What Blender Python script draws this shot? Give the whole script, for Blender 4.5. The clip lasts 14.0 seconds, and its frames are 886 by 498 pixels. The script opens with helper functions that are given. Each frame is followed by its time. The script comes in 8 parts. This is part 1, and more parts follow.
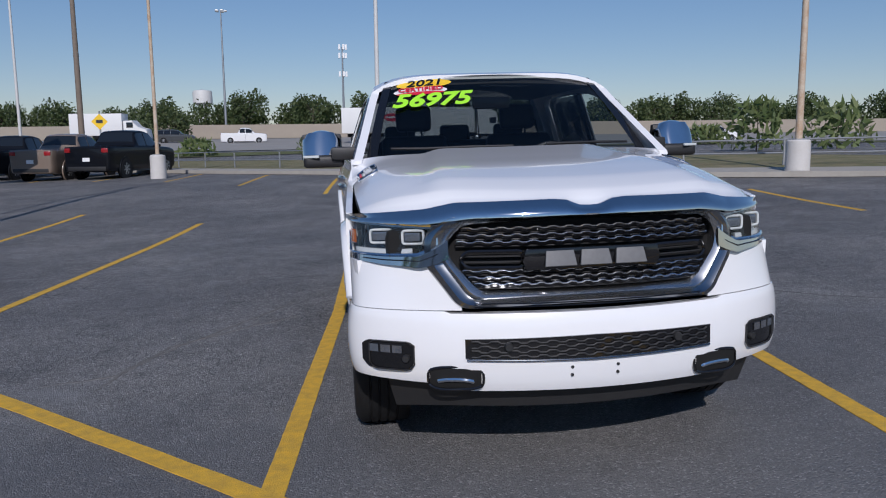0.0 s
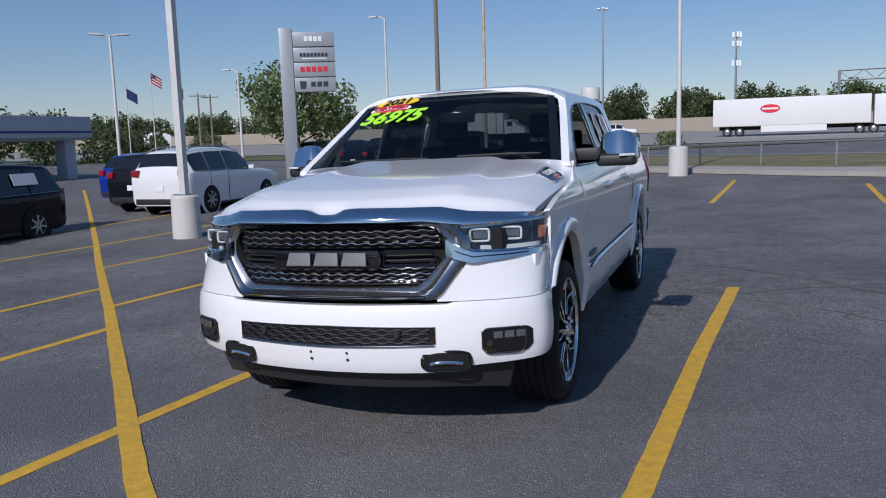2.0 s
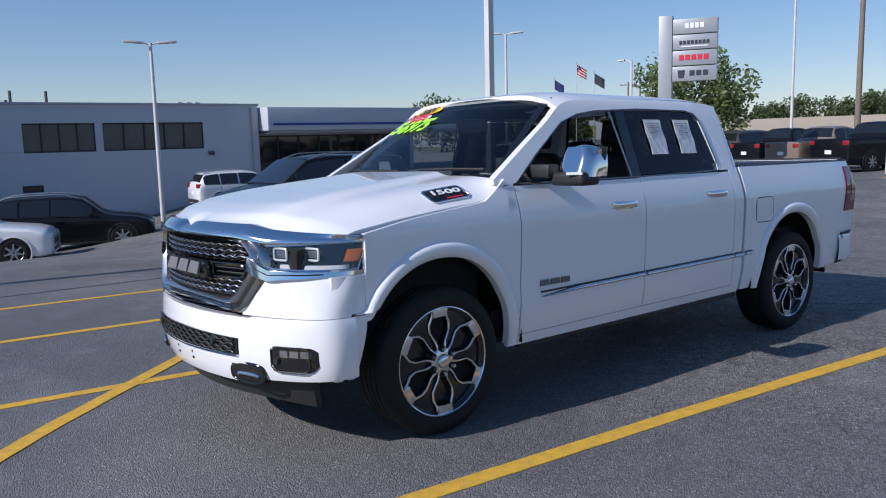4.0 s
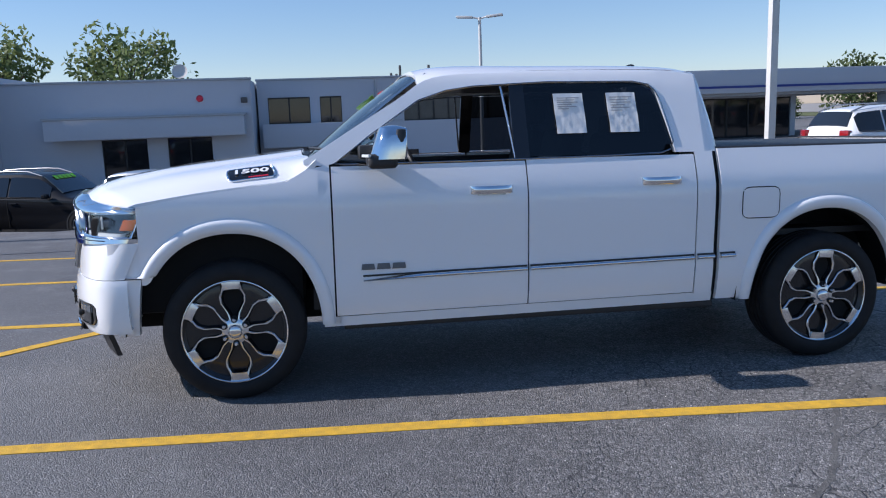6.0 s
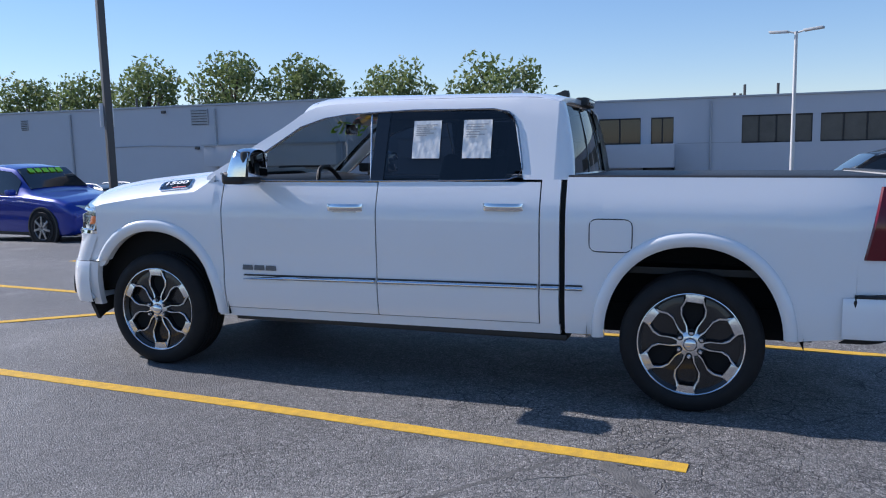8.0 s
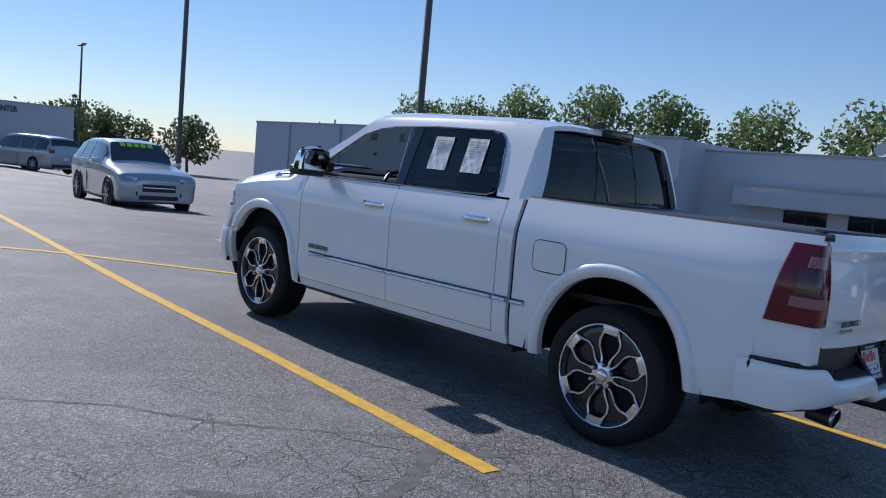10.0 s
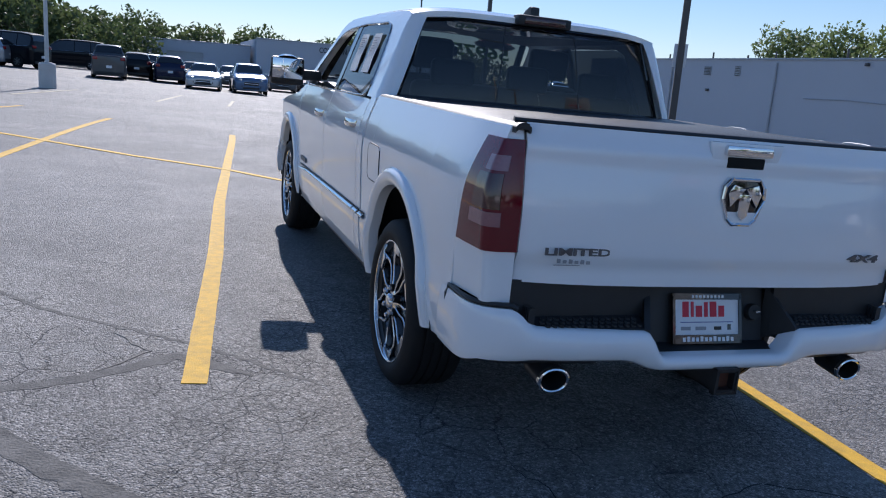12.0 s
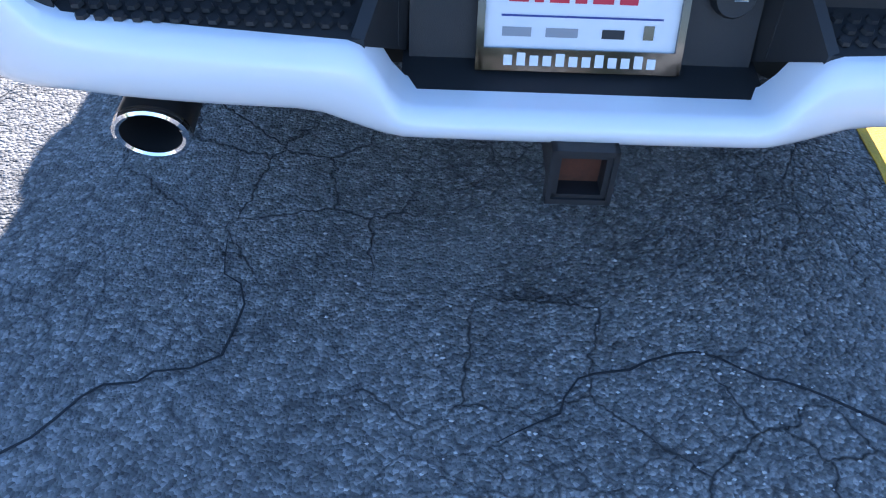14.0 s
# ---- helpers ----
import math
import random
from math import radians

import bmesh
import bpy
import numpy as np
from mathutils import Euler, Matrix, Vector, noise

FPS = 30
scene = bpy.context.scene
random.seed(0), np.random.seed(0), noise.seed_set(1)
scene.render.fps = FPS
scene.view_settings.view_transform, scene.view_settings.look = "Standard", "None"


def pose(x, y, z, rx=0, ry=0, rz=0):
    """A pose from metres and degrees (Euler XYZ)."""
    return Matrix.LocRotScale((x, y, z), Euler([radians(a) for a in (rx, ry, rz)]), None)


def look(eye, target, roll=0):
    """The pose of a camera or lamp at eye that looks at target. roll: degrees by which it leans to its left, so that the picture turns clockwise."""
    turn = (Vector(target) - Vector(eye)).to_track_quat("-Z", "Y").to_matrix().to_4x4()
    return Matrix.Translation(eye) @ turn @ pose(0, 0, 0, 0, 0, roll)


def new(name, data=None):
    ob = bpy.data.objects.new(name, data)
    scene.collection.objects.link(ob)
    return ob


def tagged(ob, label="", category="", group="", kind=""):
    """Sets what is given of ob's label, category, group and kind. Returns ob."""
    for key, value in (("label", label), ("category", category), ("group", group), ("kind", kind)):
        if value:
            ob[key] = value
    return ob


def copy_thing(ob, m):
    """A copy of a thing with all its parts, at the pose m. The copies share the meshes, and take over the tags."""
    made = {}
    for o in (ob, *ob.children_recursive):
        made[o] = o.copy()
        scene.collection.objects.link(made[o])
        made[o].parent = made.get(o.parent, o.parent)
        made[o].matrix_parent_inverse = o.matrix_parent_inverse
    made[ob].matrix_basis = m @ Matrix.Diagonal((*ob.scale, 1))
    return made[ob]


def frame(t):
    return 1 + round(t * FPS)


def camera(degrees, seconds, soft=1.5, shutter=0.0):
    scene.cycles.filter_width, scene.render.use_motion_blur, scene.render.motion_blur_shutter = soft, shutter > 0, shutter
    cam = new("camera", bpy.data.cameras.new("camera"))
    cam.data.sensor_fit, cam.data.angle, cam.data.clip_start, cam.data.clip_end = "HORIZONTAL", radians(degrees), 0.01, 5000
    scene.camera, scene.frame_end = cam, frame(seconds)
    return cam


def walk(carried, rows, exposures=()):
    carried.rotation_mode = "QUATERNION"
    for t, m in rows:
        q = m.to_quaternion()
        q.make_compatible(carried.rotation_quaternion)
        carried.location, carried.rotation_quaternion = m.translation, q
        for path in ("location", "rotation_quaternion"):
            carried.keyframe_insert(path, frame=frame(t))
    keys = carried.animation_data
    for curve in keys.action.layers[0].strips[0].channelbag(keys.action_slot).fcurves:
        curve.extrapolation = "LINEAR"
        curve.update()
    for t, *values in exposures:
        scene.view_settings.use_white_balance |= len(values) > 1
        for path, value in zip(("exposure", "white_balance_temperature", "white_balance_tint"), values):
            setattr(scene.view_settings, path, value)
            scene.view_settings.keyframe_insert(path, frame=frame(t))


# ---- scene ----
cam = camera(58.5, 14.0, 1.1)
# The lot leans a little: its own up is tilted against true up. The path is given on the lot.
TILT = Vector((0.035, -0.012, 1.0)).rotation_difference(Vector((0, 0, 1))).to_matrix().to_4x4()
PATH = [
    (0, (-1.027, -4.182, 1.474), (-0.773, -2.217, 1.205), -2.7),
    (0.5, (-0.398, -4.336, 1.495), (-0.317, -2.363, 1.182), -5.0),
    (1, (0.328, -4.53, 1.478), (0.156, -2.555, 1.216), -4.3),
    (1.5, (1.065, -4.506, 1.438), (0.629, -2.576, 1.145), -3.6),
    (2, (1.907, -4.439, 1.435), (1.216, -2.576, 1.204), -3.4),
    (2.5, (2.649, -4.15, 1.432), (1.712, -2.391, 1.257), -3.7),
    (2.7, (2.94, -4.014, 1.439), (1.902, -2.312, 1.279), -4.0),
    (4.8, (4.906, -1.437, 1.447), (3.129, -0.566, 1.184), -1.0),
    (5, (5.063, -1.146, 1.429), (3.241, -0.375, 1.164), -1.0),
    (5.5, (5.349, -0.342, 1.426), (3.444, 0.193, 1.159), -1.2),
    (6, (5.551, 0.498, 1.43), (3.596, 0.805, 1.169), -1.6),
    (6.5, (5.549, 1.32, 1.441), (3.57, 1.41, 1.19), -1.7),
    (7, (5.605, 2.125, 1.419), (3.628, 1.979, 1.184), -1.5),
    (7.5, (5.626, 2.936, 1.412), (3.679, 2.551, 1.196), -0.9),
    (8, (5.686, 3.745, 1.402), (3.802, 3.113, 1.204), -0.0),
    (8.2, (5.691, 4.062, 1.458), (3.843, 3.33, 1.263), 0.4),
    (10.3, (4.48, 6.363, 1.377), (3.156, 4.875, 1.193), 7.3),
    (10.5, (4.174, 6.524, 1.372), (2.916, 4.981, 1.174), 7.2),
    (11, (3.514, 6.873, 1.424), (2.42, 5.216, 1.187), 7.4),
    (11.5, (2.799, 7.165, 1.458), (1.878, 5.415, 1.164), 7.1),
    (12, (2.047, 7.249, 1.487), (1.383, 5.409, 1.07), 6.5),
    (12.5, (1.367, 7.181, 1.487), (1.093, 5.309, 0.838), 6.6),
    (13, (0.782, 6.87, 1.415), (0.647, 5.088, 0.517), 3.2),
    (13.5, (0.398, 6.413, 1.303), (0.272, 4.806, 0.119), 3.8),
    (14, (0.25, 5.899, 1.241), (0.197, 4.451, -0.137), 3.8),
]
walk(cam, [(t, TILT @ look(eye, target, roll)) for t, eye, target, roll in PATH],
     exposures=((0.0, 0.0, 5750, 17), (1.5, 0.1, 5750, 17), (2.7, 0.2, 5750, 17), (4.8, 0.7, 5750, 17), (6.0, 0.85, 5750, 17), (8.2, 0.95, 5750, 17),
                (10.3, 0.6, 5750, 17), (11.5, 0.65, 5750, 17), (12.5, 0.95, 5750, 17), (13.0, 1.4, 5750, 17), (13.5, 2.15, 5750, 17), (14.0, 2.6, 5750, 17)))

# ---- sky and sun ----
SUN_DIR = (TILT.to_3x3() @ Vector((-0.14, -1.5, 1.0))).normalized()
world = bpy.data.worlds.new("sky")
scene.world = world
world.use_nodes = True
wn = world.node_tree.nodes
sky = wn.new("ShaderNodeTexSky")
sky.sky_type = "NISHITA"
sky.sun_disc = False
sky.sun_elevation = math.asin(SUN_DIR.z)
sky.sun_rotation = math.atan2(SUN_DIR.x, SUN_DIR.y)
sky.air_density, sky.dust_density, sky.ozone_density = 1.0, 0.0, 3.5
wn["Background"].inputs[1].default_value = 0.106
even, tone = wn.new("ShaderNodeGamma"), wn.new("ShaderNodeHueSaturation")
even.inputs["Gamma"].default_value, tone.inputs["Saturation"].default_value = 0.72, 1.25
tone.inputs["Hue"].default_value = 0.503
for a_, b_ in ((sky.outputs[0], even.inputs[0]), (even.outputs[0], tone.inputs["Color"]), (tone.outputs[0], wn["Background"].inputs[0])):
    world.node_tree.links.new(a_, b_)
sun = new("sun", bpy.data.lights.new("sun", "SUN"))
sun.data.energy, sun.data.angle, sun.data.color = 3.2, radians(0.53), (1.0, 0.92, 0.80)
sun.matrix_world = look(SUN_DIR * 60, (0, 0, 0))

# ---- materials ----
def mat(name, base, rough=0.5, metal=0.0, vary=0.0, scale=8.0, bump=0.0, bump_scale=200.0, coat=0.0, dark=None, spec=0.5, fine=0.0):
    """A principled material. vary mixes base with dark over two sizes of noise; bump is fine relief in metres."""
    m = bpy.data.materials.new(name)
    m.use_nodes = True
    nt = m.node_tree
    b = nt.nodes["Principled BSDF"]
    b.inputs["Base Color"].default_value = (*base, 1)
    b.inputs["Roughness"].default_value = rough
    b.inputs["Metallic"].default_value = metal
    b.inputs["Coat Weight"].default_value = coat
    b.inputs["Coat Roughness"].default_value = 0.03
    b.inputs["Specular IOR Level"].default_value = spec
    if vary or bump:
        tc = nt.nodes.new("ShaderNodeTexCoord")
    if vary:
        n1, n2 = nt.nodes.new("ShaderNodeTexNoise"), nt.nodes.new("ShaderNodeTexNoise")
        n1.inputs["Scale"].default_value, n2.inputs["Scale"].default_value = scale, scale * 9
        n1.inputs["Detail"].default_value = 6
        mix = nt.nodes.new("ShaderNodeMath")
        mix.operation = "MULTIPLY_ADD"
        mix.inputs[1].default_value = 0.45
        ramp = nt.nodes.new("ShaderNodeMapRange")
        ramp.inputs[1].default_value, ramp.inputs[2].default_value = 0.45, 1.0
        ramp.inputs[4].default_value = vary
        cm = nt.nodes.new("ShaderNodeMix")
        cm.data_type = "RGBA"
        cm.inputs["A"].default_value = (*base, 1)
        cm.inputs["B"].default_value = (*(dark or [c * 0.5 for c in base]), 1)
        L = nt.links.new
        for n in (n1, n2):
            L(tc.outputs["Object"], n.inputs["Vector"])
        L(n2.outputs["Fac"], mix.inputs[0])
        L(n1.outputs["Fac"], mix.inputs[2])
        L(mix.outputs[0], ramp.inputs[0])
        L(ramp.outputs[0], cm.inputs["Factor"])
        L(cm.outputs["Result"], b.inputs["Base Color"])
    if bump:
        n3, bp = nt.nodes.new("ShaderNodeTexNoise"), nt.nodes.new("ShaderNodeBump")
        n3.inputs["Scale"].default_value = bump_scale
        n3.inputs["Detail"].default_value = 3
        bp.inputs["Distance"].default_value = bump
        nt.links.new(tc.outputs["Object"], n3.inputs["Vector"])
        nt.links.new(n3.outputs["Fac"], bp.inputs["Height"])
        nt.links.new(bp.outputs["Normal"], b.inputs["Normal"])
    return m


def glass_mat(name, tint, see, rough=0.02):
    """Thin tinted pane: part clear, part gloss."""
    m = bpy.data.materials.new(name)
    m.use_nodes = True
    nt = m.node_tree
    nt.nodes.remove(nt.nodes["Principled BSDF"])
    out = nt.nodes["Material Output"]
    tr, gl = nt.nodes.new("ShaderNodeBsdfTransparent"), nt.nodes.new("ShaderNodeBsdfGlossy")
    tr.inputs[0].default_value = (*[see * t for t in tint], 1)
    gl.inputs["Roughness"].default_value = rough
    lw, pw, fr = nt.nodes.new("ShaderNodeLayerWeight"), nt.nodes.new("ShaderNodeMath"), nt.nodes.new("ShaderNodeMath")
    pw.operation, fr.operation = "POWER", "MULTIPLY_ADD"
    pw.inputs[1].default_value, fr.inputs[1].default_value, fr.inputs[2].default_value = 5.0, 0.92, 0.06
    nt.links.new(lw.outputs["Facing"], pw.inputs[0])
    nt.links.new(pw.outputs[0], fr.inputs[0])
    mx = nt.nodes.new("ShaderNodeMixShader")
    nt.links.new(fr.outputs[0], mx.inputs[0])
    nt.links.new(tr.outputs[0], mx.inputs[1])
    nt.links.new(gl.outputs[0], mx.inputs[2])
    nt.links.new(mx.outputs[0], out.inputs[0])
    return m


WHITE = mat("white_car_paint", (0.87, 0.872, 0.875), 0.26, vary=0.05, scale=3, coat=1.0, dark=(0.78, 0.78, 0.77))
CHROME = mat("chrome", (0.78, 0.79, 0.80), 0.07, 1.0, vary=0.25, scale=30, dark=(0.6, 0.61, 0.63))
SATIN = mat("satin_chrome", (0.62, 0.63, 0.64), 0.27, 1.0, vary=0.2, scale=30)
MACHINED = mat("machined_alloy", (0.80, 0.81, 0.82), 0.2, 1.0, vary=0.2, scale=60)
GUNMETAL = mat("gunmetal_paint", (0.045, 0.047, 0.05), 0.35, 0.5, vary=0.2, scale=20)
RUBBER = mat("tyre_rubber", (0.011, 0.011, 0.012), 0.7, vary=0.5, scale=14, bump=0.001, bump_scale=160, dark=(0.022, 0.021, 0.02), spec=0.3)
BLACKP = mat("black_plastic", (0.018, 0.018, 0.019), 0.5, vary=0.4, scale=18, bump=0.0005, bump_scale=500, dark=(0.03, 0.03, 0.03))
BADGEM = mat("dark_satin_badge", (0.17, 0.172, 0.175), 0.5, 0.0, vary=0.4, scale=40, spec=0.3)
GLOSSB = mat("gloss_black", (0.008, 0.008, 0.009), 0.09, coat=0.5)
# near-black: the deep shade of gaps, hollows and undersides is put into this colour
VOID = mat("shade_black", (0.006, 0.006, 0.006), 0.9, vary=0.3)
LEATHER = mat("black_leather", (0.02, 0.02, 0.022), 0.45, vary=0.3, scale=12, bump=0.0008, bump_scale=220)
PANE = glass_mat("clear_glass", (0.85, 0.92, 0.9), 0.55)
TINT = glass_mat("dark_tinted_glass", (0.55, 0.6, 0.68), 0.12)
REARGLASS = glass_mat("rear_tinted_glass", (0.8, 0.88, 0.95), 0.30)
LENS = glass_mat("lamp_lens", (0.97, 0.98, 1.0), 0.92)
LAMPIN = mat("lamp_housing", (0.50, 0.51, 0.53), 0.22, 0.9, vary=0.5, scale=18, dark=(0.16, 0.165, 0.18))
DARKCHROME = mat("smoked_chrome", (0.36, 0.37, 0.385), 0.16, 1.0, vary=0.25, scale=30)
PROJ = mat("projector_glass", (0.26, 0.29, 0.33), 0.08, 0.7, vary=0.4, scale=40)
LAMPBAR = mat("lamp_light_guide", (0.6, 0.63, 0.62), 0.25)
AMBER = mat("amber_reflector", (0.60, 0.16, 0.03), 0.25, coat=0.6, vary=0.3, scale=90)
REDL = mat("red_lens", (0.15, 0.004, 0.012), 0.10, coat=0.6, vary=0.35, scale=60, dark=(0.08, 0.003, 0.008), spec=0.3)
REDD = mat("dark_red_lens", (0.055, 0.006, 0.010), 0.16, coat=0.8, vary=0.3, scale=60)
CLEARL = mat("reversing_lens", (0.30, 0.13, 0.14), 0.15, coat=0.8, vary=0.3, scale=80)
PAPER = mat("window_sticker_paper", (0.80, 0.80, 0.78), 0.7, vary=0.25, scale=25, bump=0.004, bump_scale=22)
INK = mat("grey_print", (0.35, 0.35, 0.36), 0.7, vary=0.2)
NEON = mat("lime_sticker", (0.42, 0.90, 0.03), 0.45, vary=0.08)
YELLOWST = mat("yellow_sticker", (0.90, 0.58, 0.02), 0.45, vary=0.08)
REDST = mat("red_sticker", (0.65, 0.02, 0.05), 0.45, vary=0.08)
WHITEST = mat("white_sticker", (0.82, 0.82, 0.82), 0.45, vary=0.08)
LETTER = mat("dark_chrome_letter", (0.16, 0.165, 0.18), 0.3, 0.85, vary=0.2, scale=40)
RUST = mat("rusty_steel", (0.16, 0.055, 0.03), 0.75, 0.3, vary=0.8, scale=40, dark=(0.06, 0.03, 0.02))


# ---- builders ----
def G(x, y):
    """Height of the ground: the lot's tilted plane, easing into the land round it."""
    sm = lambda a, b, v: (lambda t: t * t * (3 - 2 * t))(min(1.0, max(0.0, (v - a) / (b - a))))
    p = 0.035 * x - 0.012 * y
    f = 0.03 * min(14, max(-14, x)) + 0.008 * min(25, max(-12, y)) - 0.08 * min(22, max(0, -13 - x)) * (1 - sm(8, 20, y)) - 0.08 * min(5, max(0, -8 - x)) * (1 - sm(2.5, 6.5, y))
    f = f * (1 - 0.8 * sm(45, 80, y)) + 0.018 * (min(130, max(55, y)) - 55)
    w = sm(8, 20, math.hypot(x, y - 1))
    return p * (1 - w) + f * w


def finish(bm, name, material, angle=40.0):
    bmesh.ops.recalc_face_normals(bm, faces=bm.faces)
    for f in bm.faces:
        f.smooth = True
    me = bpy.data.meshes.new(name)
    bm.to_mesh(me)
    bm.free()
    me.set_sharp_from_angle(angle=radians(angle))
    for m in material if isinstance(material, (list, tuple)) else [material]:
        me.materials.append(m)
    return me


def part(name, bm, material, parent, label="", m=None, angle=40.0):
    ob = new(name, finish(bm, name, material, angle))
    ob.parent = parent
    if m is not None:
        ob.matrix_local = m
    return tagged(ob, label)


def thing(name, m, label, category, group="", kind=""):
    ob = new(name)
    ob.matrix_world = m
    ob.empty_display_size = 0.2
    return tagged(ob, label, category, group, kind)


def lerp(a, b, t):
    return a + (b - a) * t


def tab(points):
    """A function through (key, value) pairs, eased between them."""
    pts = sorted(points)

    def f(x):
        if x <= pts[0][0]:
            return pts[0][1]
        for (a, va), (b, vb) in zip(pts, pts[1:]):
            if x <= b:
                return lerp(va, vb, (x - a) / (b - a))
        return pts[-1][1]

    return f


def curve_tab(points):
    """A smooth function through (key, value) pairs (cubic, by finite slopes)."""
    pts = sorted(points)
    xs, vs = [p[0] for p in pts], [p[1] for p in pts]
    n = len(pts)
    sl = [(vs[min(i + 1, n - 1)] - vs[max(i - 1, 0)]) / (xs[min(i + 1, n - 1)] - xs[max(i - 1, 0)]) for i in range(n)]

    def f(x):
        if x <= xs[0]:
            return vs[0]
        for i in range(n - 1):
            if x <= xs[i + 1]:
                h = xs[i + 1] - xs[i]
                t = (x - xs[i]) / h
                return ((2 * t**3 - 3 * t**2 + 1) * vs[i] + (t**3 - 2 * t**2 + t) * h * sl[i]
                        + (-2 * t**3 + 3 * t**2) * vs[i + 1] + (t**3 - t**2) * h * sl[i + 1])
        return vs[-1]

    return f


def sheet(fn, nu, nv, back=None, us=None, vs=None, bm=None):
    """A grid through fn(u, v); with back (a vector) the rim is folded that way, so that it reads as thick."""
    bm = bm or bmesh.new()
    us = us or [i / nu for i in range(nu + 1)]
    vs = vs or [j / nv for j in range(nv + 1)]
    g = [[bm.verts.new(fn(u, v)) for v in vs] for u in us]
    for i in range(len(us) - 1):
        for j in range(len(vs) - 1):
            q = [g[i][j], g[i + 1][j], g[i + 1][j + 1], g[i][j + 1]]
            if len({tuple(round(c, 5) for c in v.co) for v in q}) > 2:
                bm.faces.new(q)
    if back is not None:
        ring = [g[i][0] for i in range(len(us))] + [g[-1][j] for j in range(1, len(vs))]
        ring += [g[i][-1] for i in range(len(us) - 2, -1, -1)] + [g[0][j] for j in range(len(vs) - 2, 0, -1)]
        low = [bm.verts.new(v.co + Vector(back)) for v in ring]
        for i in range(len(ring)):
            k = (i + 1) % len(ring)
            bm.faces.new((ring[i], ring[k], low[k], low[i]))
        if len(ring) > 2:
            bm.faces.new(low)
    return bm


def box(bm, x0, x1, y0, y1, z0, z1, bevel=0.0, seg=2, m=None):
    r = bmesh.ops.create_cube(bm, size=1.0, matrix=Matrix.LocRotScale(((x0 + x1) / 2, (y0 + y1) / 2, (z0 + z1) / 2), None, (abs(x1 - x0), abs(y1 - y0), abs(z1 - z0))))
    if bevel:
        ed = list({e for v in r["verts"] for e in v.link_edges})
        rr = bmesh.ops.bevel(bm, geom=ed, offset=bevel, segments=seg, profile=0.6, affect="EDGES")
        vs = list({v for f in rr["faces"] for v in f.verts} | {v for v in r["verts"] if v.is_valid})
    else:
        vs = r["verts"]
    if m is not None:
        bmesh.ops.transform(bm, matrix=m, verts=[v for v in vs if v.is_valid])
    return bm


def boxm(*a, **k):
    return box(bmesh.new(), *a, **k)


def prism(outline, depth, axis="y", at=0.0, bevel=0.0, bm=None, seg=2):
    """A solid from a flat outline; axis names the way it is thick. Outline pairs are the two other axes in order x, y, z."""
    bm = bm or bmesh.new()
    put = {"x": lambda a, b, d: (d, a, b), "y": lambda a, b, d: (a, d, b), "z": lambda a, b, d: (a, b, d)}[axis]
    lo = [bm.verts.new(put(a, b, at)) for a, b in outline]
    hi = [bm.verts.new(put(a, b, at + depth)) for a, b in outline]
    n = len(lo)
    fs = [bm.faces.new(lo), bm.faces.new(hi[::-1])]
    for i in range(n):
        bm.faces.new((lo[i], lo[(i + 1) % n], hi[(i + 1) % n], hi[i]))
    if bevel:
        ed = [e for f in fs for e in f.edges]
        bmesh.ops.bevel(bm, geom=ed, offset=bevel, segments=seg, profile=0.6, affect="EDGES")
    return bm


def lathe(profile, n=32, axis="x", bm=None, close=False):
    """Turns (radius, along) pairs round an axis."""
    bm = bm or bmesh.new()
    rings = []
    for i in range(n):
        a = 2 * math.pi * i / n
        c, s = math.cos(a), math.sin(a)
        rings.append([bm.verts.new((h, r * c, r * s) if axis == "x" else ((r * c, h, r * s) if axis == "y" else (r * c, r * s, h))) for r, h in profile])
    m = len(profile)
    for i in range(n):
        A, B = rings[i], rings[(i + 1) % n]
        for j in range(m if close else m - 1):
            k = (j + 1) % m
            bm.faces.new((A[j], B[j], B[k], A[k]))
    bmesh.ops.remove_doubles(bm, verts=bm.verts, dist=1e-5)
    return bm


def tube(points, radius, n=8, bm=None, flat=1.0, closed=False):
    """A round bar along points; radius may be a list."""
    bm = bm or bmesh.new()
    pts = [Vector(p) for p in points]
    rad = radius if isinstance(radius, (list, tuple)) else [radius] * len(pts)
    rings = []
    for i, p in enumerate(pts):
        if closed:
            d = pts[(i + 1) % len(pts)] - pts[i - 1]
        else:
            d = pts[min(i + 1, len(pts) - 1)] - pts[max(i - 1, 0)]
        d.normalize()
        up = Vector((0, 0, 1)) if abs(d.z) < 0.9 else Vector((0, 1, 0))
        s = d.cross(up).normalized()
        w = s.cross(d).normalized()
        rings.append([bm.verts.new(p + rad[i] * (math.cos(2 * math.pi * k / n) * s + flat * math.sin(2 * math.pi * k / n) * w)) for k in range(n)])
    cnt = len(rings)
    for i in range(cnt if closed else cnt - 1):
        A, B = rings[i], rings[(i + 1) % cnt]
        for k in range(n):
            bm.faces.new((A[k], A[(k + 1) % n], B[(k + 1) % n], B[k]))
    if not closed:
        bm.faces.new(rings[0][::-1])
        bm.faces.new(rings[-1])
    return bm


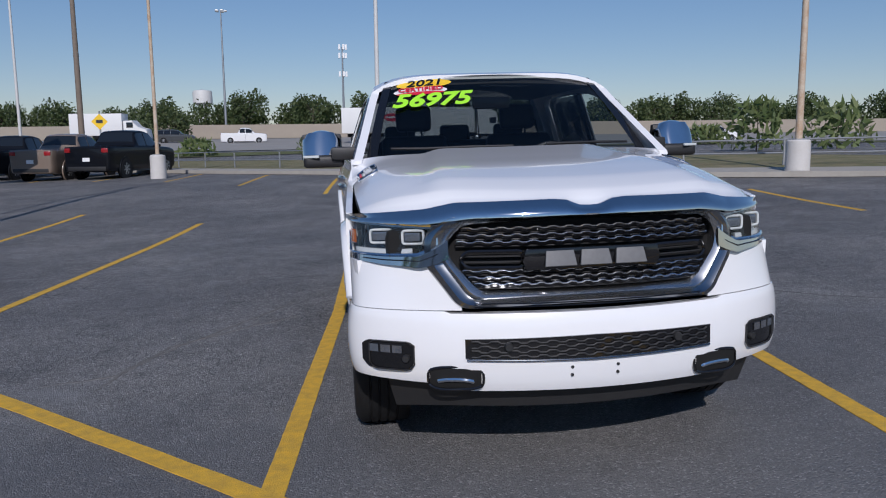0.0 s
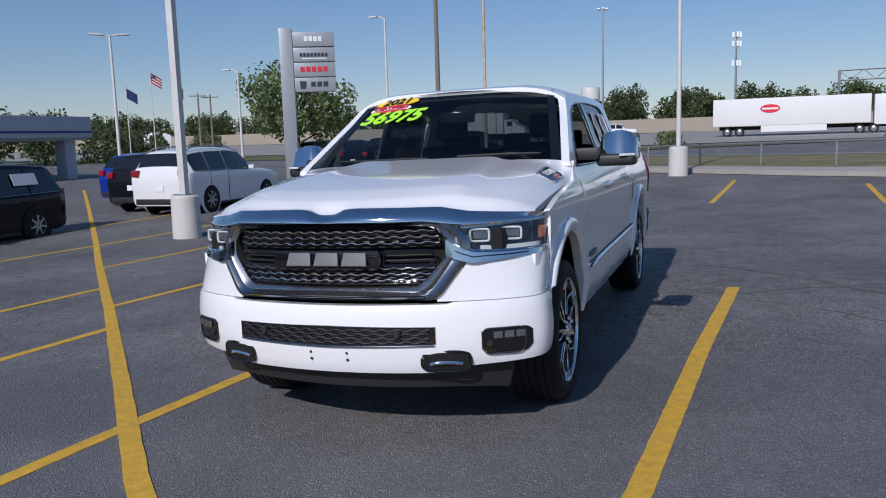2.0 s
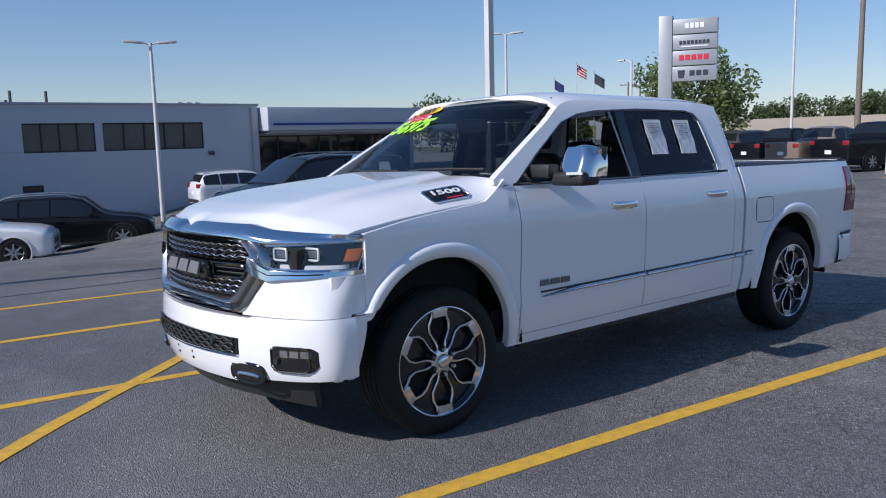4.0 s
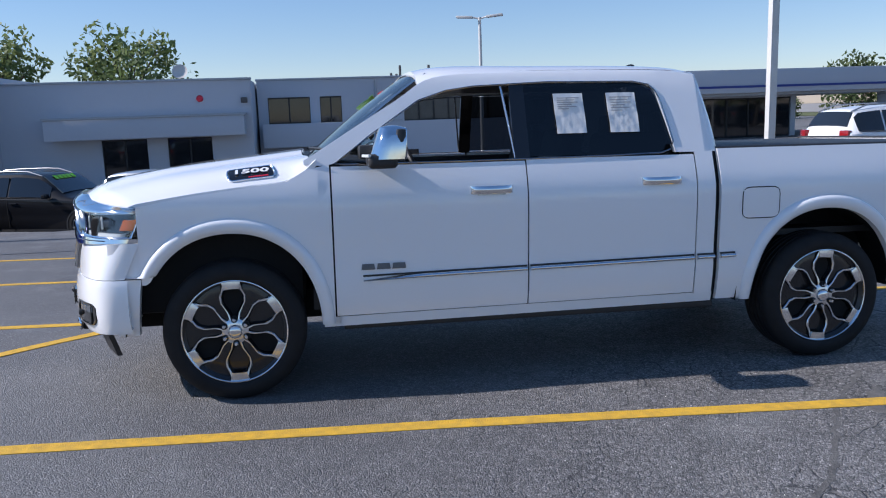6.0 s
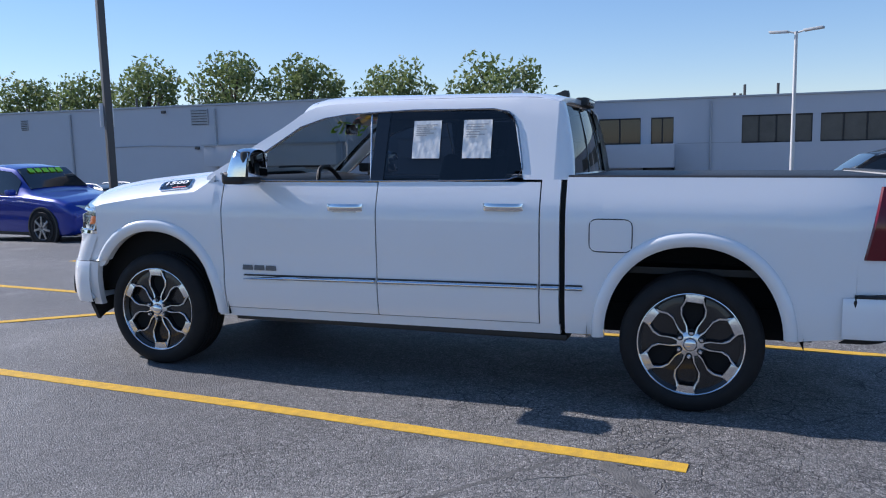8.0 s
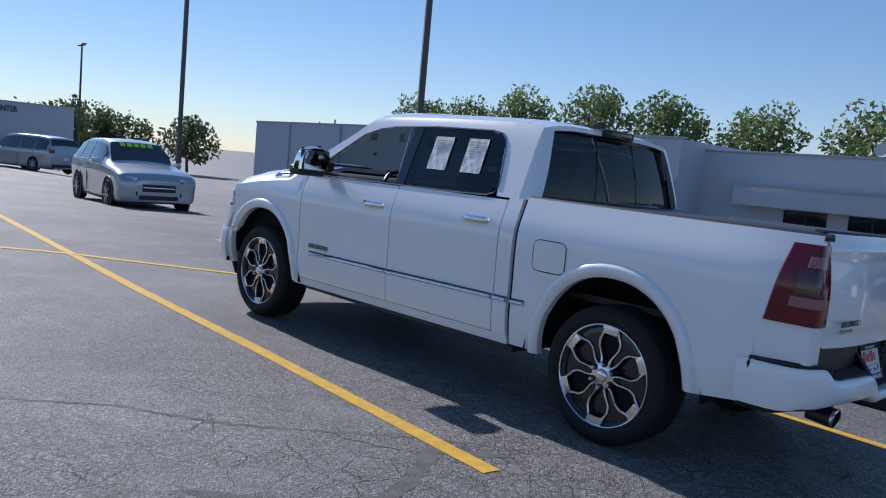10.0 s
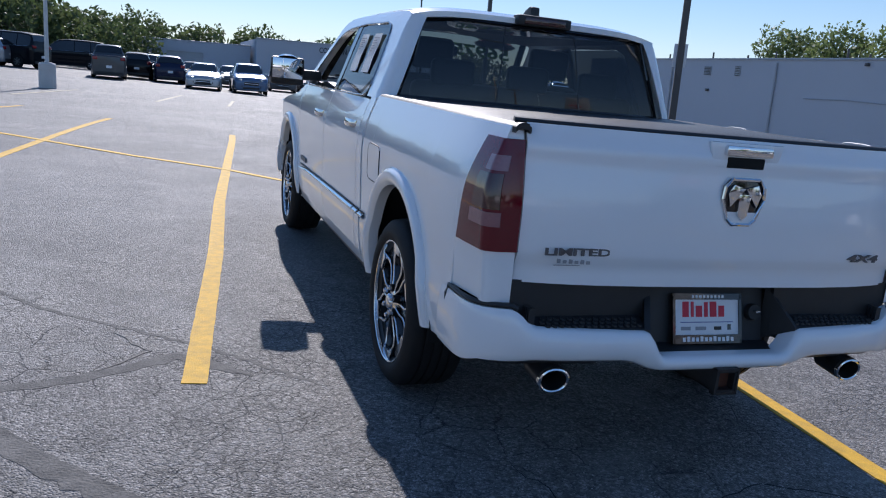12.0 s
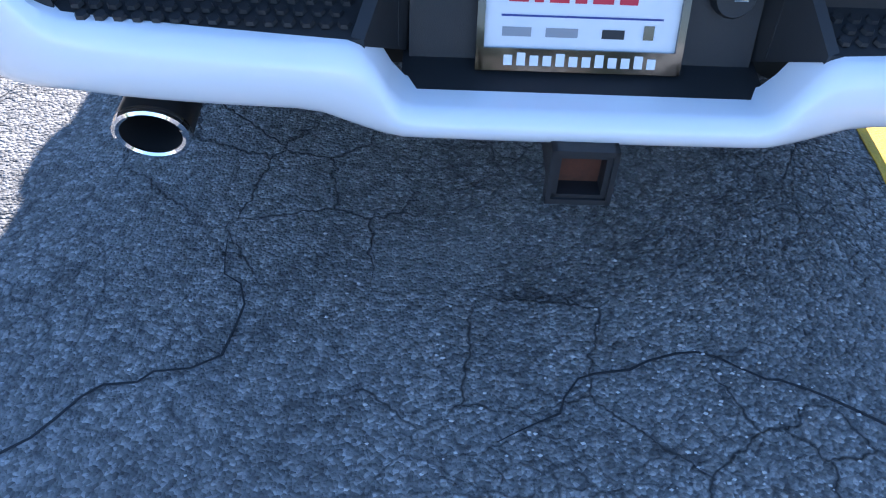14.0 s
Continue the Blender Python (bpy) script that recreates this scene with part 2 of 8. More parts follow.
def writing(text, size, material, parent, m, name="lettering", depth=0.001, bold=0.0, shear=0.0, label="", width=None):
    """Built-in letters as a mesh, centred, in the plane of m."""
    cu = bpy.data.curves.new(name, "FONT")
    cu.body, cu.size, cu.extrude, cu.offset, cu.shear = text, size, depth, bold, shear
    cu.align_x, cu.align_y, cu.resolution_u = "CENTER", "CENTER", 3
    tmp = bpy.data.objects.new("tmp", cu)
    scene.collection.objects.link(tmp)
    bpy.context.view_layer.update()
    me = bpy.data.meshes.new_from_object(tmp.evaluated_get(bpy.context.evaluated_depsgraph_get()))
    bpy.data.objects.remove(tmp)
    bpy.data.curves.remove(cu)
    me.materials.clear()
    me.materials.append(material)
    if width:
        xs = [v.co.x for v in me.vertices]
        k = width / (max(xs) - min(xs))
        for v in me.vertices:
            v.co.x *= k
    ob = new(name, me)
    ob.parent = parent
    ob.matrix_local = m
    return tagged(ob, label)


def merge(bms):
    """Joins several bmeshes into one."""
    out = bmesh.new()
    for b in bms:
        me = bpy.data.meshes.new("tmp")
        b.to_mesh(me)
        b.free()
        out.from_mesh(me)
        bpy.data.meshes.remove(me)
    return out


def moved(bm, m):
    bmesh.ops.transform(bm, matrix=m, verts=bm.verts)
    return bm


# ---- ground ----
def asphalt_mat():
    m = bpy.data.materials.new("worn_asphalt")
    m.use_nodes = True
    nt = m.node_tree
    b = nt.nodes["Principled BSDF"]
    N, L = nt.nodes.new, nt.links.new
    tc = N("ShaderNodeTexCoord")

    def noise_at(scale, detail=4):
        n = N("ShaderNodeTexNoise")
        n.inputs["Scale"].default_value, n.inputs["Detail"].default_value = scale, detail
        L(tc.outputs["Object"], n.inputs["Vector"])
        return n.outputs["Fac"]

    def ramp(fac, *stops):
        r = N("ShaderNodeValToRGB")
        el = r.color_ramp.elements
        while len(el) < len(stops):
            el.new(0.5)
        for e, (p, c) in zip(el, stops):
            e.position, e.color = p, (*c, 1)
        L(fac, r.inputs[0])
        return r.outputs[0]

    def mixc(fac, a, bb, kind="MIX"):
        x = N("ShaderNodeMix")
        x.data_type, x.blend_type = "RGBA", kind
        if isinstance(fac, float):
            x.inputs["Factor"].default_value = fac
        else:
            L(fac, x.inputs["Factor"])
        L(a, x.inputs["A"])
        L(bb, x.inputs["B"])
        return x.outputs["Result"]

    vor = N("ShaderNodeTexVoronoi")
    vor.inputs["Scale"].default_value = 120
    L(tc.outputs["Object"], vor.inputs["Vector"])
    sep = N("ShaderNodeSeparateColor")
    L(vor.outputs["Color"], sep.inputs[0])
    # an older, bleached and cracked surface towards +y, a darker smooth seal coat in front
    xyz = N("ShaderNodeSeparateXYZ")
    L(tc.outputs["Object"], xyz.inputs[0])
    wob = N("ShaderNodeMath")
    wob.operation = "MULTIPLY_ADD"
    wob.inputs[1].default_value = 3.0
    L(noise_at(0.5, 4), wob.inputs[0])
    L(xyz.outputs["Y"], wob.inputs[2])
    age = N("ShaderNodeMapRange")
    age.inputs[1].default_value, age.inputs[2].default_value = 0.2, 4.2
    L(wob.outputs[0], age.inputs[0])
    age = age.outputs[0]
    worn = ramp(sep.outputs[0], (0.0, (0.105, 0.102, 0.098)), (0.35, (0.165, 0.160, 0.153)), (0.7, (0.215, 0.207, 0.198)), (0.95, (0.36, 0.347, 0.335)))
    coat = ramp(sep.outputs[0], (0.0, (0.128, 0.127, 0.127)), (0.5, (0.156, 0.155, 0.154)), (0.9, (0.18, 0.178, 0.176)), (0.99, (0.30, 0.295, 0.29)))
    stones = mixc(age, coat, worn)
    large = ramp(noise_at(0.35, 6), (0.3, (0.72, 0.72, 0.74)), (0.55, (0.98, 0.98, 0.98)), (0.75, (1.3, 1.28, 1.24)))
    c = mixc(1.0, stones, large, "MULTIPLY")
    pits = ramp(noise_at(38, 6), (0.36, (0.66, 0.66, 0.66)), (0.48, (0.98, 0.98, 0.98)), (0.66, (1.22, 1.21, 1.19)))
    stains = ramp(noise_at(5.5, 5), (0.34, (0.84, 0.84, 0.84)), (0.5, (1.0, 1.0, 1.0)), (0.7, (1.13, 1.12, 1.11)))
    c = mixc(age, c, mixc(1.0, mixc(1.0, c, pits, "MULTIPLY"), stains, "MULTIPLY"))
    # fine crazing in patches
    warp = N("ShaderNodeMix")
    warp.data_type, warp.blend_type = "RGBA", "ADD"
    warp.inputs["Factor"].default_value = 0.035
    wn_ = N("ShaderNodeTexNoise")
    wn_.inputs["Scale"].default_value = 30
    L(tc.outputs["Object"], wn_.inputs["Vector"])
    L(tc.outputs["Object"], warp.inputs["A"])
    L(wn_.outputs["Color"], warp.inputs["B"])
    craze = N("ShaderNodeTexVoronoi")
    craze.feature = "DISTANCE_TO_EDGE"
    craze.inputs["Scale"].default_value = 17
    L(warp.outputs["Result"], craze.inputs["Vector"])
    thin = N("ShaderNodeMapRange")
    thin.inputs[1].default_value, thin.inputs[2].default_value, thin.inputs[3].default_value, thin.inputs[4].default_value = 0.0, 0.09, 1.0, 0.0
    L(craze.outputs["Distance"], thin.inputs[0])
    patch = N("ShaderNodeMapRange")
    patch.inputs[1].default_value, patch.inputs[2].default_value, patch.inputs[4].default_value = 0.40, 0.66, 0.9
    L(noise_at(0.9, 5), patch.inputs[0])
    # long cracks between larger plates, in the old surface only
    wide = N("ShaderNodeTexVoronoi")
    wide.feature = "DISTANCE_TO_EDGE"
    wide.inputs["Scale"].default_value = 4.2
    L(warp.outputs["Result"], wide.inputs["Vector"])
    gap = N("ShaderNodeMapRange")
    gap.inputs[1].default_value, gap.inputs[2].default_value, gap.inputs[3].default_value, gap.inputs[4].default_value = 0.0, 0.022, 1.0, 0.0
    L(wide.outputs["Distance"], gap.inputs[0])
    both_ = N("ShaderNodeMath")
    both_.operation = "MULTIPLY"
    L(thin.outputs[0], both_.inputs[0])
    L(patch.outputs[0], both_.inputs[1])
    most = N("ShaderNodeMath")
    most.operation = "MAXIMUM"
    some = N("ShaderNodeMapRange")
    some.inputs[1].default_value, some.inputs[2].default_value = 0.46, 0.56
    L(noise_at(1.3, 3), some.inputs[0])
    gp = N("ShaderNodeMath")
    gp.operation = "MULTIPLY"
    L(gap.outputs[0], gp.inputs[0])
    L(some.outputs[0], gp.inputs[1])
    L(both_.outputs[0], most.inputs[0])
    L(gp.outputs[0], most.inputs[1])
    fis = N("ShaderNodeMath")
    fis.operation = "MULTIPLY"
    L(most.outputs[0], fis.inputs[0])
    L(age, fis.inputs[1])
    pit = N("ShaderNodeRGB")
    pit.outputs[0].default_value = (0.022, 0.022, 0.024, 1)
    c = mixc(fis.outputs[0], c, pit.outputs[0])
    dust = N("ShaderNodeMapRange")
    dust.inputs[1].default_value, dust.inputs[2].default_value, dust.inputs[4].default_value = 0.57, 0.74, 0.6
    L(noise_at(1.7, 8), dust.inputs[0])
    grey = N("ShaderNodeRGB")
    grey.outputs[0].default_value = (0.24, 0.238, 0.23, 1)
    c = mixc(dust.outputs[0], c, grey.outputs[0])
    L(c, b.inputs["Base Color"])
    rr = N("ShaderNodeMapRange")
    rr.inputs[3].default_value, rr.inputs[4].default_value = 0.6, 0.8
    b.inputs["Specular IOR Level"].default_value = 0.4
    L(noise_at(2.3), rr.inputs[0])
    L(rr.outputs[0], b.inputs["Roughness"])
    hsum = N("ShaderNodeMath")
    hsum.operation = "MULTIPLY_ADD"
    hsum.inputs[1].default_value = -0.8
    L(vor.outputs["Distance"], hsum.inputs[0])
    L(noise_at(55, 5), hsum.inputs[2])
    hs2 = N("ShaderNodeMath")
    hs2.operation = "MULTIPLY_ADD"
    hs2.inputs[1].default_value = -0.7
    L(fis.outputs[0], hs2.inputs[0])
    L(hsum.outputs[0], hs2.inputs[2])
    bp = N("ShaderNodeBump")
    bp.inputs["Distance"].default_value, bp.inputs["Strength"].default_value = 0.008, 1.0
    L(hs2.outputs[0], bp.inputs["Height"])
    L(bp.outputs["Normal"], b.inputs["Normal"])
    return m


ASPHALT = asphalt_mat()
LINEPAINT = mat("yellow_road_paint", (0.80, 0.47, 0.035), 0.75, vary=0.75, scale=16, bump=0.003, bump_scale=140, dark=(0.40, 0.25, 0.06), spec=0.3)
WORNPAINT = mat("worn_pale_road_paint", (0.50, 0.43, 0.27), 0.75, vary=0.8, scale=4, dark=(0.18, 0.16, 0.12))
SEAL = mat("crack_sealant", (0.185, 0.178, 0.168), 0.85, vary=1.0, scale=9, bump=0.008, bump_scale=90, dark=(0.085, 0.083, 0.08), spec=0.25)
TAR = mat("black_tar", (0.012, 0.012, 0.013), 0.5, vary=0.5, scale=8)
CRACK = mat("pale_crack_dust", (0.20, 0.19, 0.175), 0.9, vary=0.6, scale=10)
OPENCRACK = mat("open_crack", (0.025, 0.025, 0.027), 0.9, vary=0.3)
CONCRETE = mat("concrete", (0.42, 0.39, 0.34), 0.85, vary=0.5, scale=3, bump=0.004, bump_scale=60, dark=(0.28, 0.26, 0.23))
GRASS = mat("dry_grass", (0.27, 0.22, 0.12), 0.95, vary=0.9, scale=1.2, bump=0.03, bump_scale=20, dark=(0.09, 0.11, 0.035))
ROADM = mat("highway_concrete", (0.33, 0.31, 0.28), 0.85, vary=0.4, scale=0.3, dark=(0.24, 0.23, 0.21))


def axis_values(lo, hi, step, far):
    v = [lo + step * i for i in range(int((hi - lo) / step) + 1)]
    d = step
    a, b = v[0], v[-1]
    while b < far:
        d *= 1.3
        a, b = a - d, b + d
        v = [a] + v + [b]
    return v


bm = bmesh.new()
gx, gy = axis_values(-26, 16, 0.75, 2600), axis_values(-24, 34, 0.75, 2600)
grid = [[bm.verts.new((x, y, G(x, y))) for y in gy] for x in gx]
for i in range(len(gx) - 1):
    for j in range(len(gy) - 1):
        bm.faces.new((grid[i][j], grid[i + 1][j], grid[i + 1][j + 1], grid[i][j + 1]))
ground = new("ground", finish(bm, "ground", ASPHALT))
tagged(ground, "worn dark grey asphalt of a car lot", "ground", kind="structure")


def strip(points, width, lift=0.004, wob=0.0, taper=False, step=0.25, seed=0):
    """A flat band that lies on the ground along points."""
    rnd = random.Random(seed)
    pts = []
    for (ax, ay), (bx, by) in zip(points, points[1:]):
        n = max(1, int(math.hypot(bx - ax, by - ay) / step))
        pts += [(lerp(ax, bx, k / n), lerp(ay, by, k / n)) for k in range(n)]
    pts.append(points[-1])
    bm = bmesh.new()
    rows = []
    for i, (x, y) in enumerate(pts):
        a, b = pts[max(0, i - 1)], pts[min(len(pts) - 1, i + 1)]
        d = Vector((b[0] - a[0], b[1] - a[1])).normalized()
        s = Vector((-d.y, d.x))
        w = width * (1 + wob * rnd.uniform(-1, 1)) * (min(1, 0.15 + min(i, len(pts) - 1 - i) / 4) if taper else 1)
        o = wob * width * rnd.uniform(-1, 1)
        row = []
        for k in (-0.5, 0.5):
            px, py = x + s.x * (w * k + o), y + s.y * (w * k + o)
            row.append((px, py, G(px, py) + lift))
        rows.append(row)
    top = [[bm.verts.new(p) for p in r] for r in rows]
    low = [[bm.verts.new((p[0], p[1], p[2] - lift * 0.9)) for p in r] for r in rows]
    for i in range(len(rows) - 1):
        bm.faces.new((top[i][0], top[i + 1][0], top[i + 1][1], top[i][1]))
        bm.faces.new((low[i][0], low[i + 1][0], top[i + 1][0], top[i][0]))
        bm.faces.new((top[i][1], top[i + 1][1], low[i + 1][1], low[i][1]))
    for e in (0, -1):
        bm.faces.new((top[e][0], top[e][1], low[e][1], low[e][0]))
    return bm


def on_ground(name, bm, material, label, category):
    ob = new(name, finish(bm, name, material))
    return tagged(ob, label, category, kind="structure")


STALLS = [  # near end, far end of each painted stall line
    ((1.895, 3.69), (1.68, 1.2), (1.52, -1.2), (0.98, -7.3), (0.89, -8.58)), ((-0.92, 5.9), (-1.08, 2.9), (-1.24, 0.98), (-1.38, -0.73), (-1.72, -5.6)), ((4.46, 1.2), (3.2, -10.5)), ((-3.80, 12.2), (-4.6, 2.4)),
    ((-6.75, 14.6), (-7.55, 5.4)), ((-9.3, 14.6), (-10.7, 4.5)), ((-12.1, 17.0), (-13.6, 7.0)), ((6.6, -1.5), (5.3, -13.5)), ((-3.68, 1.45), (-3.85, -2.2), (-4.05, -5.6)), ((-5.8, 3.6), (-5.95, -1.5), (-6.3, -6.2)),
    ((4.54, 10.5), (4.85, 16.4)), ((1.45, 13.7), (1.95, 18.7)), ((-1.37, 16.9), (-1.0, 22.0)), ((-4.0, 20.6), (-3.6, 26.2)),
    ((-7.0, 24.6), (-6.6, 30.0)), ((7.62, 7.9), (8.05, 12.4)), ((-10.2, 27.5), (-9.8, 33.2)), ((-13.2, 29.5), (-12.8, 36)),
]
for k, ends in enumerate(STALLS):
    on_ground("road_marking", strip(list(ends), 0.115 if k < 10 else 0.11, 0.004, 0.018, step=0.08 if k < 10 else 0.25, seed=k), LINEPAINT, "yellow painted parking stall line, worn at its edges", "road marking")["group"] = "stall lines"
on_ground("road_marking", strip([(-24.9, 22.9), (-17.4, 15.4), (-10.7, 8.6), (-7.9, 5.72), (-4.35, 2.12), (-2.2, -0.1), (-0.8, -1.55), (0.85, -3.1), (1.3, -3.58), (2.5, -4.35), (4.2, -5.75), (8.0, -8.4), (14, -13.5)], 0.115, 0.006, 0.03, seed=50),
          LINEPAINT, "long yellow line where the angled stalls meet", "road marking")
for k, (a, b) in enumerate([((-4.9, -36.6), (-3.2, -25.6)), ((-7.0, -35.5), (-6.3, -26.8)), ((1.6, -29.6), (2.5, -22.5)), ((-0.5, -28.4), (0.0, -23.5)), ((-3.2, -32), (-2.8, -24.4)), ((6.5, -19.5), (5.4, -26)), ((9, -17), (8, -24))]):
    on_ground("road_marking", strip([a, b], 0.12, 0.005, 0.05, seed=80 + k), WORNPAINT, "faded pale stall line on the asphalt", "road marking")["group"] = "faded stall lines"
SEAMS = [([(3.6, 1.7), (3.1, 2.05), (2.75, 2.5), (2.45, 2.75), (1.83, 3.2), (1.3, 3.75)], 0.028, SEAL, "grey sealed crack"),
         ([(3.6, 4.05), (2.81, 3.75), (2.37, 3.6), (1.96, 3.33), (1.62, 3.60)], 0.085, SEAL, "grey sealed crack"),
         ([(3.3, 3.2), (2.9, 3.7), (2.68, 4.1), (2.45, 4.38), (2.07, 4.76), (1.78, 5.01), (1.53, 5.19)], 0.11, SEAL, "grey sealed crack"),
         ([(1.4, 5.45), (0.97, 5.16), (0.87, 5.04), (0.74, 4.98), (0.63, 4.91), (0.62, 4.79), (0.7, 4.6)], 0.005, OPENCRACK, "thin open crack"),
         ([(0.1, 5.1), (-0.11, 4.93), (-0.26, 4.87), (-0.52, 4.95), (-0.8, 5.15)], 0.005, OPENCRACK, "thin open crack"),
         ([(-3.05, 1.16), (-2.59, 1.28), (-2.35, 1.94), (-1.76, 2.98), (-1.5, 3.5)], 0.022, CRACK, "pale dusty crack"),
         ([(-2.63, 0.91), (-2.57, 1.41), (-2.36, 2.03), (-1.75, 2.6), (-1.41, 2.83)], 0.02, CRACK, "pale dusty crack"),
         ([(-9.43, 10.8), (-8.9, 14.7), (-8.4, 18.0), (-7.7, 21.5), (-7.0, 24.5)], 0.09, TAR, "black tar band over a crack"),
         ([(-6.9, -4.5), (-6.95, -2.45), (-7.04, -0.7), (-7.1, 2)], 0.05, TAR, "black tar band over a crack"),
         ([(2.28, 2.98), (2.1, 3.26), (2.3, 3.5)], 0.010, CRACK, "pale dusty crack")]
def meander(points, reach, seed):
    """The same way with many small bends."""
    rnd = random.Random(seed)
    out = [points[0]]
    for (ax, ay), (bx, by) in zip(points, points[1:]):
        n = max(2, int(math.hypot(bx - ax, by - ay) / 0.045))
        out += [(lerp(ax, bx, i / n) + rnd.uniform(-reach, reach), lerp(ay, by, i / n) + rnd.uniform(-reach, reach)) for i in range(1, n + 1)]
    return out


for k, (pts, w, m, words) in enumerate(SEAMS):
    if w < 0.03:
        pts = meander(pts, 0.016, 60 + k)
    on_ground("crack", strip(pts, w, 0.0012 + 0.0002 * k, 0.14 if w > 0.05 else 0.25, True, 0.05, seed=100 + k), m, words + " wandering over the asphalt", "crack")

# ---- the white pickup truck ----
STANCE = Matrix.Translation((1.0, 0, 0)) @ Matrix.Rotation(0.015, 4, "Y") @ Matrix.Translation((-1.0, 0, 0))  # it sits a little straighter than the lot
truck = thing("pickup_truck", TILT @ STANCE, "white crew-cab pickup truck with chrome trim parked in a stall", "pickup truck")
WB = 3.67


def SX(z):
    """Half width of the body's side by height."""
    return SIDE(z)


SIDE = curve_tab([(0.38, 0.955), (0.50, 0.985), (0.66, 1.005), (0.72, 1.0), (0.95, 1.012), (1.12, 1.015), (1.2, 1.0), (1.33, 0.955), (1.5, 0.895), (1.7, 0.825), (1.80, 0.785), (1.86, 0.745), (1.9, 0.69)])


def base_y(x):
    """The bowed plan of the front end, turning into the flanks."""
    k = min(0.99999, abs(x))
    return -1.01 + 0.27 * k * k + 0.30 * (1 - (1 - k**9) ** (1 / 9))


NOSE_X = tab([(base_y(math.sin(math.pi / 2 * i / 160)), math.sin(math.pi / 2 * i / 160)) for i in range(161)] + [(-0.43, 1.0)])


def side_x(y, z):
    x = SIDE(z)
    if y < -0.44:
        x *= NOSE_X(y)
    if y > 4.3:
        x -= 0.03 * ((y - 4.3) / 0.5) ** 2
    return x


def both(name, build, material, label="", parent=None):
    """A part on each flank: build(sign)."""
    for s in (1, -1):
        part(name, build(s), material, parent or truck, label)


ARCH_R, ARCH_ZC, ARCH_W = 0.578, 0.405, 0.875


def arch_bottom(yc, sill, zc=ARCH_ZC, r=ARCH_R):
    def f(y):
        d = abs(y - yc) / ARCH_W
        if d >= r:
            return sill
        return max(sill, zc + r * (1 - (d / r) ** 2.15) ** (1 / 2.15))
    return f


def arch_stations(y0, y1, yc, n=8):
    ys = [lerp(y0, y1, i / 14) for i in range(15)]
    ys += [yc + ARCH_W * ARCH_R * math.cos(math.pi * i / 30) for i in range(31)] + [yc - ARCH_W * ARCH_R * 1.0005, yc + ARCH_W * ARCH_R * 1.0005]
    return sorted({round(min(max(y, y0), y1), 4) for y in ys})


def side_panel(y0, y1, bottom, top, s, ys=None, rows=14, shear=lambda z: 0.0, inset=0.0, back=0.03):
    ys = ys or [lerp(y0, y1, i / 16) for i in range(17)]

    def fn(u, v):
        y = u
        b, t = bottom(y), top(y)
        z = lerp(b, t, v)
        yy = y + shear(z) * (1 if y in (ys[0],) else 0)
        return (s * (side_x(yy, z) - inset), yy, z)

    return sheet(fn, 0, rows, back=(-s * back, 0, 0), us=ys)


hood_edge = curve_tab([(-0.8, 1.10), (-0.5, 1.145), (-0.2, 1.19), (0.1, 1.225), (0.33, 1.25), (0.43, 1.30), (0.50, 1.36)])
fender_top = tab([(-0.52, 1.13), (-0.2, 1.185), (0.1, 1.22), (0.33, 1.245), (0.44, 1.31), (0.575, 1.335)])
both("front_fender", lambda s: side_panel(-0.485, 0.572, lambda y: max(arch_bottom(0.0, 0.39)(y), 0.70 if y < -0.4 else 0), fender_top, s, arch_stations(-0.485, 0.572, 0.0)), WHITE)
belt = lambda y: 1.325 + 0.012 * max(0, y - 1.7)
sill = tab([(0.58, 0.41), (2.9, 0.43)])
both("front_door", lambda s: side_panel(0.582, 1.722, lambda y: sill(y) + 0.045, lambda y: 1.322, s), WHITE)
both("rear_door", lambda s: side_panel(1.730, 2.785, lambda y: sill(y) + 0.045, lambda y: 1.33, s, rows=14), WHITE)
both("cab_corner", lambda s: side_panel(2.793, 2.908, lambda y: sill(y) + 0.03, lambda y: 1.345, s), WHITE)
both("rocker_panel", lambda s: side_panel(0.53, 2.915, lambda y: sill(y) - 0.02, lambda y: sill(y) + 0.04, s, rows=3, inset=0.004), WHITE)
both("running_board", lambda s: box(bmesh.new(), s * 0.72, s * 0.93, 0.62, 2.95, 0.36, 0.40, 0.012), BLACKP, "black side step folded under the sill")
bed_arch, bed_rear = arch_bottom(WB, 0.42), tab([(4.18, 0.45), (4.505, 0.49), (4.512, 0.735), (4.74, 0.745)])
bed_low = lambda y: max(bed_arch(y), bed_rear(y)) if y > WB else bed_arch(y)
both("bed_side", lambda s: side_panel(2.945, 4.74, bed_low, lambda y: 1.36, s, sorted(arch_stations(2.945, 4.74, WB) + [4.505, 4.512])), WHITE)


def arch_flare(yc, s):
    """The raised lip round a wheel opening."""
    pts = []
    for i in range(41):
        a = math.pi * (i / 40)
        c, d = math.cos(a), math.sin(a)
        k = 2 / 2.15
        pts.append((yc - math.copysign(abs(c) ** k, c), abs(d) ** k))
    def fn(u, v):
        i = min(int(u * 40 + 0.5), 40)
        cy, cz = pts[i][0] - yc, pts[i][1]
        r = ARCH_R - 0.012 + 0.088 * v
        y, z = yc + cy * r * ARCH_W, ARCH_ZC + cz * r
        low = (0.46 if yc > 1 and cy > 0 else 0.41) if (yc > 1 or cy > 0) else 0.745
        z = max(z, low) if cz > 0.02 else low
        out = 0.030 * math.sin(math.pi * min(1, v * 1.0)) ** 0.5 if 0 < v < 1 else (0.006 if v == 0 else -0.006)
        return (s * (side_x(y, max(z, 0.41)) + out), y, z)
    return sheet(fn, 40, 6, back=(-s * 0.05, 0, 0))


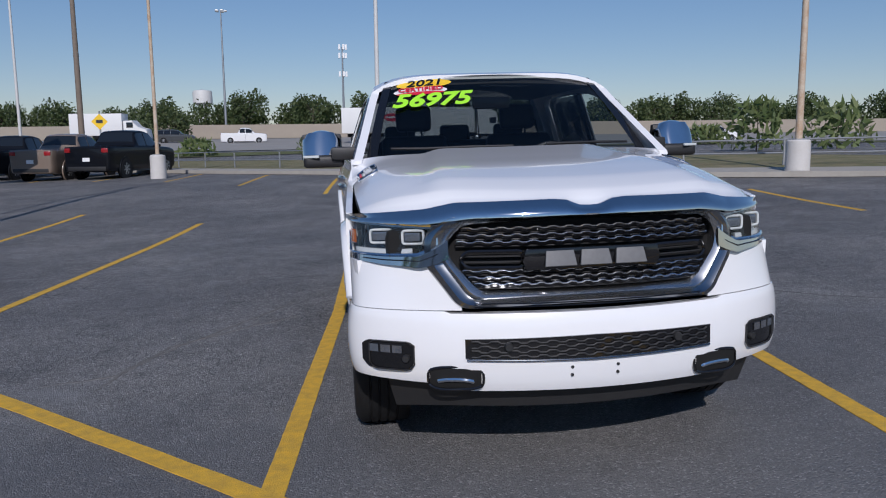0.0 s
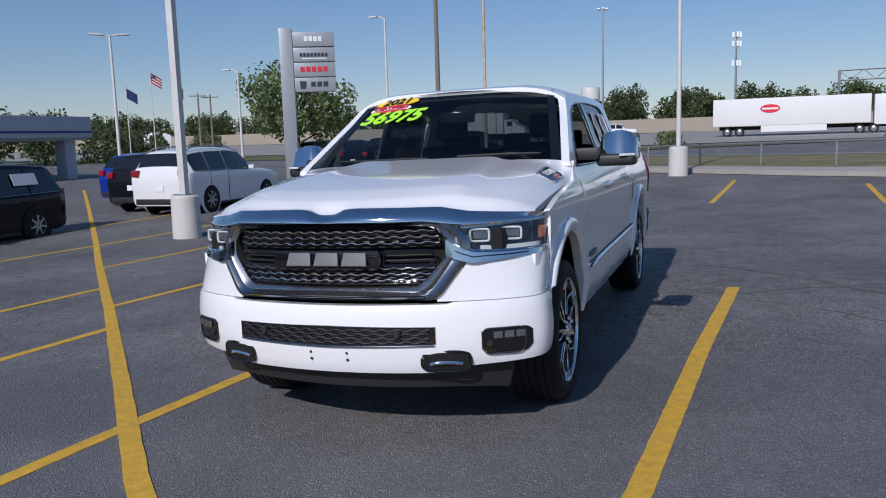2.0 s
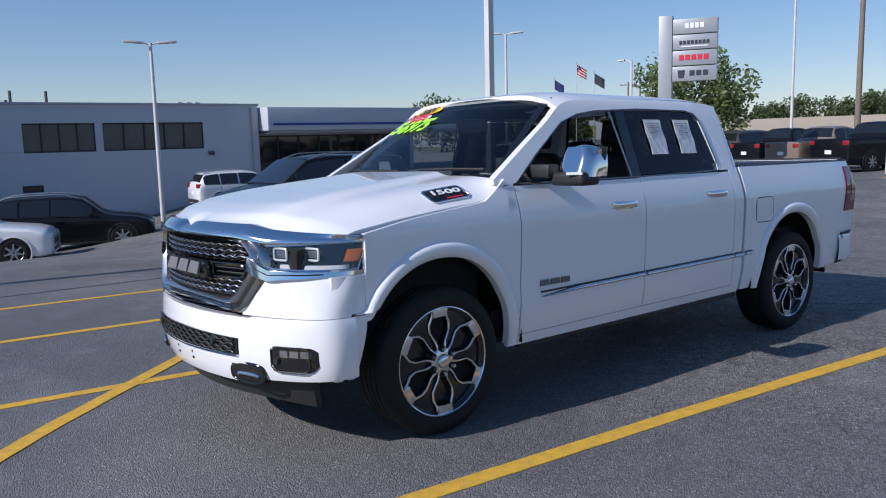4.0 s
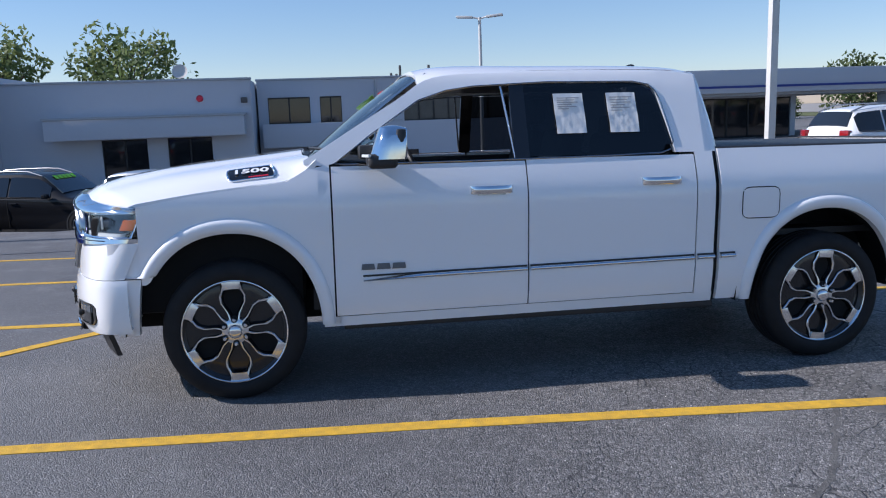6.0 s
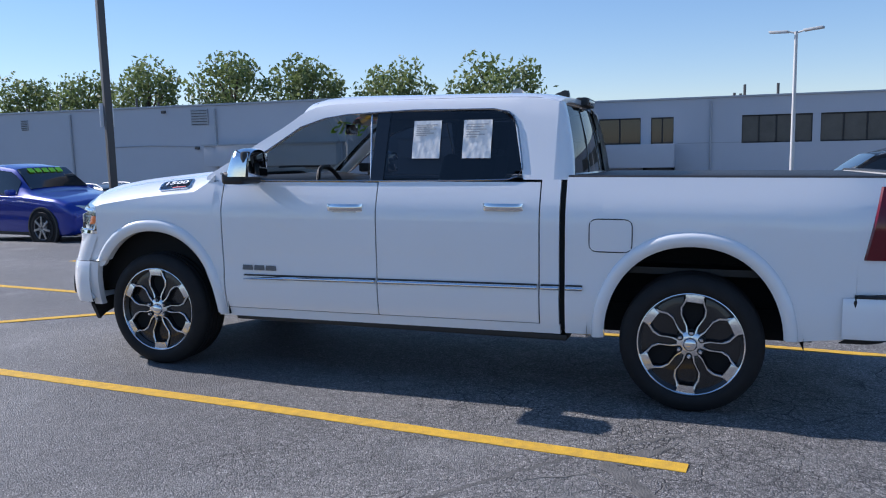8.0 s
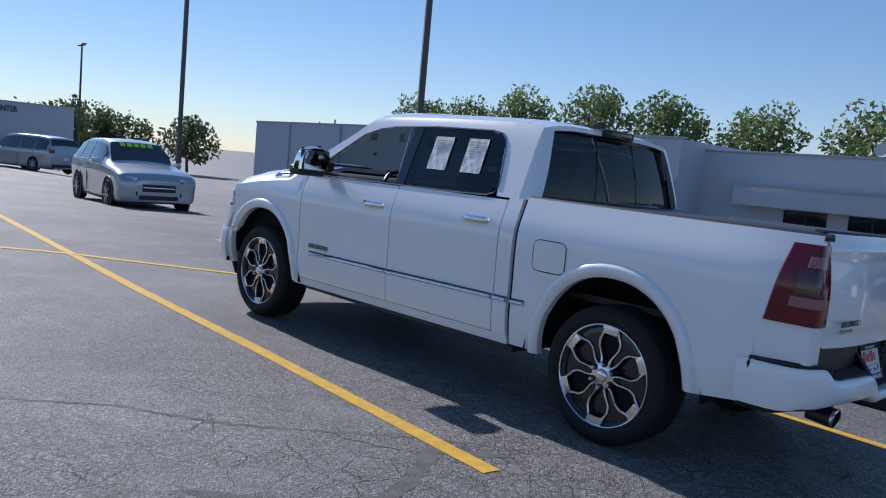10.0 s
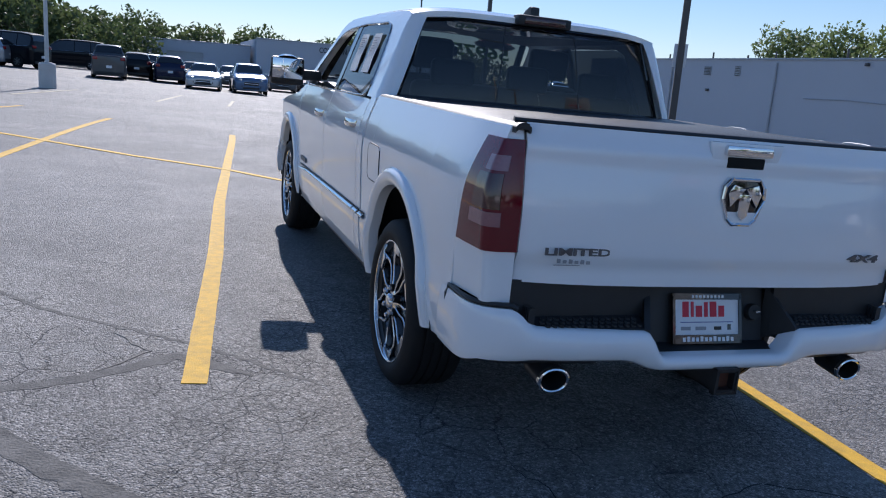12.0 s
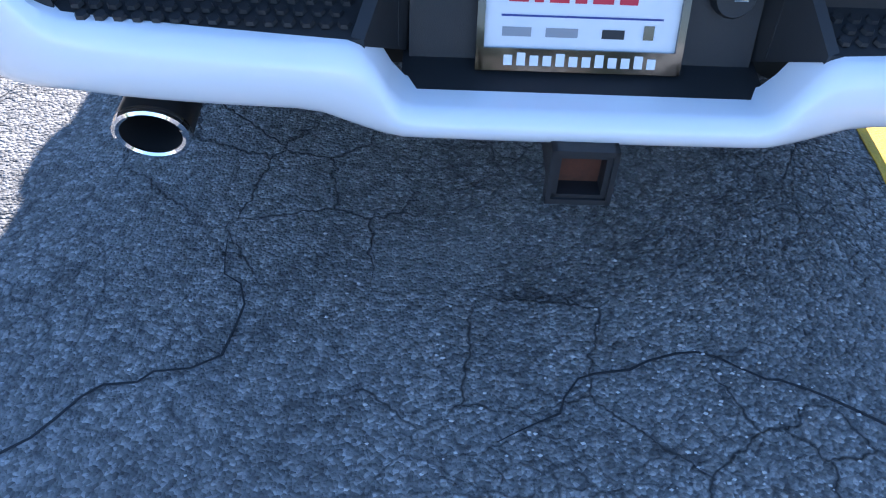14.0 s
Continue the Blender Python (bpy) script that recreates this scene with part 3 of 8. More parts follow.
for yc in (0.0, WB):
    both("wheel_arch_flare", lambda s, yc=yc: arch_flare(yc, s), WHITE)
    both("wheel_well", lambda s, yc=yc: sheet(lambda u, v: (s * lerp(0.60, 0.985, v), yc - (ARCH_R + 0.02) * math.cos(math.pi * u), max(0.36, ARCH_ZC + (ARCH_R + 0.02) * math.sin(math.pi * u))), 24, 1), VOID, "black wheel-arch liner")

def nose_end(z, reach=0.0):
    """How far back the panel ahead of the front wheel reaches at a height."""
    return -ARCH_W * ARCH_R * (1 - min(1, max(0, z - ARCH_ZC) / ARCH_R) ** 2.15) ** (1 / 2.15) + reach


def fender_nose(s):
    def fn(u, v):
        z = lerp(0.742, 0.936, v)
        y = lerp(-0.66, nose_end(min(z, 0.93)), u)
        return (s * (side_x(y, z) - lerp(0.03, 0.003, u**0.4)), y, z)
    return sheet(fn, 12, 6, back=(-s * 0.03, 0, 0))


both("fender_nose", fender_nose, WHITE)
both("bumper_end", lambda s: sheet(lambda u, v: (s * (side_x(lerp(-0.64, lerp(-0.53, -0.485, v), u), lerp(0.405, 0.735, v)) + 0.012 - 0.03 * (1 - v) ** 2), lerp(-0.64, lerp(-0.53, -0.485, v), u), lerp(0.405, 0.735, v)), 10, 8, back=(-s * 0.05, 0, 0)), WHITE)

# cab top: roof rails with pillars, roof skin
roof_z = curve_tab([(1.08, 1.820), (1.2, 1.845), (1.4, 1.857), (1.8, 1.852), (2.4, 1.845), (2.75, 1.828), (2.86, 1.80)])
rail_top = curve_tab([(0.43, 1.36), (0.62, 1.475), (0.8, 1.585), (1.0, 1.705), (1.14, 1.80), (1.28, 1.835), (1.5, 1.845), (1.8, 1.85), (2.4, 1.85), (2.75, 1.84), (2.86, 1.82)])
win_top = curve_tab([(0.60, 1.335), (0.64, 1.362), (0.81, 1.49), (1.0, 1.62), (1.11, 1.69), (1.28, 1.745), (1.45, 1.768), (1.75, 1.785), (2.3, 1.787), (2.5, 1.775), (2.58, 1.74)])


def rail_bottom(y):
    if y < 0.60:
        return lerp(1.335, 1.325, (y - 0.43) / 0.17)
    if y <= 2.585:
        return win_top(y)
    return max(1.345, lerp(1.74, 1.345, min(1, (y - 2.585) / 0.09)))


ys_rail = sorted([lerp(0.43, 2.86, i / 40) for i in range(41)] + [2.585, 2.60, 2.63, 2.66, 2.675])
both("cab_side", lambda s: side_panel(0.43, 2.86, rail_bottom, rail_top, s, ys_rail, rows=8, back=0.05), WHITE)
rear_edge = lambda z: 2.93 - 0.10 * max(0, (z - 1.35) / 0.5) ** 1.6
both("cab_rear_corner", lambda s: sheet(lambda u, v: (s * (side_x(2.86, lerp(1.345, 1.82, v)) - 0.085 * u**2), 2.86 + (rear_edge(lerp(1.345, 1.82, v)) - 2.86 + 0.045) * math.sin(u * math.pi / 2), lerp(1.345, 1.82, v)), 6, 8), WHITE)


def roof_fn(u, v):
    y = lerp(1.115, 2.87, v)
    w = side_x(y, rail_top(y))
    x = lerp(-w, w, u)
    k = abs(x / w)
    z = lerp(roof_z(y) + 0.062, rail_top(y), k**5.5)
    return (x, y - 0.008 * (1 - k * k) * (1 - v) + 0.03 * (1 - k * k) * v, z)


part("roof", sheet(roof_fn, 24, 20, back=(0, 0, -0.03)), WHITE, truck)


def FY(x, z):
    lean = min(0.45, max(0, z - 0.73)) * (0.04 + 0.42 * min(1, abs(x)) ** 4)
    tuck = 0.10 * max(0, 0.52 - z) ** 1.0
    return base_y(x) + lean + tuck


brow_hi = lambda x: tab([(0, 1.168), (0.045, 1.17), (0.10, 1.193), (0.16, 1.198), (0.56, 1.192), (0.68, 1.165), (0.98, 1.135)])(abs(x))
brow_lo = lambda x: tab([(0, 1.132), (0.5, 1.128), (0.60, 1.115), (0.68, 1.103), (0.98, 1.104)])(abs(x))


# hood with its raised centre
hc = curve_tab([(-1.02, 1.165), (-0.96, 1.205), (-0.88, 1.235), (-0.78, 1.258), (-0.69, 1.275), (-0.56, 1.297), (-0.36, 1.328), (-0.06, 1.36), (0.27, 1.395), (0.5, 1.42)])


def hood_fn(u, v):
    x = lerp(-1, 1, u)
    k = abs(x)
    xf = 0.945 * k
    zf = brow_hi(xf) - 0.008
    y0 = FY(xf, zf) + 0.012
    y = lerp(y0, 0.40 + 0.10 * k**3, v)
    w = lerp(0.945, side_x(y, 1.2) - 0.04, min(1, 2.5 * v))
    xx = x * w
    dome = 0.028 * (1 - 1 / (1 + math.exp(-(abs(xx) - lerp(0.66, 0.50, v)) / 0.02)))
    z = lerp(hood_edge(y) + 0.004, hc(y) - 0.025, 1 - k ** lerp(4.5, 9.0, min(1, 1.6 * v))) + dome * min(1, v * 5)
    e = min(1.0, v * 12)
    return (xx, y, lerp(zf, z, e * e * (3 - 2 * e)))


def hood_at(s, k, y, lift):
    """The point of the hood at a share k of its half width and a station y, lifted off the surface."""
    y0, y1 = hood_fn((1 + k) / 2, 0)[1], hood_fn((1 + k) / 2, 1)[1]
    v = (y - y0) / (y1 - y0)
    a, b, c = (Vector(hood_fn((1 + q) / 2, r)) for q, r in ((k, v), (k + 0.004, v), (k, v + 0.01)))
    p = a + (b - a).cross(c - a).normalized() * lift
    return Vector((s * p.x, p.y, p.z))


part("hood", sheet(hood_fn, 72, 40, back=(0, 0, -0.035)), WHITE, truck)
part("cowl_panel", sheet(lambda u, v: (lerp(-0.86, 0.86, u), lerp(0.40, 0.60, v) + 0.06 * abs(lerp(-1, 1, u)) ** 2.5, lerp(1.355, 1.345, v)), 16, 2, back=(0, 0, -0.03)), BLACKP, truck, "black cowl below the windscreen")
# solid near-black box whose colour stands for the shade inside the nose
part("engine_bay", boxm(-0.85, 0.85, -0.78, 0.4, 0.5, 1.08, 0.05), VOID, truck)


# glass
def wind_fn(u, v):
    k = lerp(-1, 1, u)
    w = lerp(0.865, 0.70, v)
    y = lerp(0.44, 1.12, v) + lerp(0.13, 0.06, v) * abs(k) ** 2.4
    z = lerp(1.365, 1.858, v) + lerp(0.0, 0.036, v) * (1 - k * k) - 0.006 * v + 0.02 * math.sin(math.pi * v)
    return (k * w, y, z)


part("windscreen", sheet(wind_fn, 20, 12), PANE, truck, "sloping clear windscreen").visible_shadow = False
part("windscreen_band", sheet(lambda u, v: Vector(wind_fn(u, lerp(0.975, 1.0, v))) + Vector((0, -0.004, 0.004)), 20, 2), GLOSSB, truck, "black shade band along the glass top")
both("windscreen_edge", lambda s: sheet(lambda u, v: Vector(wind_fn(lerp(1.0, 0.965, u) if s > 0 else lerp(0.0, 0.035, u), v)) + Vector((0, -0.004, 0.004)), 2, 12), GLOSSB)
rw = tab([(1.755, 1.775), (2.4, 1.777), (2.5, 1.765), (2.575, 1.72), (2.60, 1.66), (2.665, 1.40)])


def rear_glass(s, grow=0.0, inset=0.006):
    ys = [lerp(1.752, 2.66, i / 24) for i in range(25)]

    def fn(u, v):
        top = rw(u) + grow
        bot = 1.345 - grow + (0.05 if u > 2.62 else 0)
        z = lerp(bot, max(top, bot + 0.01), v)
        return (s * (side_x(u, z) - inset), u, z)

    return sheet(fn, 0, 10, us=ys)


both("rear_door_window", lambda s: rear_glass(s), TINT, "dark tinted rear door window")
both("pillar_trim", lambda s: sheet(lambda u, v: (s * (side_x(1.7, lerp(1.335, 1.785, v)) - 0.002), lerp(1.665, 1.755, u), lerp(1.335, 1.785, v)), 2, 8, back=(-s * 0.03, 0, 0)), GLOSSB, "gloss black door pillar")


def chrome_line(s):
    pts = [(0.60, 1.338), (0.66, 1.333), (1.2, 1.331), (1.74, 1.333), (2.3, 1.338), (2.58, 1.345), (2.64, 1.365), (2.665, 1.41), (2.65, 1.50), (2.615, 1.66), (2.59, 1.72), (2.55, 1.762), (2.45, 1.782), (1.9, 1.787), (1.45, 1.768), (1.28, 1.745), (1.11, 1.69), (0.81, 1.49), (0.66, 1.378)]
    return tube([(s * (side_x(y, z) + 0.002), y, z) for y, z in pts], 0.0052, 6, closed=True)


both("window_trim", chrome_line, DARKCHROME, "smoked chrome trim round the side windows")
both("front_window_channel", lambda s: tube([(s * (side_x(1.66, z) - 0.012), 1.668 - 0.12 * (z - 1.34), z) for z in [lerp(1.34, 1.78, i / 6) for i in range(7)]], 0.007, 6), SATIN, "pale window channel of the lowered front window")


def rear_pane(u, v):
    k = lerp(-1, 1, u)
    w = lerp(0.83, 0.69, v)
    z = lerp(1.37, 1.82, v)
    return (k * w, rear_edge(z) + 0.05 - 0.05 * k * k, z)


part("rear_window", sheet(rear_pane, 16, 8), REARGLASS, truck, "dark tinted rear window of the cab")
part("rear_window_frame", merge([tube([Vector(rear_pane(u, v)) + Vector((0, 0.004, 0)) for u, v in [(0, 0), (0.25, 0), (0.5, 0), (0.75, 0), (1, 0), (1, 0.5), (1, 1), (0.75, 1), (0.5, 1), (0.25, 1), (0, 1), (0, 0.5)]], 0.012, 6, closed=True),
                                 *[tube([Vector(rear_pane(u, v)) + Vector((0, 0.004, 0)) for v in (0, 0.5, 1)], 0.004, 5) for u in (0.34, 0.66)]]), GLOSSB, truck)
part("cab_back", sheet(lambda u, v: (lerp(-0.93, 0.93, u), 2.90, lerp(0.5, 1.37, v)), 2, 2, back=(0, -0.02, 0)), WHITE, truck)
part("brake_lamp", boxm(-0.17, 0.17, 2.86, 2.945, 1.825, 1.885, 0.015), BLACKP, truck, "high brake lamp with black surround")
part("brake_lamp_lens", boxm(-0.13, 0.13, 2.93, 2.95, 1.835, 1.872, 0.006), REDD, truck)
fin = bmesh.new()
prism([(2.62, 1.875), (2.80, 1.865), (2.785, 1.945), (2.76, 1.95), (2.70, 1.928)], 0.06, "x", -0.03, 0.012, fin)
part("antenna_fin", fin, BLACKP, truck, "black fin aerial on the roof")
both("roof_ditch_trim", lambda s: tube([(s * (side_x(y, rail_top(y)) - 0.028), y, rail_top(y) + 0.003) for y in [lerp(1.15, 2.84, i / 12) for i in range(13)]], 0.008, 5), BLACKP)

# cabin
part("cabin_floor", merge([boxm(-0.88, 0.88, 0.45, 2.88, 0.48, 0.60), boxm(-0.90, -0.86, 0.6, 2.88, 0.6, 1.31), boxm(0.86, 0.90, 0.6, 2.88, 0.6, 1.31)]), LEATHER, truck)
part("headliner", sheet(lambda u, v: (lerp(-0.70, 0.70, u), lerp(1.12, 2.84, v), 1.80 + 0.03 * math.sin(math.pi * u)), 6, 4, back=(0, 0, 0.02)), LEATHER, truck)
part("dashboard", prism([(0.45, 0.8), (0.45, 1.33), (0.62, 1.36), (0.92, 1.33), (1.02, 1.24), (1.0, 1.05), (0.92, 0.8)], 1.7, "x", -0.85, 0.03), LEATHER, truck)
wheel_pts = [(0.40 + 0.19 * math.cos(a), 1.13 - 0.07 * math.sin(a), 1.245 + 0.175 * math.sin(a)) for a in [2 * math.pi * i / 28 for i in range(28)]]
steer = part("steering_wheel", merge([tube(wheel_pts, 0.017, 8, closed=True), boxm(0.33, 0.47, 1.09, 1.14, 1.19, 1.29, 0.03), boxm(0.23, 0.57, 1.115, 1.14, 1.23, 1.26, 0.01), boxm(0.385, 0.415, 1.13, 1.16, 1.09, 1.22, 0.008), boxm(0.37, 0.43, 0.98, 1.11, 1.18, 1.25, 0.02)]), LEATHER, truck)
for x in (0.42, -0.42):
    sb = merge([moved(boxm(-0.26, 0.26, -0.07, 0.07, 0.0, 0.66, 0.06, 3), pose(x, 1.98, 0.86, -14)), boxm(x - 0.27, x + 0.27, 1.42, 1.98, 0.72, 0.92, 0.07, 3)])
    seat = part("front_seat", sb, LEATHER, truck)
    part("headrest", merge([moved(boxm(-0.14, 0.14, -0.05, 0.05, 0.0, 0.2, 0.045, 3), pose(x, 2.16, 1.54, -8)), tube([(x - 0.06, 2.13, 1.46), (x - 0.06, 2.15, 1.57)], 0.008, 6), tube([(x + 0.06, 2.13, 1.46), (x + 0.06, 2.15, 1.57)], 0.008, 6)]), LEATHER, seat)
rs = part("rear_seat", merge([moved(boxm(-0.72, 0.72, -0.07, 0.07, 0.0, 0.62, 0.06, 3), pose(0, 2.66, 0.86, -12)), boxm(-0.72, 0.72, 2.15, 2.68, 0.70, 0.90, 0.06, 3)]), LEATHER, truck)
for x in (0.48, 0, -0.48):
    part("headrest", boxm(x - 0.13, x + 0.13, 2.74, 2.83, 1.44, 1.60, 0.04, 3), LEATHER, rs)
mir = part("inside_mirror", moved(boxm(-0.13, 0.13, -0.015, 0.015, -0.04, 0.04, 0.014), pose(0, 1.10, 1.70, 0, 0, 8)), GLOSSB, truck)
part("console", boxm(-0.14, 0.14, 1.0, 2.0, 0.6, 0.98, 0.04), LEATHER, truck)
for i, y in enumerate((1.935, 2.27)):
    def pap(s, y=y):
        def fn(u, v):
            z = lerp(1.475, 1.715, v)
            yy = y + lerp(0, 0.185, u) + 0.03 * (1.6 - z)
            return (s * (side_x(yy, z) + 0.003 + 0.006 * math.sin(9 * u + 5 * v) ** 2), yy, z)
        return fn
    pw = part("window_paper", sheet(pap(1), 8, 10, back=(-0.002, 0, 0)), PAPER, truck, "white printed sheet stuck on the rear window")
    for k in range(6):
        z = 1.69 - 0.013 * k if i == 0 else 1.69 - 0.016 * k
        wd = (0.14, 0.11, 0.13, 0.09, 0.12, 0.07)[k]
        bar = bmesh.new()
        sheet(lambda u, v: (side_x(y, lerp(z, z - 0.005, v)) + 0.012, y + 0.02 + wd * u + 0.03 * (1.6 - z), lerp(z, z - 0.005, v)), 2, 1, back=(-0.001, 0, 0), bm=bar)
        part("print_line", bar, INK, pw)


# ---- front end ----
def front_patch(x0, x1, low, high, off=0.0, nu=24, nv=8, back=0.03, tuck=0.0):
    """A patch of the front: heights from low(x) to high(x), stood off by off."""
    a0, a1 = math.asin(max(-1, min(1, x0))), math.asin(max(-1, min(1, x1)))

    def fn(u, v):
        x = math.sin(lerp(a0, a1, u))
        z = lerp(low(x), high(x), v)
        k = abs(x) ** 8
        return (x + (off - tuck) * k * (1 if x > 0 else -1), FY(x, z) - off * (1 - k), z)

    return sheet(fn, nu, nv, back=(0, back, 0))


def flat(v):
    return lambda x: v


def bulged(low, high, off, bulge, x0, x1, nu=60, nv=10, back=0.05):
    a0, a1 = math.asin(x0), math.asin(x1)

    def fn(u, v):
        x = math.sin(lerp(a0, a1, u))
        z = lerp(low(x), high(x), v)
        o = off + bulge * math.sin(math.pi * v) ** 0.6 if 0 < v < 1 else off
        k = abs(x) ** 8
        return (x * (1 + 0.0 * k) + math.copysign(o * k, x), FY(x, z) - o * (1 - k), z)

    return sheet(fn, nu, nv, back=(0, back, 0))


part("front_bumper", bulged(lambda x: 0.385 + 0.05 * max(0, abs(x) - 0.55) ** 1.0 + (0.025 if abs(x) > 0.52 else 0), lambda x: 0.725 + (0.01 if abs(x) > 0.6 else 0), 0.012, 0.022, -0.9994, 0.9994, 96, 14), WHITE, truck)
both("front_cheek", lambda s: front_patch(*(sorted((s * 0.55, s * 0.9994))), lambda x: 0.738, lambda x: max(0.75, tab([(0.55, 0.765), (0.60, 0.83), (0.64, 0.885), (0.70, 0.945), (0.86, 0.938), (1.0, 0.938)])(abs(x))), 0.006, 20, 8), WHITE)
part("grille_backing", front_patch(-0.66, 0.66, flat(0.74), flat(1.14), -0.06, 16, 4, 0.02), VOID, truck)


def rounded(points, r, n=5):
    """An outline with its corners rounded off."""
    out = []
    c = len(points)
    for i in range(c):
        p, a, b = Vector(points[i]), Vector(points[i - 1]), Vector(points[(i + 1) % c])
        d0, d1 = (a - p), (b - p)
        k = min(r, d0.length * 0.45, d1.length * 0.45)
        s, e = p + d0.normalized() * k, p + d1.normalized() * k
        out += [tuple((1 - t) ** 2 * s + 2 * t * (1 - t) * p + t * t * e) for t in [q / n for q in range(n + 1)]]
    return out


def ring_patch(outer, inner, profile, name, material, label=""):
    """A closed band on the front face between two outlines with the same count of corners."""
    o, i_ = rounded(outer, 0.05), rounded(inner, 0.045)
    bm = bmesh.new()
    rows = []
    for (ox, oz), (ix, iz) in zip(o, i_):
        rows.append([])
        for t, h in profile:
            x, z = lerp(ox, ix, t), lerp(oz, iz, t)
            rows[-1].append(bm.verts.new((x, FY(x, z) - h, z)))
    for k in range(len(rows)):
        A, B = rows[k], rows[(k + 1) % len(rows)]
        for j in range(len(A) - 1):
            bm.faces.new((A[j], B[j], B[j + 1], A[j + 1]))
    return part(name, bm, material, truck, label)


def hexa(w_top, w_mid, w_bot, top, mid, bot):
    pts = [(w_top, top), (w_mid, lerp(mid, top, 0.55)), (w_mid, mid), (w_bot, bot)]
    return [(-x, z) for x, z in pts] + pts[::-1]


INNER, MID, OUTER = hexa(0.53, 0.595, 0.475, 1.102, 0.962, 0.815), hexa(0.565, 0.63, 0.515, 1.117, 0.952, 0.785), hexa(0.61, 0.70, 0.565, 1.134, 0.932, 0.744)
ring_patch(MID, INNER, ((0, 0.0), (0.1, 0.022), (0.35, 0.03), (0.6, 0.022), (1.0, 0.004), (1.02, -0.07)), "grille_surround", SATIN, "bright chrome frame of the grille")
ring_patch(OUTER, MID, ((0, 0.0), (0.12, 0.020), (0.45, 0.026), (0.75, 0.012), (1.0, 0.006), (1.02, -0.03)), "grille_outer_trim", DARKCHROME, "satin outer frame of the grille")
for k, dz in enumerate((0.012, 0.026)):
    foot = [(x, FY(x, z) - 0.028, z) for x, z in [(lerp(-0.50, 0.50, j / 20), 0.782 - dz) for j in range(21)]]
    part("grille_foot_line", tube(foot, 0.0028, 5), GLOSSB, truck)
# chrome brow over the grille, running out over the lamps
def brow_fn(u, v):
    x = math.sin(lerp(-math.asin(0.985), math.asin(0.985), u))
    z = lerp(brow_lo(x), brow_hi(x), v)
    k = abs(x) ** 8
    o = lerp(0.034, -0.022, v**1.3) + 0.010 * math.sin(math.pi * v)
    return (x + math.copysign((o - 0.02) * k, x), FY(x, z) - o * (1 - k), z)


part("chrome_brow", sheet(brow_fn, 140, 8, back=(0, 0.05, -0.004)), CHROME, truck, "broad chrome brow over the grille", angle=24)
# grille: dark bars, each edged with a thin wavy chrome line
def grille_half(z):
    return 0.56 - 0.11 * max(0, (0.94 - z) / 0.14) ** 1.2 - 0.03 * max(0, (z - 1.03) / 0.06)


def wavy(z0, n=150, off=0.0, amp=0.0032, phase=0):
    w = grille_half(z0)
    return [(x, FY(x, z0) + off, z0 + amp * max(-1, min(1, 2.2 * math.sin(2 * math.pi * (i + phase) / 10)))) for i, x in enumerate([lerp(-w, w, j / n) for j in range(n + 1)])]


for k, z0 in enumerate((0.840, 0.868, 0.896, 1.018, 1.047, 1.076)):
    gb = part("grille_bar", tube(wavy(z0, off=0.026, phase=0), 0.0105, 6), GLOSSB, truck)
    part("chrome_edge", tube(wavy(z0 + 0.006, off=0.014, phase=0), 0.0030, 5), SATIN, gb)
    w = grille_half(z0 - 0.014)
    part("grille_bar", tube([(x, FY(x, z0 - 0.014) + 0.03, z0 - 0.014) for x in [lerp(-w, w, j / 20) for j in range(21)]], 0.0035, 5), SATIN if k in (1, 4) else BLACKP, truck)
for s in (1, -1):
    loop = rounded([(0.29, 0.915), (0.52, 0.915), (0.55, 0.95), (0.52, 0.985), (0.29, 0.985)], 0.02)
    lp = part("grille_loop", tube([(s * x, FY(x, z) + 0.012, z) for x, z in loop], 0.008, 6, closed=True), GLOSSB, truck, "gloss black loop beside the badge")
    for z in (0.938, 0.962):
        part("grille_bar", tube([(s * x, FY(x, z) + 0.03, z) for x in (0.29, 0.37, 0.45, 0.53)], 0.005, 5), BLACKP, lp)
part("badge_surround", merge([prism([(-0.285, 0.905), (0.285, 0.905), (0.30, 0.945), (0.285, 0.995), (-0.285, 0.995), (-0.30, 0.945)], 0.03, "y", FY(0, 0.95) - 0.005, 0.008)]), GLOSSB, truck, "gloss black bar behind the grille badge")


def badge(parent, m, w, h, depth, material, name="badge", label=""):
    """Three plain bevelled blocks that stand for a maker's mark."""
    bms = []
    for i in range(3):
        x = -w / 2 + i * w * 0.345
        b = w * 0.31
        bms.append(prism([(x, -h / 2), (x + b, -h / 2), (x + b * 0.93, h / 2), (x + b * 0.07, h / 2)], depth, "y", -depth, min(depth, h) * 0.25))
    return part(name, moved(merge(bms), m), material, parent, label)


badge(truck, pose(0.01, FY(0, 0.95) - 0.008, 0.95, -18), 0.44, 0.066, 0.016, BADGEM, "grille_badge", "dark satin block badge on the grille")
# lower grille, hooks, bolt holes, fog lamps, air dam
lg = part("lower_grille", front_patch(-0.545, 0.545, lambda x: 0.530 + 0.012 * abs(x), lambda x: 0.628 - 0.015 * abs(x), 0.040, 24, 3, 0.05), GLOSSB, truck, "black lower grille in the bumper")
for k in range(4):
    z0 = 0.548 + 0.02 * k
    part("grille_bar", tube([(x, FY(x, z0) - 0.046, z0 + (0.004 if (i // 3 + k) % 2 else -0.004)) for i, x in enumerate([lerp(-0.52, 0.52, j / 78) for j in range(79)])], 0.0045, 5), BLACKP, lg)
part("lower_grille_trim", merge([tube([(x, FY(x, 0.53) - 0.046, 0.526 + 0.012 * abs(x)) for x in [lerp(-0.54, 0.54, j / 24) for j in range(25)]], 0.004, 6)]), DARKCHROME, lg)
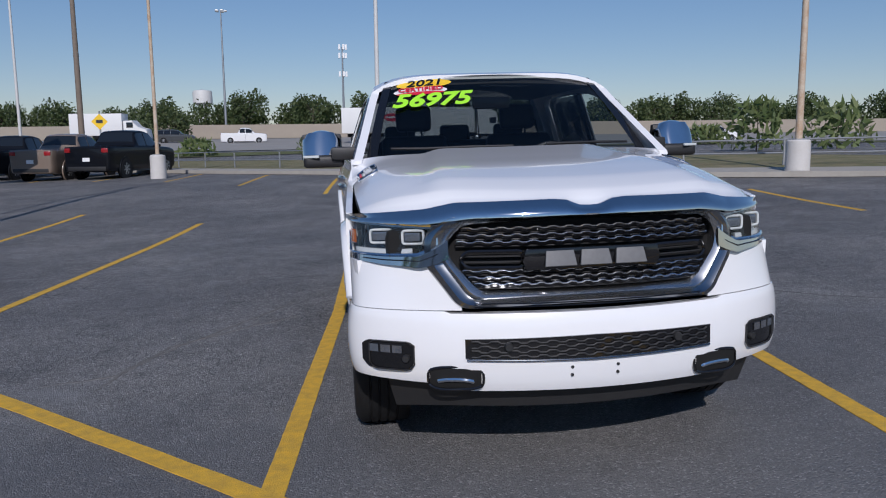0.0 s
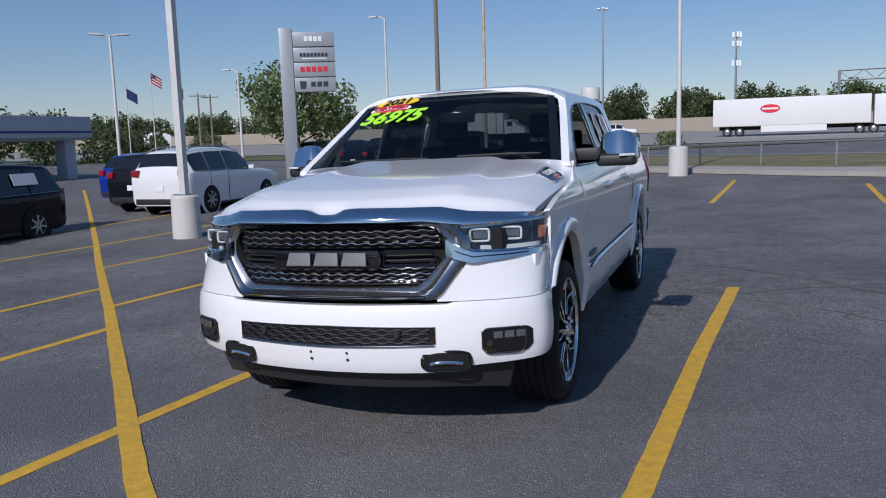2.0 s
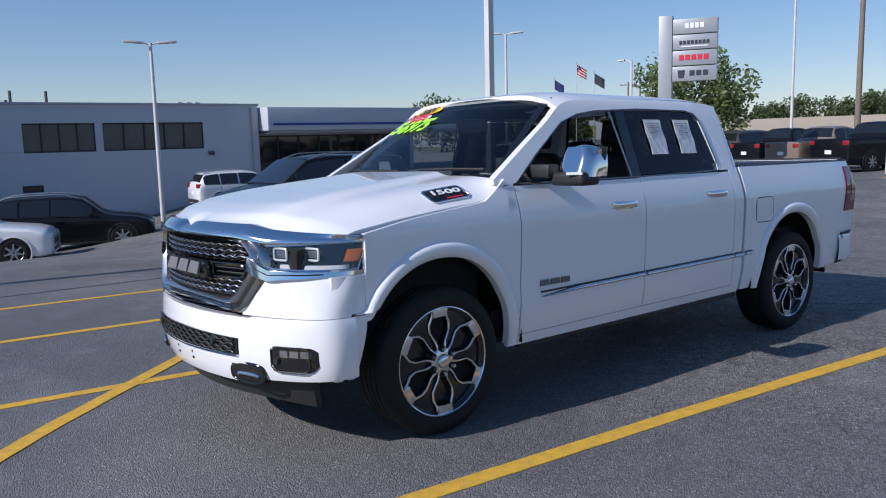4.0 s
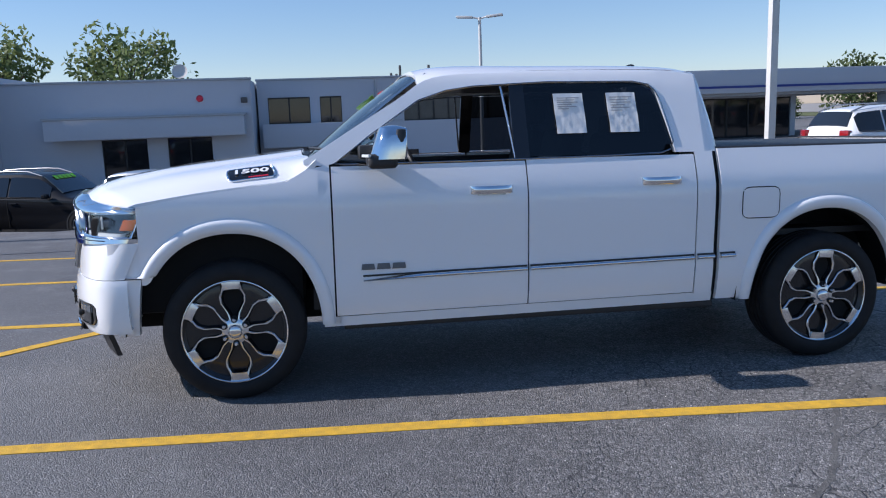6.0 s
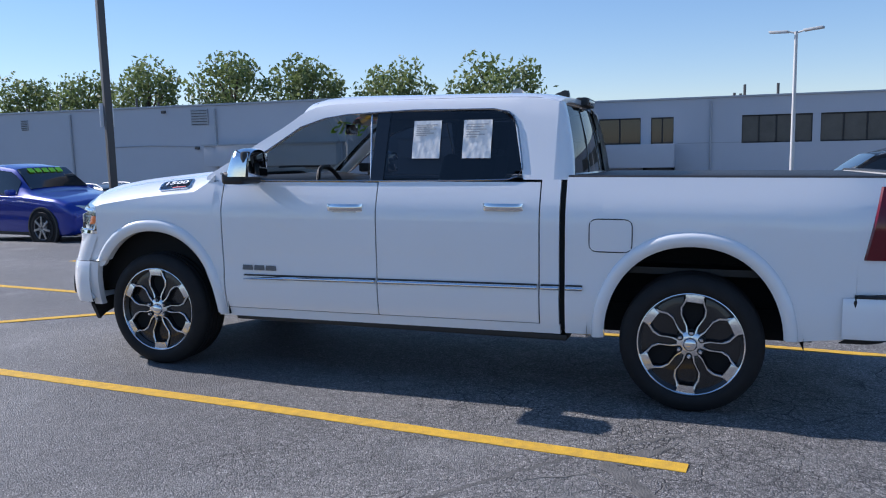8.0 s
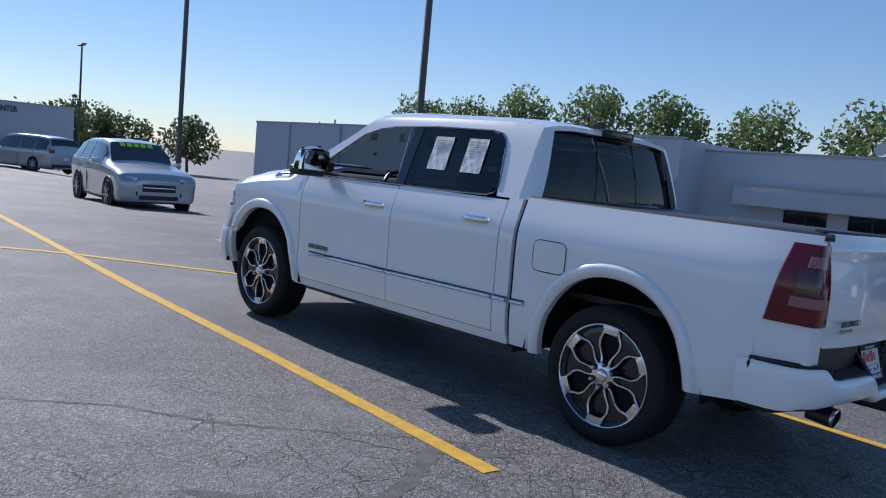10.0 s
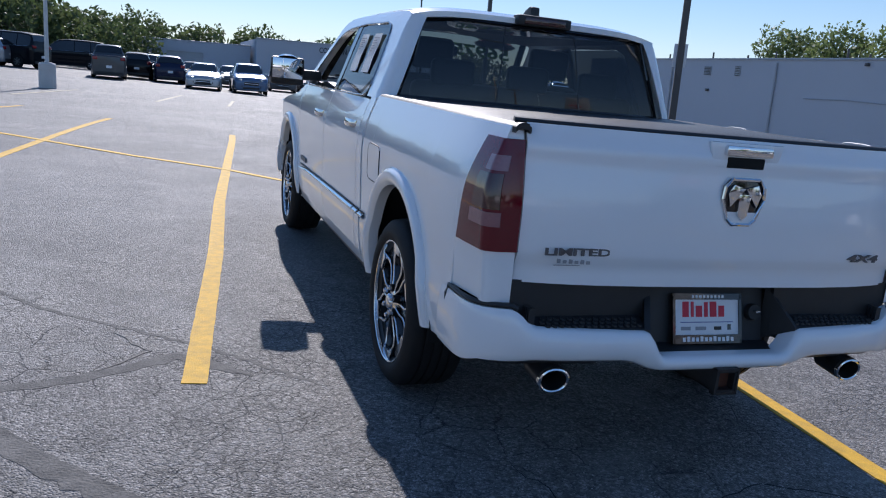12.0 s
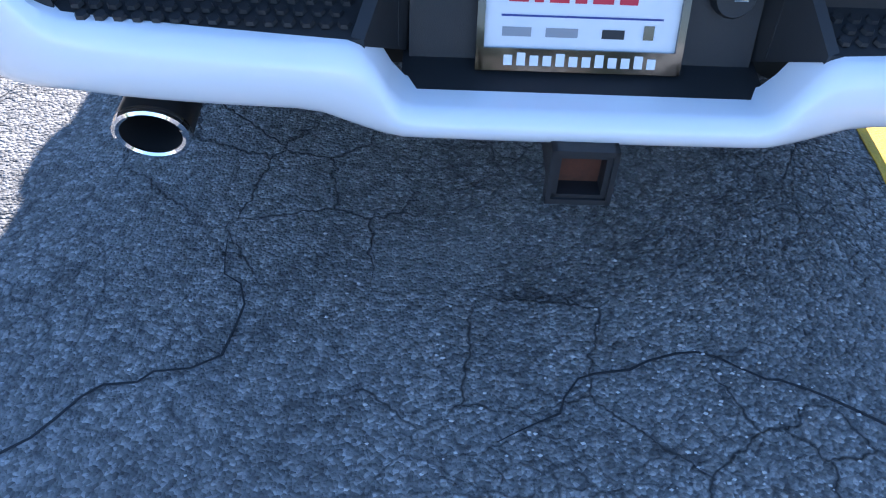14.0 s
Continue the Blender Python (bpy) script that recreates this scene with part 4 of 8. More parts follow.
for x in (0.37, -0.37):
    part("parking_sensor", moved(lathe([(0, -0.012), (0.016, -0.012), (0.02, -0.004), (0.02, 0.01)], 16, "y"), pose(x, FY(x, 0.59) - 0.05, 0.59)), BLACKP, lg)
for s in (1, -1):
    xc = s * 0.585
    hk = part("tow_hook_recess", bulged(lambda x: 0.404, lambda x: 0.490, 0.030, 0.004, min(xc - 0.105, xc + 0.105), max(xc - 0.105, xc + 0.105), 16, 8, 0.03), VOID, truck)
    part("tow_hook_bezel", tube([(xc + 0.115 * math.copysign(abs(math.cos(a)) ** 0.6, math.cos(a)), FY(xc + 0.115 * math.cos(a), 0.45) - 0.030, 0.447 + 0.05 * math.copysign(abs(math.sin(a)) ** 0.6, math.sin(a))) for a in [2 * math.pi * i / 32 for i in range(32)]], 0.0065, 6, closed=True), GLOSSB, hk)
    part("tow_hook", tube([(xc + 0.07 * math.cos(a), FY(xc + 0.07 * math.cos(a), 0.43) - 0.030 - 0.010 * math.sin(a), 0.432 + 0.012 * math.sin(a)) for a in [math.pi * i / 12 for i in range(13)]], 0.011, 8), CHROME, hk, "chrome tow hook")
    x0, x1 = sorted((s * 0.752, s * 0.948))
    cut = lambda x: 0.035 * (max(0, (abs(x) - 0.915) / 0.033) ** 2 + max(0, (0.785 - abs(x)) / 0.033) ** 2)
    fg = part("fog_lamp", front_patch(x0, x1, lambda x: 0.478 + cut(x), lambda x: 0.602 - 0.6 * cut(x), 0.038, 24, 4, 0.03), GLOSSB, truck, "black fog lamp recess in the bumper corner")
    part("fog_rim", tube([(x, FY(x, z) - 0.040, z) for x, z in [(s * lerp(0.757, 0.943, i / 12), 0.478 + cut(lerp(0.757, 0.943, i / 12))) for i in range(13)] + [(s * lerp(0.943, 0.757, i / 12), 0.602 - 0.6 * cut(lerp(0.943, 0.757, i / 12))) for i in range(13)]], 0.004, 5, closed=True), BLACKP, fg)
    for k in range(3):
        xa = s * (0.80 + 0.044 * k)
        part("fog_light", front_patch(*sorted((xa, xa + s * 0.036)), lambda x: 0.552, lambda x: 0.585, 0.044, 4, 2, 0.01), LAMPIN if k < 2 else PROJ, fg)
    part("parking_sensor", moved(lathe([(0, -0.012), (0.014, -0.012), (0.018, -0.004), (0.018, 0.01)], 16, "y"), pose(s * 0.79, FY(0.79, 0.53) - 0.04, 0.53, 0, 0, s * 20)), BLACKP, fg)
for x, z in ((0.10, 0.49), (0.10, 0.455), (-0.10, 0.49), (-0.10, 0.455)):
    part("bolt_hole", moved(lathe([(0, -0.004), (0.007, -0.004), (0.008, 0.01)], 10, "y"), pose(x, FY(x, z) - 0.030, z)), BLACKP, truck)
part("air_dam", sheet(lambda u, v: (lerp(-0.88, 0.88, u) * (1 - 0.06 * v), base_y(lerp(-0.88, 0.88, u)) + 0.05 + 0.05 * v, lerp(0.47, 0.285 - 0.02 * abs(lerp(-1, 1, u)) ** 6, v)), 48, 5, back=(0, 0.03, 0)), BLACKP, truck, "black air dam under the bumper")


# headlamps
def lamp_low(x):
    return tab([(0.60, 1.04), (0.66, 1.0), (0.72, 0.972), (0.86, 0.966), (1.0, 0.966)])(abs(x))


def lamp_high(x):
    return tab([(0.60, 1.10), (0.70, 1.10), (1.0, 1.115)])(abs(x))


def head_lamp(s):
    x0, x1 = sorted((s * 0.632, s * 0.9985))
    lamp = part("headlamp", front_patch(x0, x1, lamp_low, lamp_high, -0.055, 20, 6, 0.05), GLOSSB, truck, "chrome-edged headlamp with two projectors")
    for xc, w in ((0.735, 0.046), (0.865, 0.050)):
        yy, turn = FY(s * xc, 1.045), s * 14
        part("projector", moved(boxm(-w + 0.01, w - 0.01, -0.012, 0.04, -0.020, 0.020, 0.008, 3), pose(s * xc, yy + 0.022, 1.045, 0, 0, turn)), PROJ, lamp)
        part("projector_bezel", moved(tube([(w * math.copysign(abs(math.cos(a)) ** 0.3, math.cos(a)), 0, 0.029 * math.copysign(abs(math.sin(a)) ** 0.3, math.sin(a))) for a in [2 * math.pi * i / 32 for i in range(32)]], 0.0058, 6, closed=True), pose(s * xc, yy + 0.010, 1.045, 0, 0, turn)), LAMPBAR, lamp, "pale square light ring")
    part("light_guide", front_patch(x0, x1, lambda x: lamp_high(x) - 0.018, lambda x: lamp_high(x) - 0.006, -0.008, 20, 2, 0.02), SATIN, lamp, "satin strip along the lamp's top")
    part("light_guide", front_patch(*sorted((s * 0.74, s * 0.985)), lambda x: lamp_low(x) + 0.006, lambda x: lamp_low(x) + 0.024, -0.010, 14, 2, 0.02), LAMPBAR, lamp, "pale light guide along the lamp's lower edge")
    xa, xb = sorted((s * 0.975, s * 0.9972))
    part("side_reflector", front_patch(xa, xb, lambda x: 1.008, lambda x: 1.066, -0.004, 8, 2, 0.01), AMBER, lamp, "amber side reflector")
    part("lens", front_patch(x0, x1, lamp_low, lamp_high, 0.004, 24, 6, 0.012, 0.006), LENS, lamp).visible_shadow = False
    span = [math.sin(lerp(math.asin(0.64), math.asin(0.9986), i / 30)) for i in range(31)]
    rim = [(s * x, FY(x, lamp_low(x)) - 0.008, lamp_low(x) + 0.002) for x in span] + [(s * x, FY(x, lamp_high(x)) - 0.008, lamp_high(x) - 0.002) for x in span[::-1]]
    part("lamp_rim", tube(rim, 0.0062, 6, closed=True), CHROME, lamp, "bright chrome rim round the lens")
    wing = lambda x: tab([(0.56, 0.09), (0.66, 0.066), (0.78, 0.044), (0.9, 0.034), (1.0, 0.026)])(abs(x))
    part("lamp_trim", front_patch(*sorted((s * 0.60, s * 0.9985)), lambda x: lamp_low(x) - wing(x), lambda x: lamp_low(x) - 0.004, 0.036, 30, 4, 0.05, 0.030), CHROME, lamp, "chrome wing sweeping from the grille under the lamp")
    part("trim_groove", tube([(s * x, FY(x, lamp_low(x)) - 0.037, lamp_low(x) - 0.45 * wing(x)) for x in span if x < 0.95], 0.003, 5), GLOSSB, lamp)


head_lamp(1)
head_lamp(-1)


# ---- wheels ----
def build_wheel(parent, m):
    """A polished six-spoke wheel with its tyre; its outer face looks along +x."""
    R, RIM = 0.405, 0.298
    SPOKEDARK = bpy.data.materials.get("dark_spoke_paint") or mat("dark_spoke_paint", (0.035, 0.036, 0.038), 0.22, 0.6, vary=0.2, scale=20, coat=0.4)
    barrel = lathe([(RIM, 0.0), (RIM + 0.004, -0.006), (RIM - 0.006, -0.02), (RIM - 0.022, -0.03), (RIM - 0.035, -0.12), (RIM - 0.03, -0.22), (RIM + 0.0, -0.235)], 64)
    rim = part("wheel", barrel, GUNMETAL, parent, "dark alloy wheel with six bright-edged loops", m)
    lip = lathe([(RIM + 0.002, -0.004), (RIM + 0.001, 0.003), (RIM - 0.003, 0.004), (RIM - 0.007, 0.001), (RIM - 0.009, -0.012)], 64)
    part("rim_lip", lip, MACHINED, rim)
    part("rim_back", lathe([(0.0, -0.10), (0.24, -0.10), (RIM - 0.036, -0.085)], 48), VOID, rim)
    prof = [(RIM, -0.005), (RIM + 0.008, 0.006), (RIM + 0.03, 0.014), (RIM + 0.06, 0.012), (R - 0.02, -0.004), (R - 0.006, -0.018), (R - 0.001, -0.04)]
    x = -0.055
    for g in range(4):
        prof += [(R, x), (R - 0.009, x - 0.003), (R - 0.009, x - 0.011), (R, x - 0.014)]
        x -= 0.045
    prof += [(R - 0.002, -0.245), (R - 0.012, -0.262), (R - 0.05, -0.275), (RIM, -0.26)]
    tyre = part("tyre", lathe(prof, 72), RUBBER, rim, "black low-profile tyre")
    # six long loops ring dark pockets; their polished edges run from the hub out to wedges at the rim
    EDGE = [(0.060, 0.021), (0.105, 0.032), (0.140, 0.052), (0.165, 0.066), (0.205, 0.068), (0.235, 0.054), (0.262, 0.046), (0.290, 0.042)]
    for i in range(6):
        a0 = 2 * math.pi * i / 6
        ax_, ay_ = Vector((math.cos(a0), math.sin(a0))), Vector((-math.sin(a0), math.cos(a0)))
        at = lambda r, w, h: (h, *(ax_ * r + ay_ * w))
        for sgn in (-1, 1):
            bm = bmesh.new()
            rows = []
            for n_, (r, w) in enumerate(EDGE):
                t_ = 0.0062 + 0.002 * (r < 0.1) + 0.0015 * (r > 0.2)
                h = -0.010 - 0.012 * math.sin(math.pi * min(1, max(0, (r - 0.06) / 0.23)))
                rows.append([bm.verts.new(at(r, sgn * (w + d), h + e)) for d, e in ((-t_ - 0.012, -0.05), (-t_, -0.003), (-t_ * 0.5, 0.001), (t_ * 0.5, 0.001), (t_, -0.003), (t_ + 0.008, -0.05))])
            for A, B in zip(rows, rows[1:]):
                for q in range(5):
                    fc = bm.faces.new((A[q], B[q], B[q + 1], A[q + 1]))
                    fc.material_index = 1 if q in (0, 4) else 0
            part("spoke", bm, (MACHINED, SPOKEDARK), rim, angle=25)
        wedge = prism([(0.240, -0.042), (0.287, -0.054), (0.293, 0.0), (0.287, 0.054), (0.240, 0.042), (0.250, 0.0)], 0.014, "x", -0.020, 0.004)
        part("spoke_wedge", moved(wedge, Matrix.Rotation(a0, 4, "X")), MACHINED, rim)
        floor = [(0.07, -0.02), (0.14, -0.05), (0.20, -0.066), (0.25, -0.045), (0.25, 0.045), (0.20, 0.066), (0.14, 0.05), (0.07, 0.02)]
        part("spoke_pocket", moved(prism(floor, 0.006, "x", -0.062), Matrix.Rotation(a0, 4, "X")), VOID if i % 2 else SPOKEDARK, rim)
        gap = [(0.075, -0.018), (0.14, -0.022), (0.20, -0.046), (0.272, -0.088), (0.282, 0.0), (0.272, 0.088), (0.20, 0.046), (0.14, 0.022), (0.075, 0.018)]
        part("spoke_web", moved(prism(gap, 0.008, "x", -0.040, 0.002), Matrix.Rotation(a0 + math.pi / 6, 4, "X")), SPOKEDARK, rim)
    part("hub", lathe([(0.0, 0.012), (0.032, 0.012), (0.038, 0.006), (0.04, -0.004), (0.062, -0.006), (0.074, -0.012), (0.076, -0.03), (0.07, -0.09)], 36), MACHINED, rim)
    part("centre_cap", lathe([(0.0, 0.016), (0.022, 0.016), (0.031, 0.012), (0.032, 0.0)], 24), CHROME, rim)
    for i in range(6):
        a = 2 * math.pi * i / 6
        part("lug_nut", moved(lathe([(0.0, 0.018), (0.009, 0.018), (0.0135, 0.010), (0.0135, -0.012)], 6), pose(0, 0.070 * math.cos(a), 0.070 * math.sin(a))), CHROME, rim)
        part("lug_bore", moved(lathe([(0.0135, 0.0), (0.019, 0.0), (0.019, -0.03)], 14), pose(0, 0.070 * math.cos(a), 0.070 * math.sin(a))), VOID, rim)
    return rim


for yc in (0.0, WB):
    build_wheel(truck, pose(0.995, yc, 0.405, 26 if yc else 32))
    build_wheel(truck, pose(-0.995, yc, 0.376, 0, 0, 180))
# frame and axles, with the shade under the body put into their colour
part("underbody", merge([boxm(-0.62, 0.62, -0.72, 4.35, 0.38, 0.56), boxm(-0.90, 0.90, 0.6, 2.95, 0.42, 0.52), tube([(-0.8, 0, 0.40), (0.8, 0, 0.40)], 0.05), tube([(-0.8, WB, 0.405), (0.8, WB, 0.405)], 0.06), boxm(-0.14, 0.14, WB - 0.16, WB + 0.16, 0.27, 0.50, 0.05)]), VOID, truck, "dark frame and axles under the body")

# added near-black block that closes the view past the rear axle, as shade would
part("underbody_block", boxm(-0.58, 0.58, WB - 0.56, WB + 0.56, 0.42, 1.0, 0.04), VOID, truck)

# ---- doors, handles, mouldings, badges, mirrors ----
for s in (1, -1):
    for y in (1.38, 2.435):
        zz = 1.163 if y < 2 else 1.18
        hd = part("door_handle", sheet(lambda u, v: (s * (SIDE(zz) + 0.038 * math.sin(math.pi * u) ** 0.35 * (0.8 + 0.2 * math.sin(math.pi * v))), y + 0.255 * u, zz + 0.022 * (1 - 2 * v)), 16, 4, back=(-s * 0.012, 0, 0)), CHROME, truck, "chrome door handle")
        part("handle_recess", sheet(lambda u, v: (s * (SIDE(zz - 0.01) + 0.0025), y + 0.04 + 0.17 * u, zz - 0.045 + 0.055 * v), 4, 3, back=(-s * 0.002, 0, 0)), SATIN, hd)
    for y0, y1 in ((0.74, 1.716), (1.736, 2.778), (2.80, 2.91), (2.95, 3.05)):
        zz = lambda y: 0.672 + 0.012 * (y - 0.72)
        mo = part("door_moulding", sheet(lambda u, v: (s * (SIDE(0.68) + 0.020 * math.sin(math.pi * v) ** 0.7 + 0.001), lerp(y0, y1, u), zz(lerp(y0, y1, u)) - 0.016 + 0.032 * v * min(1, 0.35 + (lerp(y0, y1, u) - 0.74) * 2)), 16, 6, back=(-s * 0.004, 0, 0)), CHROME, truck, "chrome side moulding")
        # black strip added as a painted shadow line along the chrome
        part("moulding_shadow_line", sheet(lambda u, v: (s * (SIDE(0.68) + 0.005), lerp(y0, y1, u), zz(lerp(y0, y1, u)) + lerp(0.012, 0.022, v)), 8, 1, back=(-s * 0.008, 0, 0)), BLACKP, mo)
    badge(truck, pose(s * (SIDE(0.74) + 0.002), 0.86, 0.742, 0, 0, s * 90), 0.26, 0.034, 0.008, BADGEM, "door_badge", "dark satin block badge on the door")
    fb = part("fender_badge", sheet(lambda u, v: hood_at(s, lerp(0.965, 0.868, v), lerp(0.02, 0.265, u) - 0.02 * v, 0.003), 10, 5, back=(-s * 0.006, 0, -0.012)), GLOSSB, truck, "black and chrome badge on the hood side")
    part("badge_rim", tube([hood_at(s, k, y, 0.005) for k, y in ((0.967, 0.03), (0.967, 0.14), (0.967, 0.255), (0.955, 0.27), (0.92, 0.262), (0.878, 0.25), (0.867, 0.235), (0.867, 0.12), (0.867, 0.01), (0.88, -0.002), (0.92, 0.0), (0.955, 0.012))], 0.0055, 6, closed=True), CHROME, fb)
    o, ey, eu = hood_at(s, 0.914, 0.13, 0.011), s * (hood_at(s, 0.914, 0.22, 0) - hood_at(s, 0.914, 0.04, 0)).normalized(), (hood_at(s, 0.90, 0.135, 0) - hood_at(s, 0.93, 0.135, 0)).normalized()
    ex = (ey - eu * ey.dot(eu)).normalized()
    en = ex.cross(eu)
    writing("1500", 0.058, WHITEST, fb, Matrix(((ex.x, eu.x, en.x, o.x), (ex.y, eu.y, en.y, o.y), (ex.z, eu.z, en.z, o.z), (0, 0, 0, 1))), bold=0.0016, width=0.19)
    part("badge_bar", sheet(lambda u, v: hood_at(s, lerp(0.957, 0.95, v), lerp(0.12, 0.23, u), 0.006), 4, 1, back=(-s * 0.002, 0, -0.002)), REDST, fb)
    # mirror
    MX = 1.185 if s > 0 else 1.13
    arm = part("mirror", merge([moved(boxm(-0.09, 0.09, -0.05, 0.05, -0.04, 0.04, 0.02), pose(s * 0.985, 0.79, 1.40)), moved(boxm(-0.125, 0.125, -0.085, 0.075, -0.05, 0.03, 0.03, 3), pose(s * (MX - 0.01), 0.86, 1.365))]), BLACKP, truck, "door mirror with a chrome cap")
    cap = bmesh.new()
    sheet(lambda u, v: (s * (MX + 0.128 * (1 - 0.24 * v**4) * math.copysign(abs(math.cos(math.pi * (1 - u))) ** 0.7, u - 0.5)), 0.97 - 0.19 * math.sin(math.pi * u) ** 0.45 * (1 - 0.25 * v) + 0.02 * v, lerp(1.365, 1.535, v) - 0.035 * (v > 0.85) * abs(2 * u - 1) ** 3), 18, 8, bm=cap)
    sheet(lambda u, v: (s * (MX + 0.128 * 0.76 * (2 * u - 1)), 0.99 - (0.19 * 0.75) * math.sin(math.pi * u) ** 0.45 * v, 1.535 - 0.035 * abs(2 * u - 1) ** 3 + 0.012 * math.sin(math.pi * u) * math.sin(math.pi * v)), 18, 4, bm=cap)
    part("mirror_cap", cap, CHROME, arm, "chrome mirror cap")
    part("mirror_glass", moved(boxm(-0.115, 0.115, -0.003, 0.003, -0.075, 0.075, 0.002), pose(s * MX, 0.982, 1.44)), mat("mirror_glass", (0.75, 0.77, 0.8), 0.01, 1.0) if s > 0 else bpy.data.materials["mirror_glass"], arm)
    part("mirror_shell", moved(boxm(-0.125, 0.125, -0.035, 0.018, -0.085, 0.085, 0.02), pose(s * MX, 0.965, 1.44)), BLACKP, arm)
    part("mirror_lamp", moved(boxm(-0.05, 0.05, -0.008, 0.008, -0.008, 0.008, 0.004), pose(s * (MX + 0.065), 0.768, 1.385, 0, 0, s * 18)), LAMPBAR, arm)
fuel = sheet(lambda u, v: (SIDE(lerp(0.93, 1.115, v)) + 0.003, lerp(3.09, 3.33, u), lerp(0.93, 1.115, v)), 6, 6, back=(-0.01, 0, 0))
part("fuel_door", fuel, WHITE, truck)
part("fuel_door_gap", tube([(SIDE(z) + 0.0005, y, z) for y, z in [(3.21 + 0.123 * math.copysign(abs(math.cos(a)) ** 0.35, math.cos(a)), 1.0225 + 0.096 * math.copysign(abs(math.sin(a)) ** 0.35, math.sin(a))) for a in [2 * math.pi * i / 40 for i in range(40)]]], 0.004, 5, closed=True), BLACKP, truck)
# panel gaps
for s in (1, -1):
    for y, z0, z1 in ((0.577, 0.41, 1.33), (1.726, 0.45, 1.34), (2.789, 0.45, 1.34)):
        part("door_gap", sheet(lambda u, v: (s * (SIDE(lerp(z0, z1, v)) - 0.012), y + lerp(-0.006, 0.006, u), lerp(z0, z1, v)), 1, 14), VOID, truck)
    part("bed_gap", sheet(lambda u, v: (s * (SIDE(lerp(0.43, 1.35, v)) - 0.03), lerp(2.90, 2.96, u), lerp(0.43, 1.35, v)), 1, 14), VOID, truck, "dark gap between cab and bed")
for s in (1, -1):
    wp = part("wiper", tube([Vector(wind_fn(u, v)) + Vector((0, -0.02, 0.02)) for u, v in ([(0.93, 0.06), (0.8, 0.065), (0.62, 0.06)] if s > 0 else [(0.50, 0.05), (0.35, 0.055), (0.2, 0.05), (0.08, 0.06)])], 0.009, 6), BLACKP, truck, "black wiper lying on the windscreen")
# price stickers on the windscreen (passenger side)
st = lambda u, v, lift=0.006: Vector(wind_fn(u, v)) + Vector((0, -lift * 0.6, lift))


def on_glass(cu, cv, w, h, fnout, lift=0.006):
    """A patch on the windscreen from a flat outline in fractions of w and h."""
    bm = bmesh.new()
    c = bm.verts.new(st(cu, cv, lift))
    ring = [bm.verts.new(st(cu + w * a, cv + h * b, lift)) for a, b in fnout]
    for i in range(len(ring)):
        bm.faces.new((c, ring[i], ring[(i + 1) % len(ring)]))
    return bm


oval = [(0.5 * math.cos(2 * math.pi * i / 32), 0.5 * math.sin(2 * math.pi * i / 32)) for i in range(32)]
sticker = part("price_sticker", on_glass(0.185, 0.895, 0.25, 0.13, oval), YELLOWST, truck, "yellow oval year sticker")
sticker2 = part("price_sticker", on_glass(0.172, 0.785, 0.235, 0.115, oval, 0.007), WHITEST, truck, "white oval sticker with red rims")
part("sticker_band", on_glass(0.172, 0.748, 0.21, 0.045, oval, 0.009), REDST, sticker2)


def glass_frame(u, v, lift):
    o, a, b = st(u, v, lift), st(u + 0.01, v, lift), st(u, v + 0.01, lift)
    X = (a - o).normalized()
    Z = X.cross(b - o).normalized()
    Y = Z.cross(X)
    return Matrix(((X.x, Y.x, Z.x, o.x), (X.y, Y.y, Z.y, o.y), (X.z, Y.z, Z.z, o.z), (0, 0, 0, 1)))


writing("2021", 0.105, GLOSSB, sticker, glass_frame(0.185, 0.895, 0.010), shear=0.2, bold=0.002, width=0.23)
writing("CERTIFIED", 0.062, REDST, sticker2, glass_frame(0.172, 0.800, 0.012), bold=0.002, width=0.29)
pr = part("price_backing", on_glass(0.19, 0.63, 0.01, 0.01, oval, 0.004), NEON, truck, "lime green price figures on the windscreen")
writing("56975", 0.20, NEON, pr, glass_frame(0.215, 0.63, 0.012), shear=0.3, bold=0.007, width=0.52)
# ---- bed and tailgate ----
part("bed_inside", merge([boxm(-0.80, 0.80, 2.98, 4.72, 0.78, 0.82), boxm(-0.90, -0.80, 2.98, 4.70, 0.98, 1.33), boxm(0.80, 0.90, 2.98, 4.70, 0.98, 1.33), boxm(-0.90, 0.90, 2.96, 2.99, 0.6, 1.33)]), BLACKP, truck)
part("bed_cover", boxm(-0.885, 0.885, 3.0, 4.70, 1.345, 1.372, 0.01), BLACKP, truck, "black soft cover over the bed")
both("bed_rail_cap", lambda s: sheet(lambda u, v: (s * (side_x(lerp(2.95, 4.765, u), 1.36) - lerp(0.001, 0.06, v)), lerp(2.95, 4.765, u), 1.357 + 0.016 * math.sin(math.pi * v) ** 0.5), 20, 5, back=(0, 0, -0.02)), BLACKP, "black cap on the bed rail")


def rear_y(x):
    return 4.845 - 0.075 * (abs(x) / 0.9) ** 4


def tail_fn(u, v):
    x = lerp(-0.865, 0.865, u)
    z = lerp(0.815, 1.375, v)
    y = rear_y(x) - 0.05 * max(0, (z - 1.05) / 0.33) ** 1.5 + 0.012 * math.exp(-((z - 1.30) / 0.03) ** 2) - 0.018 * (1 / (1 + math.exp(-(0.90 - z) / 0.008)))
    return (x, y, z)


